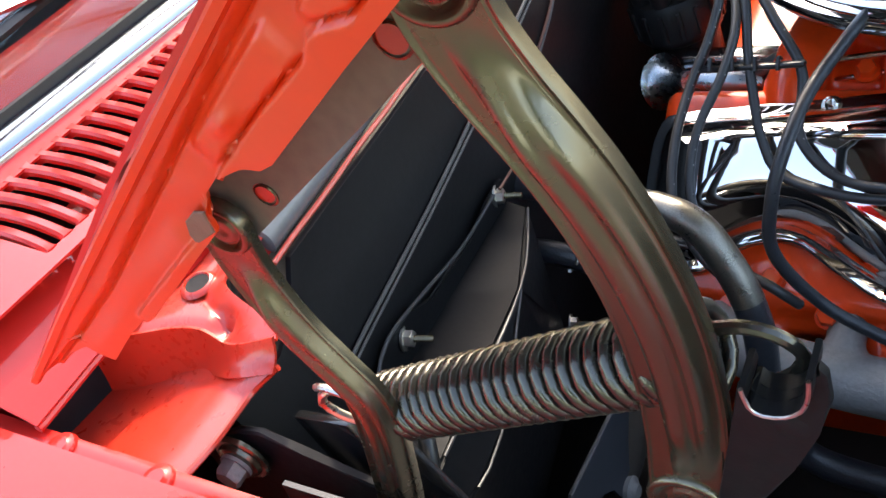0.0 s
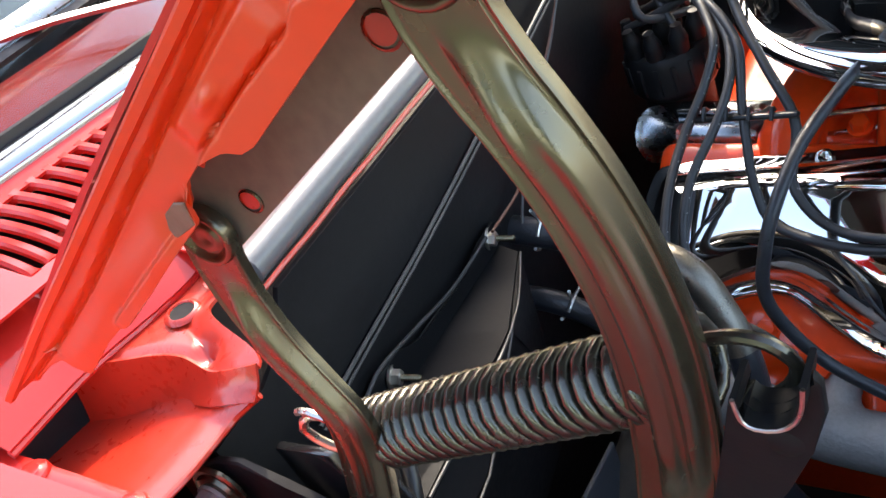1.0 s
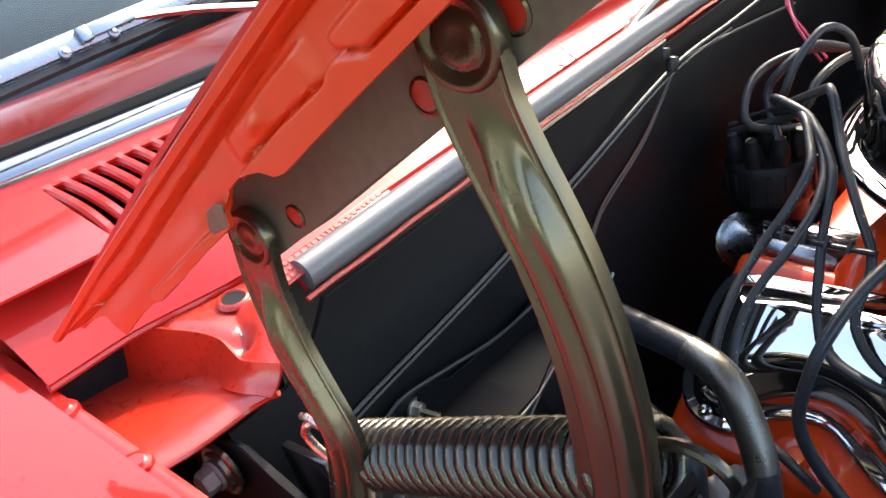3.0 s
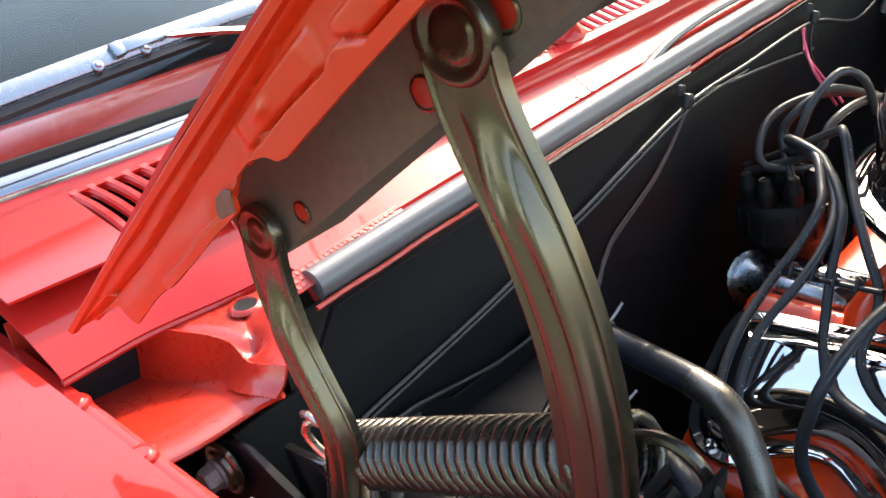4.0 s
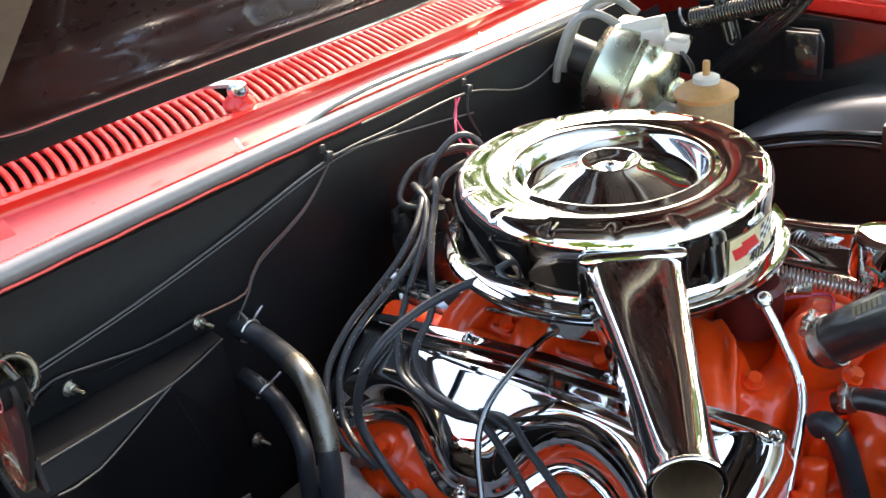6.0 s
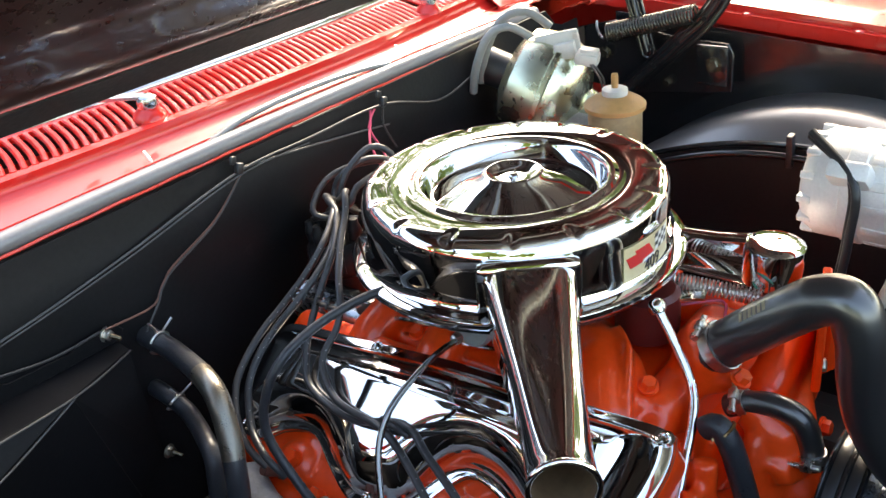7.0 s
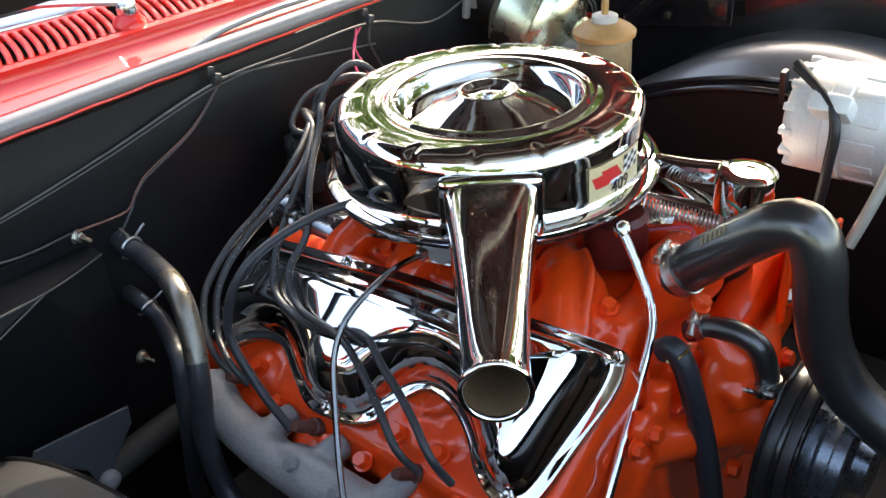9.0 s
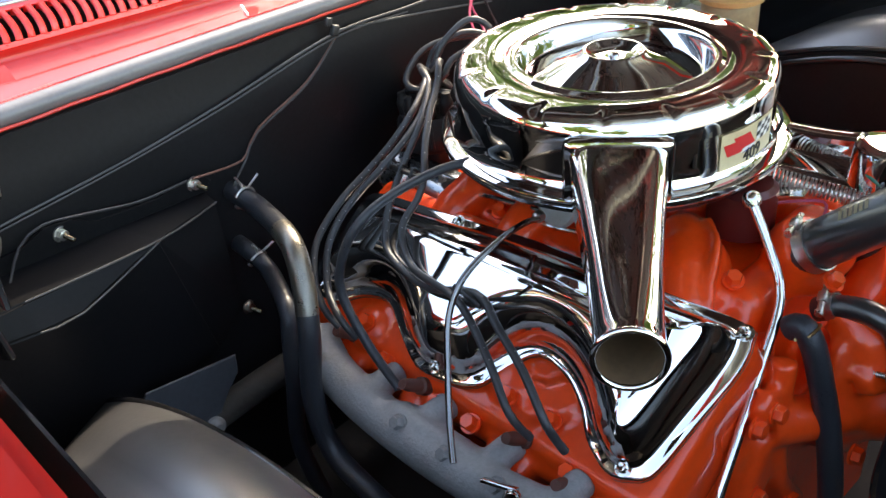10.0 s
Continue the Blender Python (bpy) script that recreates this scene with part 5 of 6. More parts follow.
# snorkel: rounded box that narrows into a round mouth
D, E_ = Vector((-0.783, -0.622, 0)), Vector((0.622, -0.783, 0))
bm = B()
rings = []
N = 56
ST = [(0.158, 0.0485, -0.0195, -0.0790, 5.0, 0), (0.190, 0.0470, -0.0190, -0.0790, 5.0, 0), (0.250, 0.0415, -0.0190, -0.0790, 4.5, 0), (0.310, 0.0355, -0.0195, -0.0790, 4.0, 0), (0.370, 0.0300, -0.0205, -0.0785, 3.4, 0), (0.410, 0.0278, -0.0222, -0.0780, 2.6, 0), (0.436, 0.0268, -0.0235, -0.0780, 2.1, 0), (0.450, 0.0270, -0.0240, -0.0785, 2.0, 0), (0.458, 0.0274, -0.0238, -0.0790, 2.0, 0), (0.463, 0.0284, -0.0230, -0.0800, 2.0, 0), (0.467, 0.0284, -0.0230, -0.0800, 2.0, 0), (0.467, 0.0255, -0.0258, -0.0775, 2.0, 0)]
for r, w, z1, z0, pw, tilt in ST:
    c = D * r + Vector((0, 0, (z0 + z1) / 2))
    hgt = (z1 - z0) / 2
    up = Vector((0, 0, 1)) * math.cos(radians(tilt)) + D * math.sin(radians(tilt))
    ring = []
    for k in range(N):
        a = 2 * math.pi * k / N
        ca, sa = math.cos(a), math.sin(a)
        q = (abs(ca) ** pw + abs(sa) ** pw) ** (-1 / pw)
        ring.append(bm.verts.new(c + E_ * (w * q * ca) + up * (hgt * q * sa)))
    rings.append(ring)
for p, q in zip(rings, rings[1:]):
    for k in range(N):
        bm.faces.new((p[k], p[(k + 1) % N], q[(k + 1) % N], q[k]))
snork = part("snorkel", bm, CHROME, ac, "long tapering chrome snorkel with a rolled round mouth", 50)
bm = B()
add_lathe(bm, [(0.0, 0.0), (0.0215, 0.0), (0.0235, 0.04), (0.0250, 0.103)], Matrix.Translation(D * 0.363 + Vector((0, 0, -0.0515))) @ rot_to(D), 36)
part("throat", bm, THROAT, snork, "dusty tan throat")
bm = B()
add_lathe(bm, [(0.0266 + 0.0026 * math.cos(radians(a)), 0.0026 * math.sin(radians(a))) for a in range(0, 361, 30)], Matrix.Translation(D * 0.4655 + Vector((0, 0, -0.0518))) @ rot_to(D), 48)
part("rolled_rim", bm, CHROME, snork, "rolled chrome rim of the mouth")
bm = B()
add_box(bm, D * 0.183 + Vector((0, 0, -0.050)), (0.018, 0.106, 0.070), basis((0, 0, 0), D, -E_), 0.008)
part("snorkel_seam", bm, CHROME, snork, "welded joint of the snorkel")

# decal on the wall
def wall(a, z, r=0.1765):
    return Vector((r * math.cos(radians(a)), r * math.sin(radians(a)), z))


A0, A1 = -107.0, -78.0


def decal_patch(a0, a1, z0, z1, r, m, name, parent, skew=0.0, label=""):
    bm = B()
    add_grid(bm, lambda u, v: wall(a0 + (a1 - a0) * u + skew * (v - 0.5), z0 + (z1 - z0) * v, r), 8, 3, 0.0002)
    return part(name, bm, m, parent, label)


badge = decal_patch(A0, A1, -0.073, -0.0335, 0.1768, DECAL_GOLD, "badge", ac, 0, "gold foil badge with a number and crossed flags")
decal_patch(A0 + 2.0, A0 + 9.0, -0.0590, -0.0455, 0.1772, DECAL_RED, "flag", badge, -2.0)
decal_patch(A0 + 7.0, A0 + 15.0, -0.0560, -0.0410, 0.1773, DECAL_RED, "flag", badge, -3.5)
decal_patch(A0 + 10, A0 + 17, -0.0595, -0.0555, 0.1774, DECAL_WHITE, "flag", badge, 2.0)
decal_patch(A0 + 11, A0 + 16, -0.0612, -0.0590, 0.1774, DECAL_BLUE, "flag", badge, 2.0)
for i in range(4):
    for j in range(4):
        decal_patch(A0 + 17.5 + 2.4 * i, A0 + 19.9 + 2.4 * i, -0.0560 + 0.0048 * j, -0.0512 + 0.0048 * j, 0.1772, DECAL_BLACK if (i + j) % 2 else DECAL_WHITE, "flag_check", badge, 0.6)
fc = bpy.data.curves.new("number", "FONT")
fc.body, fc.size, fc.align_x, fc.extrude = "409", 0.0205, "CENTER", 0.0003
tmp = bpy.data.objects.new("number_tmp", fc)
scene.collection.objects.link(tmp)
bpy.context.view_layer.update()
me = bpy.data.meshes.new_from_object(tmp.evaluated_get(bpy.context.evaluated_depsgraph_get()))
bpy.data.objects.remove(tmp)
for v in me.vertices:
    a = -91.5 + math.degrees(v.co.x / 0.1768)
    v.co = wall(a, -0.0722 + v.co.y, 0.1776 + v.co.z)
me.materials.clear()
me.materials.append(DECAL_BLACK)
num = new("number", me)
num.parent = badge

# ---------- valve covers ----------
OUT = [(-0.246, -0.072), (-0.250, -0.040), (-0.241, 0.020), (-0.231, 0.078), (-0.214, 0.095), (-0.192, 0.100), (-0.160, 0.084), (-0.134, 0.058), (-0.100, 0.038), (-0.062, 0.034), (-0.040, 0.060), (-0.022, 0.092), (0.010, 0.105), (0.056, 0.108), (0.100, 0.086), (0.140, 0.062), (0.180, 0.070), (0.212, 0.094), (0.248, 0.090), (0.268, 0.060), (0.272, 0.0), (0.268, -0.034), (0.250, -0.050), (0.140, -0.062), (0.0, -0.076), (-0.140, -0.080), (-0.232, -0.084)]


def smooth_loop(pts, n):
    p = [Vector(q) for q in pts]
    m = len(p)
    out = []
    for i in range(m):
        a, b, c, d = p[i - 1], p[i], p[(i + 1) % m], p[(i + 2) % m]
        for k in range(8):
            t = k / 8
            out.append(0.5 * (2 * b + (c - a) * t + (2 * a - 5 * b + 4 * c - d) * t * t + (3 * b - a - 3 * c + d) * t ** 3))
    ln = [0.0]
    for i in range(len(out)):
        ln.append(ln[-1] + (out[(i + 1) % len(out)] - out[i]).length)
    res, j = [], 0
    for k in range(n):
        s = ln[-1] * k / n
        while ln[j + 1] < s:
            j += 1
        f = (s - ln[j]) / max(ln[j + 1] - ln[j], 1e-9)
        res.append(out[j] * (1 - f) + out[(j + 1) % len(out)] * f)
    return res


def inset_loop(loop, d):
    n = len(loop)
    area = sum(loop[i].x * loop[(i + 1) % n].y - loop[(i + 1) % n].x * loop[i].y for i in range(n))
    sg = 1 if area > 0 else -1
    nor = []
    for i in range(n):
        t = loop[(i + 2) % n] - loop[i - 2]
        nor.append(Vector((-t.y, t.x)).normalized() * sg)
    out = [loop[i] + nor[i] * d for i in range(n)]
    for _ in range(int(d / 0.004)):
        out = [(out[i - 1] + out[i] * 2 + out[(i + 1) % n]) / 4 for i in range(n)]
    return out


def vc_frame(s):
    o = Vector((s * 0.211, -0.03, -0.2105))
    v, w = Vector((s * 0.829, 0, -0.559)).normalized(), Vector((s * 0.559, 0, 0.829)).normalized()
    return lambda a, b, c: o + Vector((0, a, 0)) + v * b + w * c


def valve_cover(s):
    F = vc_frame(s)
    vc = thing("valve_cover", F(0, 0, 0), "mirror-bright chrome valve cover with a scalloped lower edge", "valve cover", "valve covers")
    base = smooth_loop(OUT, 150)
    lay = [(-0.004, 0.0), (0.0, -0.0005), (0.0, 0.0035), (0.003, 0.0050), (0.009, 0.0052), (0.0120, 0.0078), (0.0142, 0.0150), (0.0172, 0.0260), (0.0215, 0.0362), (0.0270, 0.0448), (0.0335, 0.0510), (0.0400, 0.0552), (0.0470, 0.0580)]
    bm = B()
    rings = []
    for d, hgt in lay:
        lp = inset_loop(base, max(d, 0.0))
        ring = []
        for q in lp:
            k = smoothstep(0.010, 0.05, hgt)
            high = hgt + k * (0.008 * (-q.y / 0.08) - 0.002) - k * 0.016 * smoothstep(0.04, 0.26, q.x)
            ring.append(bm.verts.new(F(q.x, q.y, max(high, hgt * 0.4 if hgt > 0.006 else hgt))))
        rings.append(ring)
    n = 150
    for p, q in zip(rings, rings[1:]):
        for k in range(n):
            bm.faces.new((p[k], p[(k + 1) % n], q[(k + 1) % n], q[k]))
    last, ht = inset_loop(base, 0.0470), 0.058
    prev = rings[-1]
    for t in (0.18, 0.36, 0.54, 0.72, 0.88):
        ring = []
        for q, v0 in zip(last, rings[-1]):
            c = Vector((min(max(q.x, -0.165), 0.185), -0.018))
            p2 = q.lerp(c, t)
            ring.append(bm.verts.new(v0.co + (F(p2.x, p2.y, 0) - F(q.x, q.y, 0)) + (F(0, 0, 1) - F(0, 0, 0)) * (0.005 * (1 - (1 - t) ** 2) + 0.004 * (q.y - p2.y) / 0.08)))
        for k in range(n):
            bm.faces.new((prev[k], prev[(k + 1) % n], ring[(k + 1) % n], ring[k]))
        prev = ring
    cap = bm.faces.new(prev)
    bmesh.ops.triangulate(bm, faces=[cap])
    body = part("cover", bm, CHROME, vc, "polished chrome pressing", 60)
    bm = B()
    gl = inset_loop(base, 0.0)
    lo = [bm.verts.new(F(q.x * 1.004, q.y * 1.01, -0.0035)) for q in gl]
    hi = [bm.verts.new(F(q.x * 1.004, q.y * 1.01, -0.0008)) for q in gl]
    for k in range(n):
        bm.faces.new((lo[k], lo[(k + 1) % n], hi[(k + 1) % n], hi[k]))
    part("gasket", bm, PRIMER, vc, "cork gasket edge")
    for a, b in ((-0.205, 0.0885), (0.034, 0.0975), (-0.238, -0.075), (0.235, 0.083), (0.12, -0.0575), (-0.06, -0.0715)):
        bm = B()
        m = at(F(a, b, 0.0045), F(0, 0, 1) - F(0, 0, 0))
        add_lathe(bm, [(0, 0), (0.0085, 0), (0.0085, 0.001), (0.0055, 0.0016), (0.0055, 0.0045), (0.004, 0.006), (0.002, 0.0052), (0, 0.0050)], m, 18)
        part("screw", bm, CHROME_DULL, vc, "cover screw with washer")
    return vc


valve_cover(-1)
valve_cover(1)

# ---------- engine castings ----------
eng = thing("engine", (0, -0.03, -0.62), "orange-red painted V8 engine with chrome dress-up parts", "engine")


def head(s):
    F = vc_frame(s)
    bm = B()
    m = basis(F(0, 0, 0), (0, 1, 0), F(0, 1, 0) - F(0, 0, 0))
    sgn = 1 if (m.to_3x3() @ Vector((0, 0, 1))).dot(F(0, 0, 1) - F(0, 0, 0)) > 0 else -1
    add_box(bm, m @ Vector((0.012, 0.020, sgn * -0.050)), (0.52, 0.20, 0.085), m.to_3x3().to_4x4(), 0.012)
    add_box(bm, m @ Vector((0.012, 0.075, sgn * -0.060)), (0.53, 0.12, 0.075), m.to_3x3().to_4x4(), 0.014)
    # bosses in the scallops and exhaust ports below
    for a, b in ((-0.085, 0.075), (0.155, 0.095), (-0.11, 0.06), (-0.05, 0.07)):
        add_lathe(bm, [(0, -0.05), (0.030, -0.05), (0.028, -0.010), (0.018, 0.002), (0, 0.003)], at(F(a, b, 0), F(0, 0, 1) - F(0, 0, 0)), 20)
    for a in (-0.20, -0.08, 0.05, 0.17):
        add_box(bm, F(a, 0.138, -0.045), (0.06, 0.05, 0.05), m.to_3x3().to_4x4(), 0.012)
    ob = part("cylinder_head", bm, ORANGE, eng, "orange painted cast cylinder head")
    add_round_box_remesh(ob, 0.0045, 5)
    for a, b, c in ((-0.060, 0.085, 0.000), (-0.115, 0.085, -0.002), (-0.205, 0.128, -0.016), (0.105, 0.120, -0.012), (0.150, 0.095, 0.0), (0.185, 0.120, -0.012), (0.02, 0.130, -0.016), (-0.030, 0.128, -0.016), (-0.155, 0.118, -0.012)):
        bm = B()
        add_hex(bm, F(a, b, c), F(0, 0, 1) - F(0, 0, 0), 0.009, 0.012, 1.25)
        part("head_bolt", bm, ORANGE, ob, "painted hex bolt")
    # spark plugs with boots
    for a, b in ((-0.095, 0.112), (-0.165, 0.124), (0.045, 0.122), (0.165, 0.112)):
        bm = B()
        d = (F(0, 0.35, 1) - F(0, 0, 0)).normalized()
        add_lathe(bm, [(0, -0.01), (0.010, -0.01), (0.010, 0.004), (0.0075, 0.006), (0.0070, 0.024), (0.0055, 0.034), (0, 0.034)], at(F(a, b, -0.010), d), 16)
        part("spark_plug_boot", bm, mat("brown_boot", (0.10, 0.035, 0.025), 0.55, 0, 0.2) if "brown_boot" not in bpy.data.materials else bpy.data.materials["brown_boot"], ob, "brown rubber spark plug boot")


head(-1)
head(1)

bm = B()
# intake manifold with runners
add_box(bm, (0, -0.02, -0.235), (0.24, 0.46, 0.10), None, 0.02)
add_box(bm, (0, 0.0, -0.175), (0.14, 0.17, 0.10), None, 0.02)
for s in (-1, 1):
    for y, yy in ((-0.19, -0.11), (-0.10, -0.05), (0.03, 0.04), (0.13, 0.10)):
        add_tube(bm, [(0, yy, -0.19), (s * 0.07, (y + yy) / 2, -0.165), (s * 0.13, y, -0.185), (s * 0.17, y, -0.225)], 0.026, 14, 0.03)
    # ribs and flat pads cast on the front runners
    add_sweep(bm, [(s * 0.030, -0.150, -0.146), (s * 0.070, -0.185, -0.140), (s * 0.110, -0.205, -0.158), (s * 0.140, -0.222, -0.190)], [(-0.006, -0.02), (0.006, -0.02), (0.004, 0.006), (-0.004, 0.006)], (0, 0, 1), 0.02)
    add_sweep(bm, [(s * 0.060, -0.090, -0.142), (s * 0.105, -0.120, -0.142), (s * 0.150, -0.140, -0.172)], [(-0.005, -0.02), (0.005, -0.02), (0.0035, 0.005), (-0.0035, 0.005)], (0, 0, 1), 0.02)
    add_box(bm, (s * 0.120, -0.175, -0.178), (0.050, 0.060, 0.028), pose(0, 0, 0, 0, s * 24, 0), 0.005)
add_box(bm, (0, -0.225, -0.210), (0.20, 0.05, 0.08), None, 0.018)
add_box(bm, (0.015, -0.245, -0.165), (0.09, 0.075, 0.07), None, 0.02)
add_lathe(bm, [(0, -0.04), (0.034, -0.04), (0.034, 0.000), (0.030, 0.012), (0.026, 0.022), (0, 0.026)], at((-0.010, -0.245, -0.150), (-0.05, -0.25, 1)), 28)
add_tube(bm, [(-0.015, -0.235, -0.150), (-0.017, -0.258, -0.142), (-0.018, -0.275, -0.128)], 0.0225, 20, 0.01)
add_tube(bm, [(-0.04, -0.12, -0.170), (-0.07, -0.17, -0.172), (-0.10, -0.20, -0.200)], 0.030, 14, 0.02)
add_tube(bm, [(0.06, -0.14, -0.155), (0.085, -0.20, -0.160), (0.09, -0.26, -0.20)], 0.026, 14, 0.02)
ob = part("intake_manifold", bm, ORANGE, eng, "orange cast intake manifold with lumpy runners")
add_round_box_remesh(ob, 0.0045, 2)
bm = B()
add_prism(bm, [(-0.030, -0.050), (0.050, -0.050), (0.074, -0.014), (0.076, 0.002), (0.060, -0.006), (0.034, -0.012), (0.010, -0.004), (-0.010, -0.006), (-0.030, -0.018)], 0.018, basis((0.070, 0.205, -0.255), (0.80, -0.45, 0.1), (-0.3, -0.1, 1)), 0.003, 2)
lug = part("lifting_lug", bm, ORANGE, ob, "orange painted lifting lug")
bm = B()
add_hex(bm, (0.098, 0.192, -0.256), (-0.5, -0.3, 1), 0.009, 0.008, 1.5)
part("lug_bolt", bm, ZINC, lug, "bright bolt in the lug")
for p, n in (((-0.085, -0.215, -0.165), (-0.3, -0.3, 1)), ((-0.035, -0.292, -0.160), (0, -0.6, 1)), ((0.045, -0.27, -0.135), (0, -0.2, 1)), ((-0.118, -0.17, -0.178), (-0.4, 0, 1)), ((-0.115, 0.07, -0.178), (-0.4, 0, 1)), ((-0.12, -0.06, -0.180), (-0.4, 0, 1)), ((-0.105, -0.265, -0.215), (-0.3, -0.5, 1))):
    bm = B()
    add_hex(bm, p, n, 0.0085, 0.010, 1.3)
    part("manifold_bolt", bm, ORANGE, ob, "painted hex bolt")

bm = B()
# block, timing cover and water pump
add_box(bm, (0, -0.02, -0.42), (0.42, 0.52, 0.36), None, 0.02)
add_box(bm, (0, -0.275, -0.44), (0.38, 0.04, 0.34), None, 0.02)
add_box(bm, (-0.115, -0.250, -0.285), (0.13, 0.04, 0.16), pose(0, 0, 0, 0, 25, 0), 0.02)
add_box(bm, (0.125, -0.285, -0.27), (0.13, 0.05, 0.16), pose(0, 0, 0, 0, -25, 0), 0.02)
add_lathe(bm, [(0, 0), (0.075, 0), (0.070, 0.035), (0.045, 0.050), (0.035, 0.075), (0, 0.078)], at((0, -0.300, -0.30), (0, -1, 0)), 36)
for s in (-1, 1):
    add_tube(bm, [(s * 0.03, -0.335, -0.30), (s * 0.085, -0.315, -0.285), (s * 0.135, -0.290, -0.275)], 0.024, 14, 0.02)
add_tube(bm, [(-0.02, -0.30, -0.20), (-0.028, -0.335, -0.215), (-0.03, -0.345, -0.26)], 0.024, 14, 0.02)
add_tube(bm, [(-0.11, -0.290, -0.21), (-0.120, -0.295, -0.28), (-0.11, -0.300, -0.36), (-0.07, -0.305, -0.42)], 0.014, 10, 0.02)
add_tube(bm, [(-0.045, -0.315, -0.215), (-0.060, -0.320, -0.25), (-0.060, -0.325, -0.30)], 0.012, 10, 0.02)
add_box(bm, (-0.15, -0.295, -0.33), (0.05, 0.02, 0.10), pose(0, 0, 0, 0, 30, 0), 0.008)
add_lathe(bm, [(0, 0), (0.020, 0), (0.018, 0.018), (0, 0.02)], at((-0.145, -0.285, -0.245), (0, -1, 0.1)), 18)
add_lathe(bm, [(0, 0), (0.018, 0), (0.016, 0.018), (0, 0.02)], at((-0.045, -0.340, -0.245), (0, -1, 0.3)), 18)
ob = part("block", bm, ORANGE, eng, "orange painted engine block and water pump")
add_round_box_remesh(ob, 0.0048, 4)
for p in ((-0.165, -0.296, -0.255), (-0.165, -0.305, -0.34), (-0.145, -0.304, -0.245), (-0.10, -0.312, -0.39), (-0.06, -0.352, -0.33), (0.06, -0.35, -0.26)):
    bm = B()
    add_hex(bm, p, (0, -1, 0.15), 0.009, 0.010, 1.3)
    part("block_bolt", bm, ORANGE, ob, "painted hex bolt")
bm = B()
add_prism(bm, [(-0.035, -0.06), (0.035, -0.06), (0.045, 0.05), (0.010, 0.075), (-0.02, 0.07), (-0.04, 0.03)], 0.010, basis((0.115, -0.318, -0.175), (1, 0.3, 0), (0, 0, 1)), 0.002)
add_prism(bm, [(-0.03, -0.05), (0.03, -0.05), (0.03, 0.05), (-0.02, 0.05)], 0.008, basis((0.17, -0.33, -0.20), (1, -0.5, 0), (0, 0, 1)), 0.002)
brk = part("accessory_bracket", bm, ORANGE, eng, "flat orange accessory bracket")
for p in ((0.135, -0.333, -0.165), (0.165, -0.345, -0.175), (0.10, -0.327, -0.21)):
    bm = B()
    add_hex(bm, p, (0.2, -1, 0.2), 0.008, 0.009, 1.4)
    part("bracket_bolt", bm, ZINC, brk, "bright bolt")

# exhaust manifold of bare iron
bm = B()
add_tube(bm, [(-0.325, 0.175, -0.286), (-0.343, 0.13, -0.298), (-0.352, 0.06, -0.306), (-0.356, -0.03, -0.308), (-0.356, -0.11, -0.304), (-0.350, -0.19, -0.296), (-0.345, -0.25, -0.290)], 0.0245, 18, 0.02)
for y, z in ((0.06, -0.290), (-0.02, -0.290), (-0.115, -0.286), (-0.20, -0.280)):
    add_tube(bm, [(-0.30, y, z - 0.006), (-0.33, y, z - 0.006), (-0.350, y, z - 0.012)], 0.016, 14, 0.02)
add_box(bm, (-0.350, -0.055, -0.304), (0.040, 0.15, 0.046), pose(0, 0, 0, 0, 35, 0), 0.010)
ob = part("exhaust_manifold", bm, CAST, eng, "dull grey cast iron exhaust manifold")
add_round_box_remesh(ob, 0.0042, 4)
for y, z in ((-0.010, -0.2860), (-0.078, -0.2860), (-0.148, -0.2810)):
    bm = B()
    add_hex(bm, (-0.362, y, z), (-0.8, 0, 0.6), 0.0075, 0.010, 1.3)
    part("manifold_bolt", bm, CAST, ob)
bm = B()
add_lathe(bm, [(0, 0), (0.009, 0), (0.009, 0.004), (0.006, 0.008), (0.003, 0.006), (0, 0.006)], at((-0.375, -0.178, -0.266), (-0.7, -0.4, 0.6)), 18)
add_box(bm, (-0.370, -0.158, -0.266), (0.012, 0.035, 0.004), pose(0, 0, 0, 0, 35, 20), 0.001)
part("shield_clip", bm, CHROME_DULL, ob, "bright clip and screw on the manifold")

# carburetor under the air cleaner
carb = thing("carburetor", (0, 0, -0.13), "dull zinc carburetor under the air cleaner", "carburetor")
bm = B()
add_box(bm, (0, -0.01, -0.125), (0.11, 0.16, 0.05), None, 0.006)
add_box(bm, (-0.070, 0.02, -0.125), (0.05, 0.06, 0.045), None, 0.008)
add_lathe(bm, [(0, 0), (0.022, 0), (0.022, 0.018), (0.018, 0.022), (0, 0.022)], at((-0.110, -0.02, -0.135), (-1, -0.3, 0.1)), 24)
add_lathe(bm, [(0, 0), (0.03, 0), (0.03, 0.012), (0, 0.014)], at((0.055, -0.03, -0.12), (1, 0, 0)), 24)
part("body", bm, ALU, carb)
bm = B()
add_tube(bm, [(-0.11, 0.18, -0.190), (-0.115, 0.10, -0.165), (-0.115, 0.03, -0.155), (-0.11, -0.03, -0.150), (-0.08, -0.10, -0.150)], 0.0030, 8)
add_tube(bm, [(-0.105, 0.14, -0.200), (-0.112, 0.06, -0.180), (-0.112, -0.01, -0.168), (-0.10, -0.08, -0.165)], 0.0026, 8)
part("fuel_line", bm, CHROME_DULL, carb, "thin bright fuel lines")
bm = B()
add_lathe(bm, [(0, 0), (0.036, 0), (0.036, 0.05), (0.030, 0.056), (0, 0.057)], at((0.010, -0.165, -0.165), (0, 0, 1)), 28)
part("choke_housing", bm, mat("dark_red_cap", (0.10, 0.012, 0.01), 0.35), carb, "dark red choke housing")

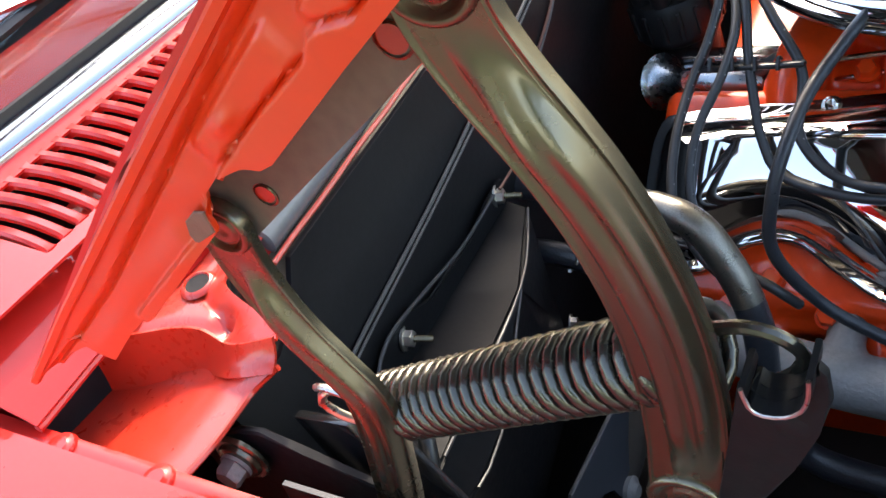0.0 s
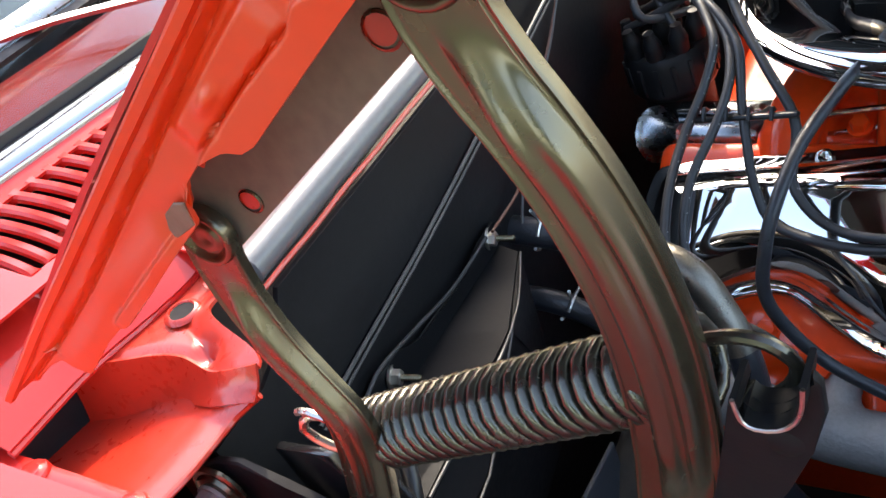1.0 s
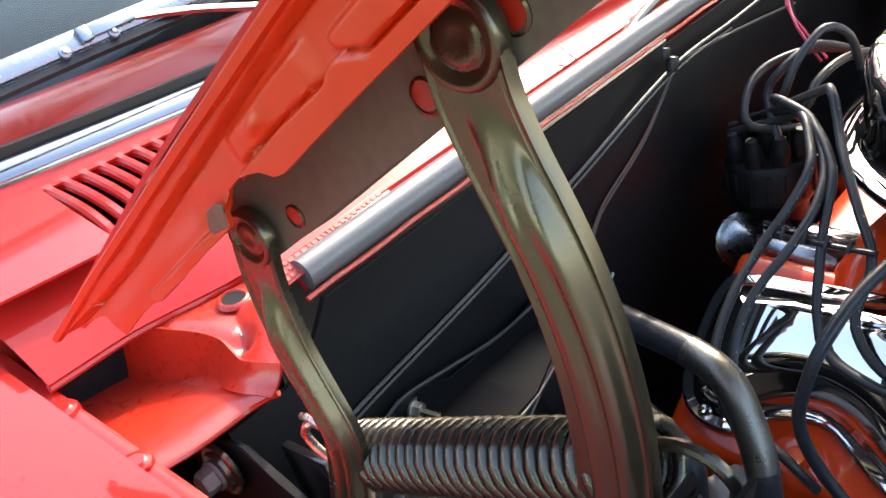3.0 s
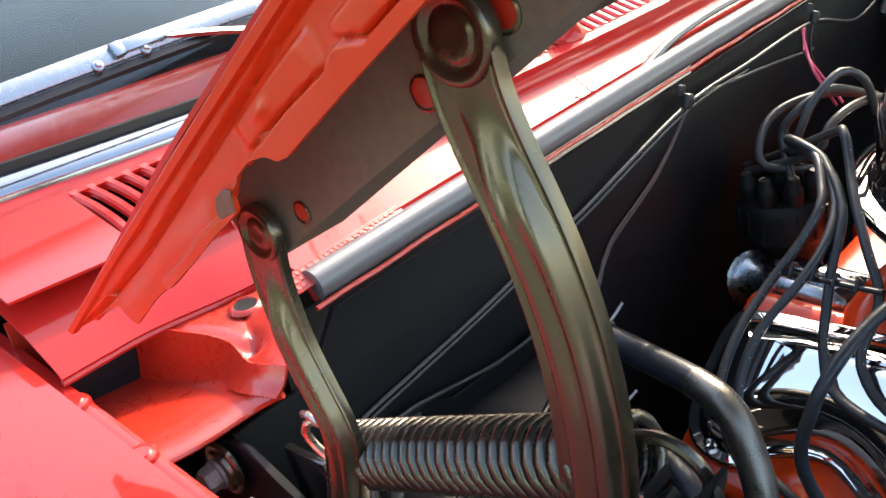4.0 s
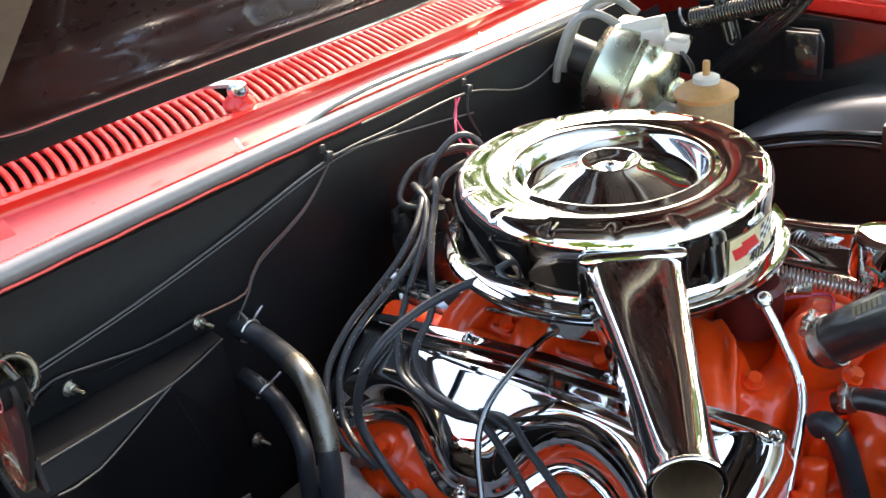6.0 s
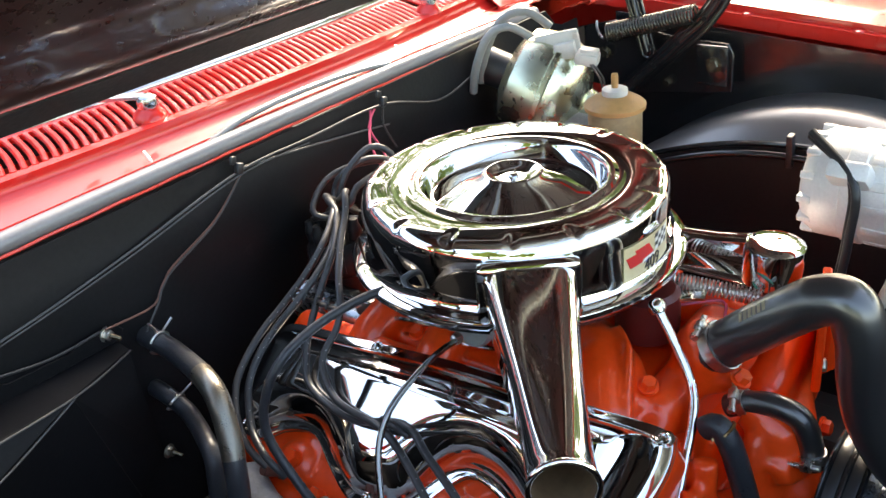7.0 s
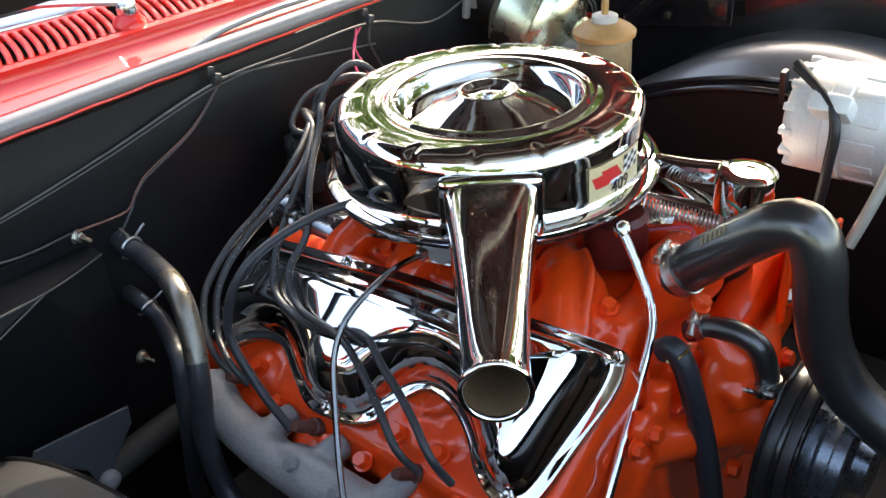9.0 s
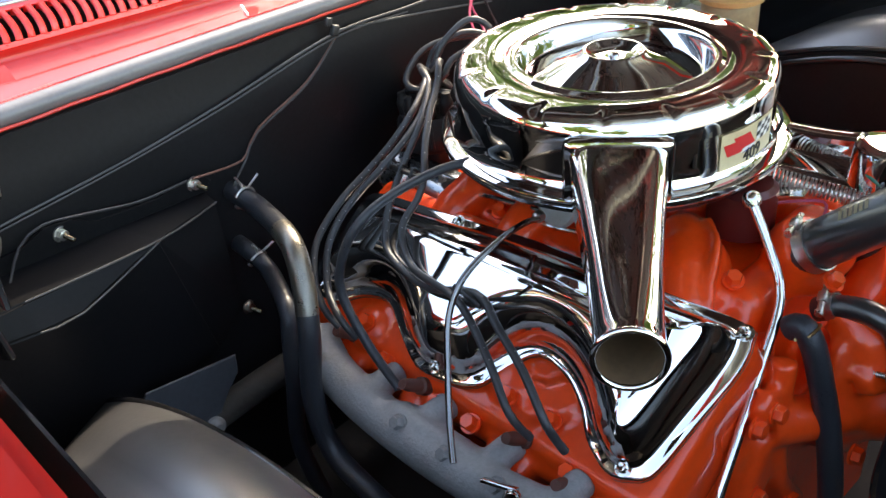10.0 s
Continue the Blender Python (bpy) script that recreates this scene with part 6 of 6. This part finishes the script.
# ---------- ignition ----------
dist = thing("distributor", (-0.045, 0.235, -0.20), "black distributor with towers and plug leads", "distributor")
bm = B()
dm = at((-0.046, 0.246, -0.216), (0, 0.10, 1))
add_lathe(bm, [(0, 0), (0.034, 0), (0.035, 0.045), (0.041, 0.050), (0.044, 0.056), (0.044, 0.088), (0.040, 0.094), (0, 0.095)], dm, 36)
cap = part("cap", bm, CAP_BLACK, dist, "black ribbed cap")
for k in range(16):
    a = radians(22.5 * k)
    bm = B()
    add_box(bm, dm @ Vector((0.0445 * math.cos(a), 0.0445 * math.sin(a), 0.072)), (0.003, 0.005, 0.030), dm.to_3x3().to_4x4() @ Matrix.Rotation(a, 4, "Z"), 0.001)
    part("cap_rib", bm, CAP_BLACK, cap)
for k in range(9):
    a = radians(45 * k)
    rr = 0.031 if k < 8 else 0.0
    bm = B()
    c = dm @ Vector((rr * math.cos(a), rr * math.sin(a), 0.093))
    add_lathe(bm, [(0, 0), (0.0092, 0), (0.0098, 0.004), (0.0092, 0.012), (0.0098, 0.014), (0.0085, 0.019), (0.0062, 0.024), (0.0052, 0.030), (0, 0.031)], at(c, dm.to_3x3() @ Vector((0.12 * math.cos(a), 0.12 * math.sin(a), 1))), 16)
    part("tower_boot", bm, CAP_BLACK, cap, "rubber tower boot")
advance = thing("vacuum_advance", (-0.108, 0.240, -0.190), "satin steel canister flaring to a disc on a bright bracket", "vacuum canister")
bm = B()
ca, cd = Vector((-0.108, 0.258, -0.190)), Vector((-0.42, -0.85, 0.30)).normalized()
add_lathe(bm, [(0, 0.000), (0.0265, 0), (0.0280, 0.0012), (0.0280, 0.0030), (0.0255, 0.0044), (0.0215, 0.0085), (0.0165, 0.0160), (0.0125, 0.0240), (0.0105, 0.0320), (0.0100, 0.0400), (0, 0.0410)], at(ca, cd), 44)
part("canister", bm, FLARE, advance, "flared satin steel canister")
bm = B()
add_box(bm, (-0.1080, 0.186, -0.1790), (0.0020, 0.094, 0.028), pose(0, 0, 0, 0, 12, 0), 0.0006)
add_box(bm, (-0.0990, 0.186, -0.1655), (0.0200, 0.094, 0.0020), None, 0.0006)
part("bracket", bm, TRIM, advance, "bright folded sheet bracket")
bm = B()
add_tube(bm, [(-0.1065, 0.233, -0.1640), (-0.1065, 0.139, -0.1640)], 0.0013, 7, 0.02)
part("bracket_edge", bm, CHROME_DULL, advance, "bright cut edge of the bracket")
bm = B()
add_lathe(bm, [(0, 0), (0.0105, 0), (0.0115, 0.004), (0.0115, 0.062), (0.0095, 0.068), (0, 0.069)], at((-0.1160, 0.226, -0.1835), (0.03, -1, -0.05)), 22)
part("solenoid", bm, FLARE, advance, "small satin cylinder under the bracket")
for k in (0.172, 0.152):
    bm = B()
    add_box(bm, (-0.1120, k, -0.1780), (0.0016, 0.014, 0.024), pose(0, 0, 0, 0, 12, 0), 0.0006)
    part("clip", bm, ZINC, advance, "bright clip on the bracket")


LEADS = [
    ([(-0.074, 0.226, -0.058), (-0.098, 0.202, -0.052), (-0.126, 0.185, -0.061), (-0.153, 0.174, -0.071), (-0.178, 0.180, -0.096), (-0.207, 0.192, -0.123), (-0.243, 0.197, -0.144), (-0.277, 0.196, -0.167), (-0.300, 0.188, -0.184), (-0.322, 0.166, -0.208), (-0.334, 0.138, -0.226), (-0.330, 0.120, -0.245)], WIRE),
    ([(-0.075, 0.232, -0.052), (-0.098, 0.196, -0.052), (-0.127, 0.174, -0.064), (-0.151, 0.162, -0.074), (-0.184, 0.157, -0.090), (-0.214, 0.164, -0.112), (-0.240, 0.178, -0.138), (-0.266, 0.182, -0.160), (-0.292, 0.176, -0.186), (-0.318, 0.148, -0.214), (-0.336, 0.108, -0.222), (-0.330, 0.090, -0.246)], WIRE),
    ([(-0.067, 0.243, -0.054), (-0.086, 0.214, -0.050), (-0.107, 0.188, -0.055), (-0.131, 0.168, -0.062), (-0.156, 0.153, -0.074), (-0.187, 0.147, -0.102), (-0.218, 0.138, -0.130), (-0.238, 0.130, -0.154), (-0.258, 0.108, -0.178), (-0.275, 0.033, -0.180), (-0.280, -0.050, -0.150), (-0.296, -0.092, -0.160), (-0.314, -0.140, -0.178), (-0.330, -0.180, -0.206), (-0.318, -0.192, -0.240)], WIRE),
    ([(-0.078, 0.198, -0.036), (-0.094, 0.181, -0.025), (-0.106, 0.171, -0.038), (-0.123, 0.161, -0.051), (-0.143, 0.149, -0.062), (-0.176, 0.125, -0.085), (-0.200, 0.104, -0.108), (-0.214, 0.101, -0.126), (-0.244, 0.098, -0.150), (-0.266, 0.060, -0.172), (-0.288, -0.025, -0.160), (-0.300, -0.062, -0.170), (-0.316, -0.100, -0.190), (-0.330, -0.135, -0.220), (-0.318, -0.150, -0.250)], WIRE),
    ([(-0.046, 0.243, -0.062), (-0.030, 0.236, -0.030), (0.003, 0.2245, -0.0095), (0.022, 0.208, -0.022), (0.026, 0.196, -0.056)], WIRE),
    ([(-0.074, 0.262, -0.082), (-0.050, 0.276, -0.060), (-0.016, 0.272, -0.046), (0.030, 0.245, -0.043), (0.080, 0.215, -0.060)], WIRE),
    ([(-0.056, 0.220, -0.068), (-0.040, 0.215, -0.047), (0.009, 0.208, -0.041), (0.068, 0.195, -0.056), (0.14, 0.16, -0.10)], WIRE),
    ([(-0.036, 0.262, -0.066), (-0.028, 0.250, -0.040), (0.010, 0.235, -0.030), (0.060, 0.215, -0.052)], WIRE),
]
rnd = random.Random(8)
for k, (pts, m) in enumerate(LEADS):
    a = radians((200, 165, 135, 240, 0, 110, 290, 45)[k])
    pts = [tuple(dm @ Vector(((0.0 if k == 4 else 0.033) * math.cos(a), (0.0 if k == 4 else 0.033) * math.sin(a), 0.118)))] + pts
    w = thing("spark_plug_lead", pts[0], "black spark plug lead with pale printed marks", "cable", "spark plug leads")
    bm = B()
    add_tube(bm, pts, 0.0042, 10, 0.008)
    part("sleeve", bm, m, w)
    fr = frames_along(glide(pts, 0.004))
    if len(pts) > 8:
        bm = B()
        for i in range(20, len(fr) - 20, 3):
            if rnd.random() < 0.45:
                p0, sd, ov = fr[i]
                d = (-sd * 0.5 + ov * 0.6 + Vector((-0.5, -0.45, 0.4))).normalized()
                t = (fr[i + 1][0] - p0).normalized()
                d = (d - t * d.dot(t)).normalized()
                add_box(bm, p0 + d * 0.0041, (rnd.uniform(0.0008, 0.0016), 0.0010, 0.0004), basis((0, 0, 0), t, t.cross(d)))
        pm = part("printed_mark", bm, WHITE_BAR, w)
        tagged(pm, "pale unreadable print", kind="stuff")
bm = B()
sp = Vector((-0.199, 0.146, -0.111))
add_box(bm, sp, (0.008, 0.096, 0.005), pose(0, 0, 0, -8, 20, -9), 0.002)
for k in range(4):
    add_tube(bm, [sp + Vector((0.005, -0.026 + 0.018 * k, 0.004)), sp + Vector((-0.002, -0.026 + 0.018 * k, 0.010)), sp + Vector((-0.008, -0.026 + 0.018 * k, 0.002))], 0.0018, 6, 0.004)
single("lead_separator", bm, RUBBER, "black plastic separator holding the plug leads", "separator")
bm = B()
sp = Vector((-0.285, -0.045, -0.152))
add_box(bm, sp, (0.012, 0.04, 0.006), pose(0, 0, 0, 10, 30, 0), 0.002)
single("lead_separator", bm, RUBBER, "black plastic clip joining two plug leads", "separator")

# ---------- dipsticks and tubes ----------
dip = thing("oil_dipstick", (-0.161, -0.027, -0.128), "bent steel oil dipstick with a small eye", "dipstick")
bm = B()
add_tube(bm, [(-0.161, -0.027, -0.128), (-0.200, -0.040, -0.112), (-0.248, -0.048, -0.108), (-0.290, -0.044, -0.128), (-0.315, -0.046, -0.160), (-0.338, -0.064, -0.200), (-0.360, -0.085, -0.236), (-0.382, -0.110, -0.262)], 0.0034, 10, 0.01)
part("tube", bm, DARK_STEEL, dip)
bm = B()
add_lathe(bm, [(0, -0.004), (0.006, -0.004), (0.007, 0), (0.006, 0.004), (0, 0.004)], at((-0.158, -0.026, -0.127), (0.3, 1, 0.3)), 16)
part("eye", bm, ZINC, dip)
tub = thing("transmission_dipstick", (-0.036, -0.201, -0.102), "long bright chrome dipstick tube", "dipstick")
bm = B()
add_tube(bm, [(-0.036, -0.201, -0.104), (-0.049, -0.229, -0.134), (-0.066, -0.255, -0.164), (-0.088, -0.266, -0.186), (-0.118, -0.273, -0.212), (-0.210, -0.294, -0.293), (-0.26, -0.30, -0.37)], 0.0052, 12, 0.01)
part("tube", bm, CHROME, tub)
bm = B()
add_lathe(bm, [(0, -0.006), (0.0085, -0.006), (0.010, 0.0), (0.0085, 0.006), (0.005, 0.009), (0, 0.010)], at((-0.035, -0.199, -0.101), (0.2, 0.5, 0.8)), 18)
part("cap", bm, CHROME_DULL, tub)

# ---------- coolant hoses ----------
RH = [(-0.0165, -0.236, -0.163), (-0.017, -0.256, -0.145), (-0.018, -0.290, -0.112), (-0.019, -0.330, -0.075), (-0.020, -0.360, -0.052), (-0.020, -0.384, -0.051), (-0.020, -0.398, -0.082), (-0.020, -0.405, -0.130), (-0.020, -0.419, -0.174), (-0.020, -0.450, -0.214), (-0.020, -0.505, -0.244), (-0.02, -0.60, -0.27), (-0.02, -0.71, -0.27)]
h = hose("radiator_hose", RH, 0.0248, "thick black moulded radiator hose", RUBBER_HOSE, 28, "coolant hoses")
band_clamp((-0.0172, -0.262, -0.139), (0, -0.75, 0.66), 0.0251, h, 0.013, (-0.2, 0.6, 0.8))
bm = B()
for k in range(6):
    t = (Vector((0, -0.72, 0.69))).normalized()
    up = Vector((-0.50, 0.45, 0.55)).normalized()
    up = (up - t * up.dot(t)).normalized()
    side = t.cross(up)
    c = Vector((-0.0185, -0.301, -0.102)) + t * (0.006 * k) + up * 0.0249
    add_box(bm, c, (0.0035, 0.010, 0.0006), basis((0, 0, 0), t, side))
part("moulded_mark", bm, mat("faded_tan_print", (0.34, 0.30, 0.19), 0.5), h, "faded unreadable print")
BH = [(-0.030, -0.280, -0.200), (-0.030, -0.300, -0.188), (-0.030, -0.330, -0.181), (-0.030, -0.354, -0.188), (-0.030, -0.366, -0.212), (-0.030, -0.370, -0.240)]
h = hose("bypass_hose", BH, 0.0125, "short black bent bypass hose", RUBBER_HOSE, 20, "coolant hoses")
band_clamp((-0.030, -0.296, -0.190), (0, -0.85, 0.5), 0.0127, h, 0.010, (-0.5, 0.3, 0.8))
band_clamp((-0.030, -0.369, -0.228), (0, -0.2, -1), 0.0127, h, 0.010, (-1, 0.0, 0.1))
HH = [(-0.088, -0.280, -0.190), (-0.088, -0.292, -0.182), (-0.090, -0.306, -0.196), (-0.090, -0.318, -0.228), (-0.090, -0.335, -0.285), (-0.090, -0.349, -0.360), (-0.09, -0.36, -0.46)]
h = hose("lower_heater_hose", HH, 0.0125, "black heater hose dropping from the manifold", RUBBER_BLUE, 20, "coolant hoses")
ring_clamp((-0.0885, -0.299, -0.186), (0, -0.8, -0.6), 0.0136, BRASS, "wire_clamp", False, h)
bm = B()
for k in range(6):
    add_box(bm, (-0.1003, -0.3345 - 0.0012 * k, -0.300 - 0.0055 * k), (0.0005, 0.005, 0.0028), pose(0, 0, 0, 10, 0, -30))
part("printed_mark", bm, WHITE_BAR, h, "pale unreadable print")
bh = hose("breather_hose", [(-0.110, 0.050, -0.090), (-0.160, 0.057, -0.085), (-0.208, 0.068, -0.082), (-0.256, 0.086, -0.094), (-0.296, 0.096, -0.112), (-0.320, 0.104, -0.144), (-0.331, 0.104, -0.190), (-0.330, 0.070, -0.245), (-0.334, 0.020, -0.275)], 0.0052, "bluish black rubber hose crossing the valve cover", RUBBER_BLUE, 14)
ring_clamp((-0.128, 0.0525, -0.0885), (-1, 0.14, 0.08), 0.0058, ZINC, "wire_clamp", False, bh)
vh = hose("vacuum_hose", [(-0.10, 0.197, -0.207), (-0.11, 0.165, -0.180), (-0.10, 0.128, -0.162), (-0.06, 0.09, -0.150)], 0.009, "short black vacuum hose beside the manifold", RUBBER, 14)

# ---------- pulleys, alternator, filler ----------
pul = thing("water_pump_pulley", (0, -0.40, -0.311), "black multi-groove water pump pulley with belts", "pulley")
hub = at((0.0, -0.385, -0.311), (0, -1, 0))
bm = B()
add_lathe(bm, [(0.0, -0.008), (0.050, -0.008), (0.088, -0.001), (0.094, 0.0), (0.095, 0.002), (0.094, 0.004), (0.083, 0.011), (0.093, 0.018), (0.0935, 0.020), (0.093, 0.022), (0.082, 0.029), (0.092, 0.036), (0.0925, 0.038), (0.090, 0.040), (0.072, 0.038), (0.030, 0.034), (0.0, 0.034)], hub, 96)
part("sheave", bm, BLACK_GLOSS, pul)
for z in (0.011, 0.029):
    bm = B()
    add_lathe(bm, [(0.084, z - 0.004), (0.0915, z - 0.0055), (0.0920, z - 0.004), (0.0920, z + 0.004), (0.0915, z + 0.0055), (0.084, z + 0.004)], hub, 96)
    part("belt", bm, RUBBER, pul, "rubber drive belt")
bm = B()
add_lathe(bm, [(0.068, 0.036), (0.068, 0.046), (0.063, 0.049), (0.062, 0.060), (0.068, 0.063), (0.068, 0.074), (0.060, 0.078), (0.034, 0.076), (0.030, 0.090), (0.0, 0.091)], hub, 72)
part("front_pulley", bm, mat("dark_steel_pulley", (0.16, 0.18, 0.21), 0.28, 0.8, 0.1, (10, 120), 0.02), pul, "dark steel front pulley")
alt = thing("alternator", (0.33, -0.28, -0.19), "cast aluminium alternator with ribbed case", "alternator")
bm = B()
am = at((0.350, -0.225, -0.102), (0, -1, 0)) @ Matrix.Scale(1.06, 4)
add_lathe(bm, [(0, 0), (0.045, 0), (0.060, 0.008), (0.066, 0.020), (0.066, 0.050), (0.0685, 0.052), (0.0685, 0.072), (0.066, 0.074), (0.066, 0.110), (0.058, 0.125), (0.03, 0.130), (0, 0.130)], am, 48)
case = part("case", bm, ALU_PALE, alt, "dull aluminium case")
for k in range(14):
    a = radians(k * 360 / 14)
    bm = B()
    add_box(bm, am @ Vector((0.064 * math.cos(a), 0.064 * math.sin(a), 0.095)), (0.007, 0.012, 0.034), am.to_3x3().to_4x4() @ Matrix.Rotation(a, 4, "Z"), 0.0015)
    part("cooling_rib", bm, ALU_PALE, case)
    bm = B()
    add_box(bm, am @ Vector((0.057 * math.cos(a), 0.057 * math.sin(a), 0.012)), (0.020, 0.009, 0.016), am.to_3x3().to_4x4() @ Matrix.Rotation(a, 4, "Z"), 0.0015)
    part("rear_fin", bm, ALU_PALE, case)
bm = B()
add_box(bm, (0.285, -0.29, -0.062), (0.05, 0.05, 0.025), pose(0, 0, 0, 0, 40, 0), 0.006)
part("terminal_block", bm, ALU_PALE, case)
bm = B()
add_lathe(bm, [(0, 0.134), (0.058, 0.134), (0.060, 0.150), (0.034, 0.154), (0.036, 0.176), (0.0, 0.178)], am, 36)
part("fan", bm, BLACK_GLOSS, alt, "black fan and pulley")
bm = B()
add_tube(bm, [(0.30, -0.235, -0.02), (0.262, -0.300, -0.06), (0.250, -0.305, -0.130), (0.245, -0.300, -0.20)], 0.0055, 10, 0.01)
add_tube(bm, [(0.31, -0.23, -0.03), (0.272, -0.292, -0.06), (0.262, -0.298, -0.130), (0.258, -0.293, -0.20)], 0.004, 10, 0.01)
part("lead", bm, RUBBER, alt, "black leads over the case")
bm = B()
add_tube(bm, [(0.262, -0.39, -0.03), (0.215, -0.375, -0.12), (0.19, -0.36, -0.18)], 0.007, 10)
part("strap", bm, mat("pale_strap", (0.5, 0.47, 0.38), 0.45, 0.2), alt, "pale adjusting strap")
fil = thing("oil_filler", (0.107, -0.268, -0.20), "chrome oil filler cap on a black tube", "oil filler")
bm = B()
add_lathe(bm, [(0.029, -0.045), (0.032, -0.044), (0.0335, -0.006), (0.0325, 0.0), (0.027, 0.003), (0.012, 0.002), (0, 0.001)], at((0.107, -0.268, -0.076), (0, -0.05, 1)), 36)
part("cap", bm, CHROME, fil, "bright chrome cap")
bm = B()
add_lathe(bm, [(0.022, -0.24), (0.022, -0.04), (0.0, -0.04)], at((0.107, -0.268, -0.076), (0, -0.05, 1)), 24)
part("tube", bm, BLACK_GLOSS, fil, "black filler tube")
bm = B()
add_sweep(bm, [(0.096, -0.165, -0.088), (0.100, -0.205, -0.086), (0.104, -0.240, -0.082)], [(-0.012, -0.010), (0.012, -0.010), (0.012, 0.008), (0.006, 0.012), (-0.006, 0.012), (-0.012, 0.008)], (0, 0, 1), 0.01)
part("breather_pipe", bm, CHROME, fil, "chrome breather pipe")

# throttle return spring, paddle linkage and a small green wire
lk = thing("throttle_linkage", (0.05, -0.2, -0.12), "throttle linkage with a bright return spring", "linkage")
a, b = Vector((0.040, -0.172, -0.112)), Vector((0.070, -0.270, -0.124))
fr = basis(a, b - a, (0, 0, 1))
bm = B()
add_tube(bm, [fr @ Vector(((b - a).length * k / (24 * 8), 0.0085 * math.cos(k * 2 * math.pi / 8), 0.0085 * math.sin(k * 2 * math.pi / 8))) for k in range(24 * 8 + 1)], 0.0013, 5, 0.02)
part("return_spring", bm, ZINC, lk, "bright coil spring", 60)
bm = B()
add_sweep(bm, [(0.020, -0.182, -0.122), (0.028, -0.205, -0.118), (0.034, -0.222, -0.116)], [(-0.010, -0.0015), (0.010, -0.0015), (0.010, 0.0015), (-0.010, 0.0015)], (0, 0, 1), 0.01)
add_lathe(bm, [(0, 0), (0.013, 0), (0.013, 0.003), (0, 0.003)], at((0.018, -0.178, -0.123)), 20)
part("lever", bm, CHROME_DULL, lk, "thin lever plate")
bm = B()
add_tube(bm, [(0.075, -0.262, -0.118), (0.082, -0.250, -0.098), (0.074, -0.270, -0.100), (0.084, -0.285, -0.118), (0.09, -0.30, -0.15)], 0.0018, 6, 0.006)
part("green_wire", bm, WIRE_GREEN, lk, "green insulated wire")
bm = B()
add_tube(bm, [(0.0, -0.165, -0.14), (0.03, -0.20, -0.132), (0.05, -0.235, -0.128), (0.02, -0.25, -0.128)], 0.0016, 6, 0.008)
part("red_wire", bm, WIRE_PINK, lk, "thin red wire")

# loom on the far wheelhouse
lm = thing("wheelhouse_loom", (0.50, -0.1, -0.18), "taped wiring loom strapped along the wheelhouse", "wire")
LP = [(0.545, 0.16, -0.25), (0.545, 0.08, -0.212), (0.543, -0.01, -0.182), (0.542, -0.09, -0.168), (0.540, -0.16, -0.166), (0.52, -0.195, -0.175), (0.46, -0.215, -0.185), (0.385, -0.215, -0.16)]
bm = B()
add_tube(bm, LP, 0.0062, 10, 0.01)
part("loom", bm, BLACK_GLOSS, lm)
bm = B()
add_box(bm, (0.542, -0.130, -0.155), (0.016, 0.010, 0.055), pose(0, 0, 0, 0, -8, 0), 0.002)
part("strap", bm, RUBBER, lm, "black strap")

# ---------- cowl vent bars, one by one ----------
def bar_mesh():
    bm = B()
    pts = []
    for k in range(9):
        v = k / 8
        pts.append((0.027 * v + 0.0035 * (4 * v * (1 - v)), SLOT_LEN * v, 0.0))
    prof = [(-0.0036, -0.0045), (0.0034, -0.0060), (0.0038, -0.0010), (0.0022, 0.0010), (-0.0018, 0.0010), (-0.0038, -0.0008)]
    # the ends flare, which rounds the ends of the slots
    add_sweep(bm, pts, prof, (0, 0, 1), 0.005, True, lambda k: 1.0 + 0.62 * (max(0.0, abs(2 * k - 1) - 0.84) / 0.16) ** 2)
    return finish(bm, "vent_bar", RED)


VENT_BAR = bar_mesh()
for k in range(int((SLOT1 - SLOT0) / PITCH) + 1):
    x = SLOT0 + k * PITCH
    if abs(x + 0.185) < 0.012 or abs(x - 0.36) < 0.012:
        continue
    y = y_front(x) + 0.010
    ob = new("vent_bar", VENT_BAR)
    ob.parent = vent
    ob.matrix_parent_inverse = Matrix()
    fan = 0.23 * smoothstep(-0.38, -0.63, x)
    ob.matrix_basis = Matrix.Translation((x, y, z_cowl(x, y) - 0.001)) @ Matrix.Rotation(math.atan(0.10), 4, "X") @ Matrix.Rotation(fan, 4, "Z")
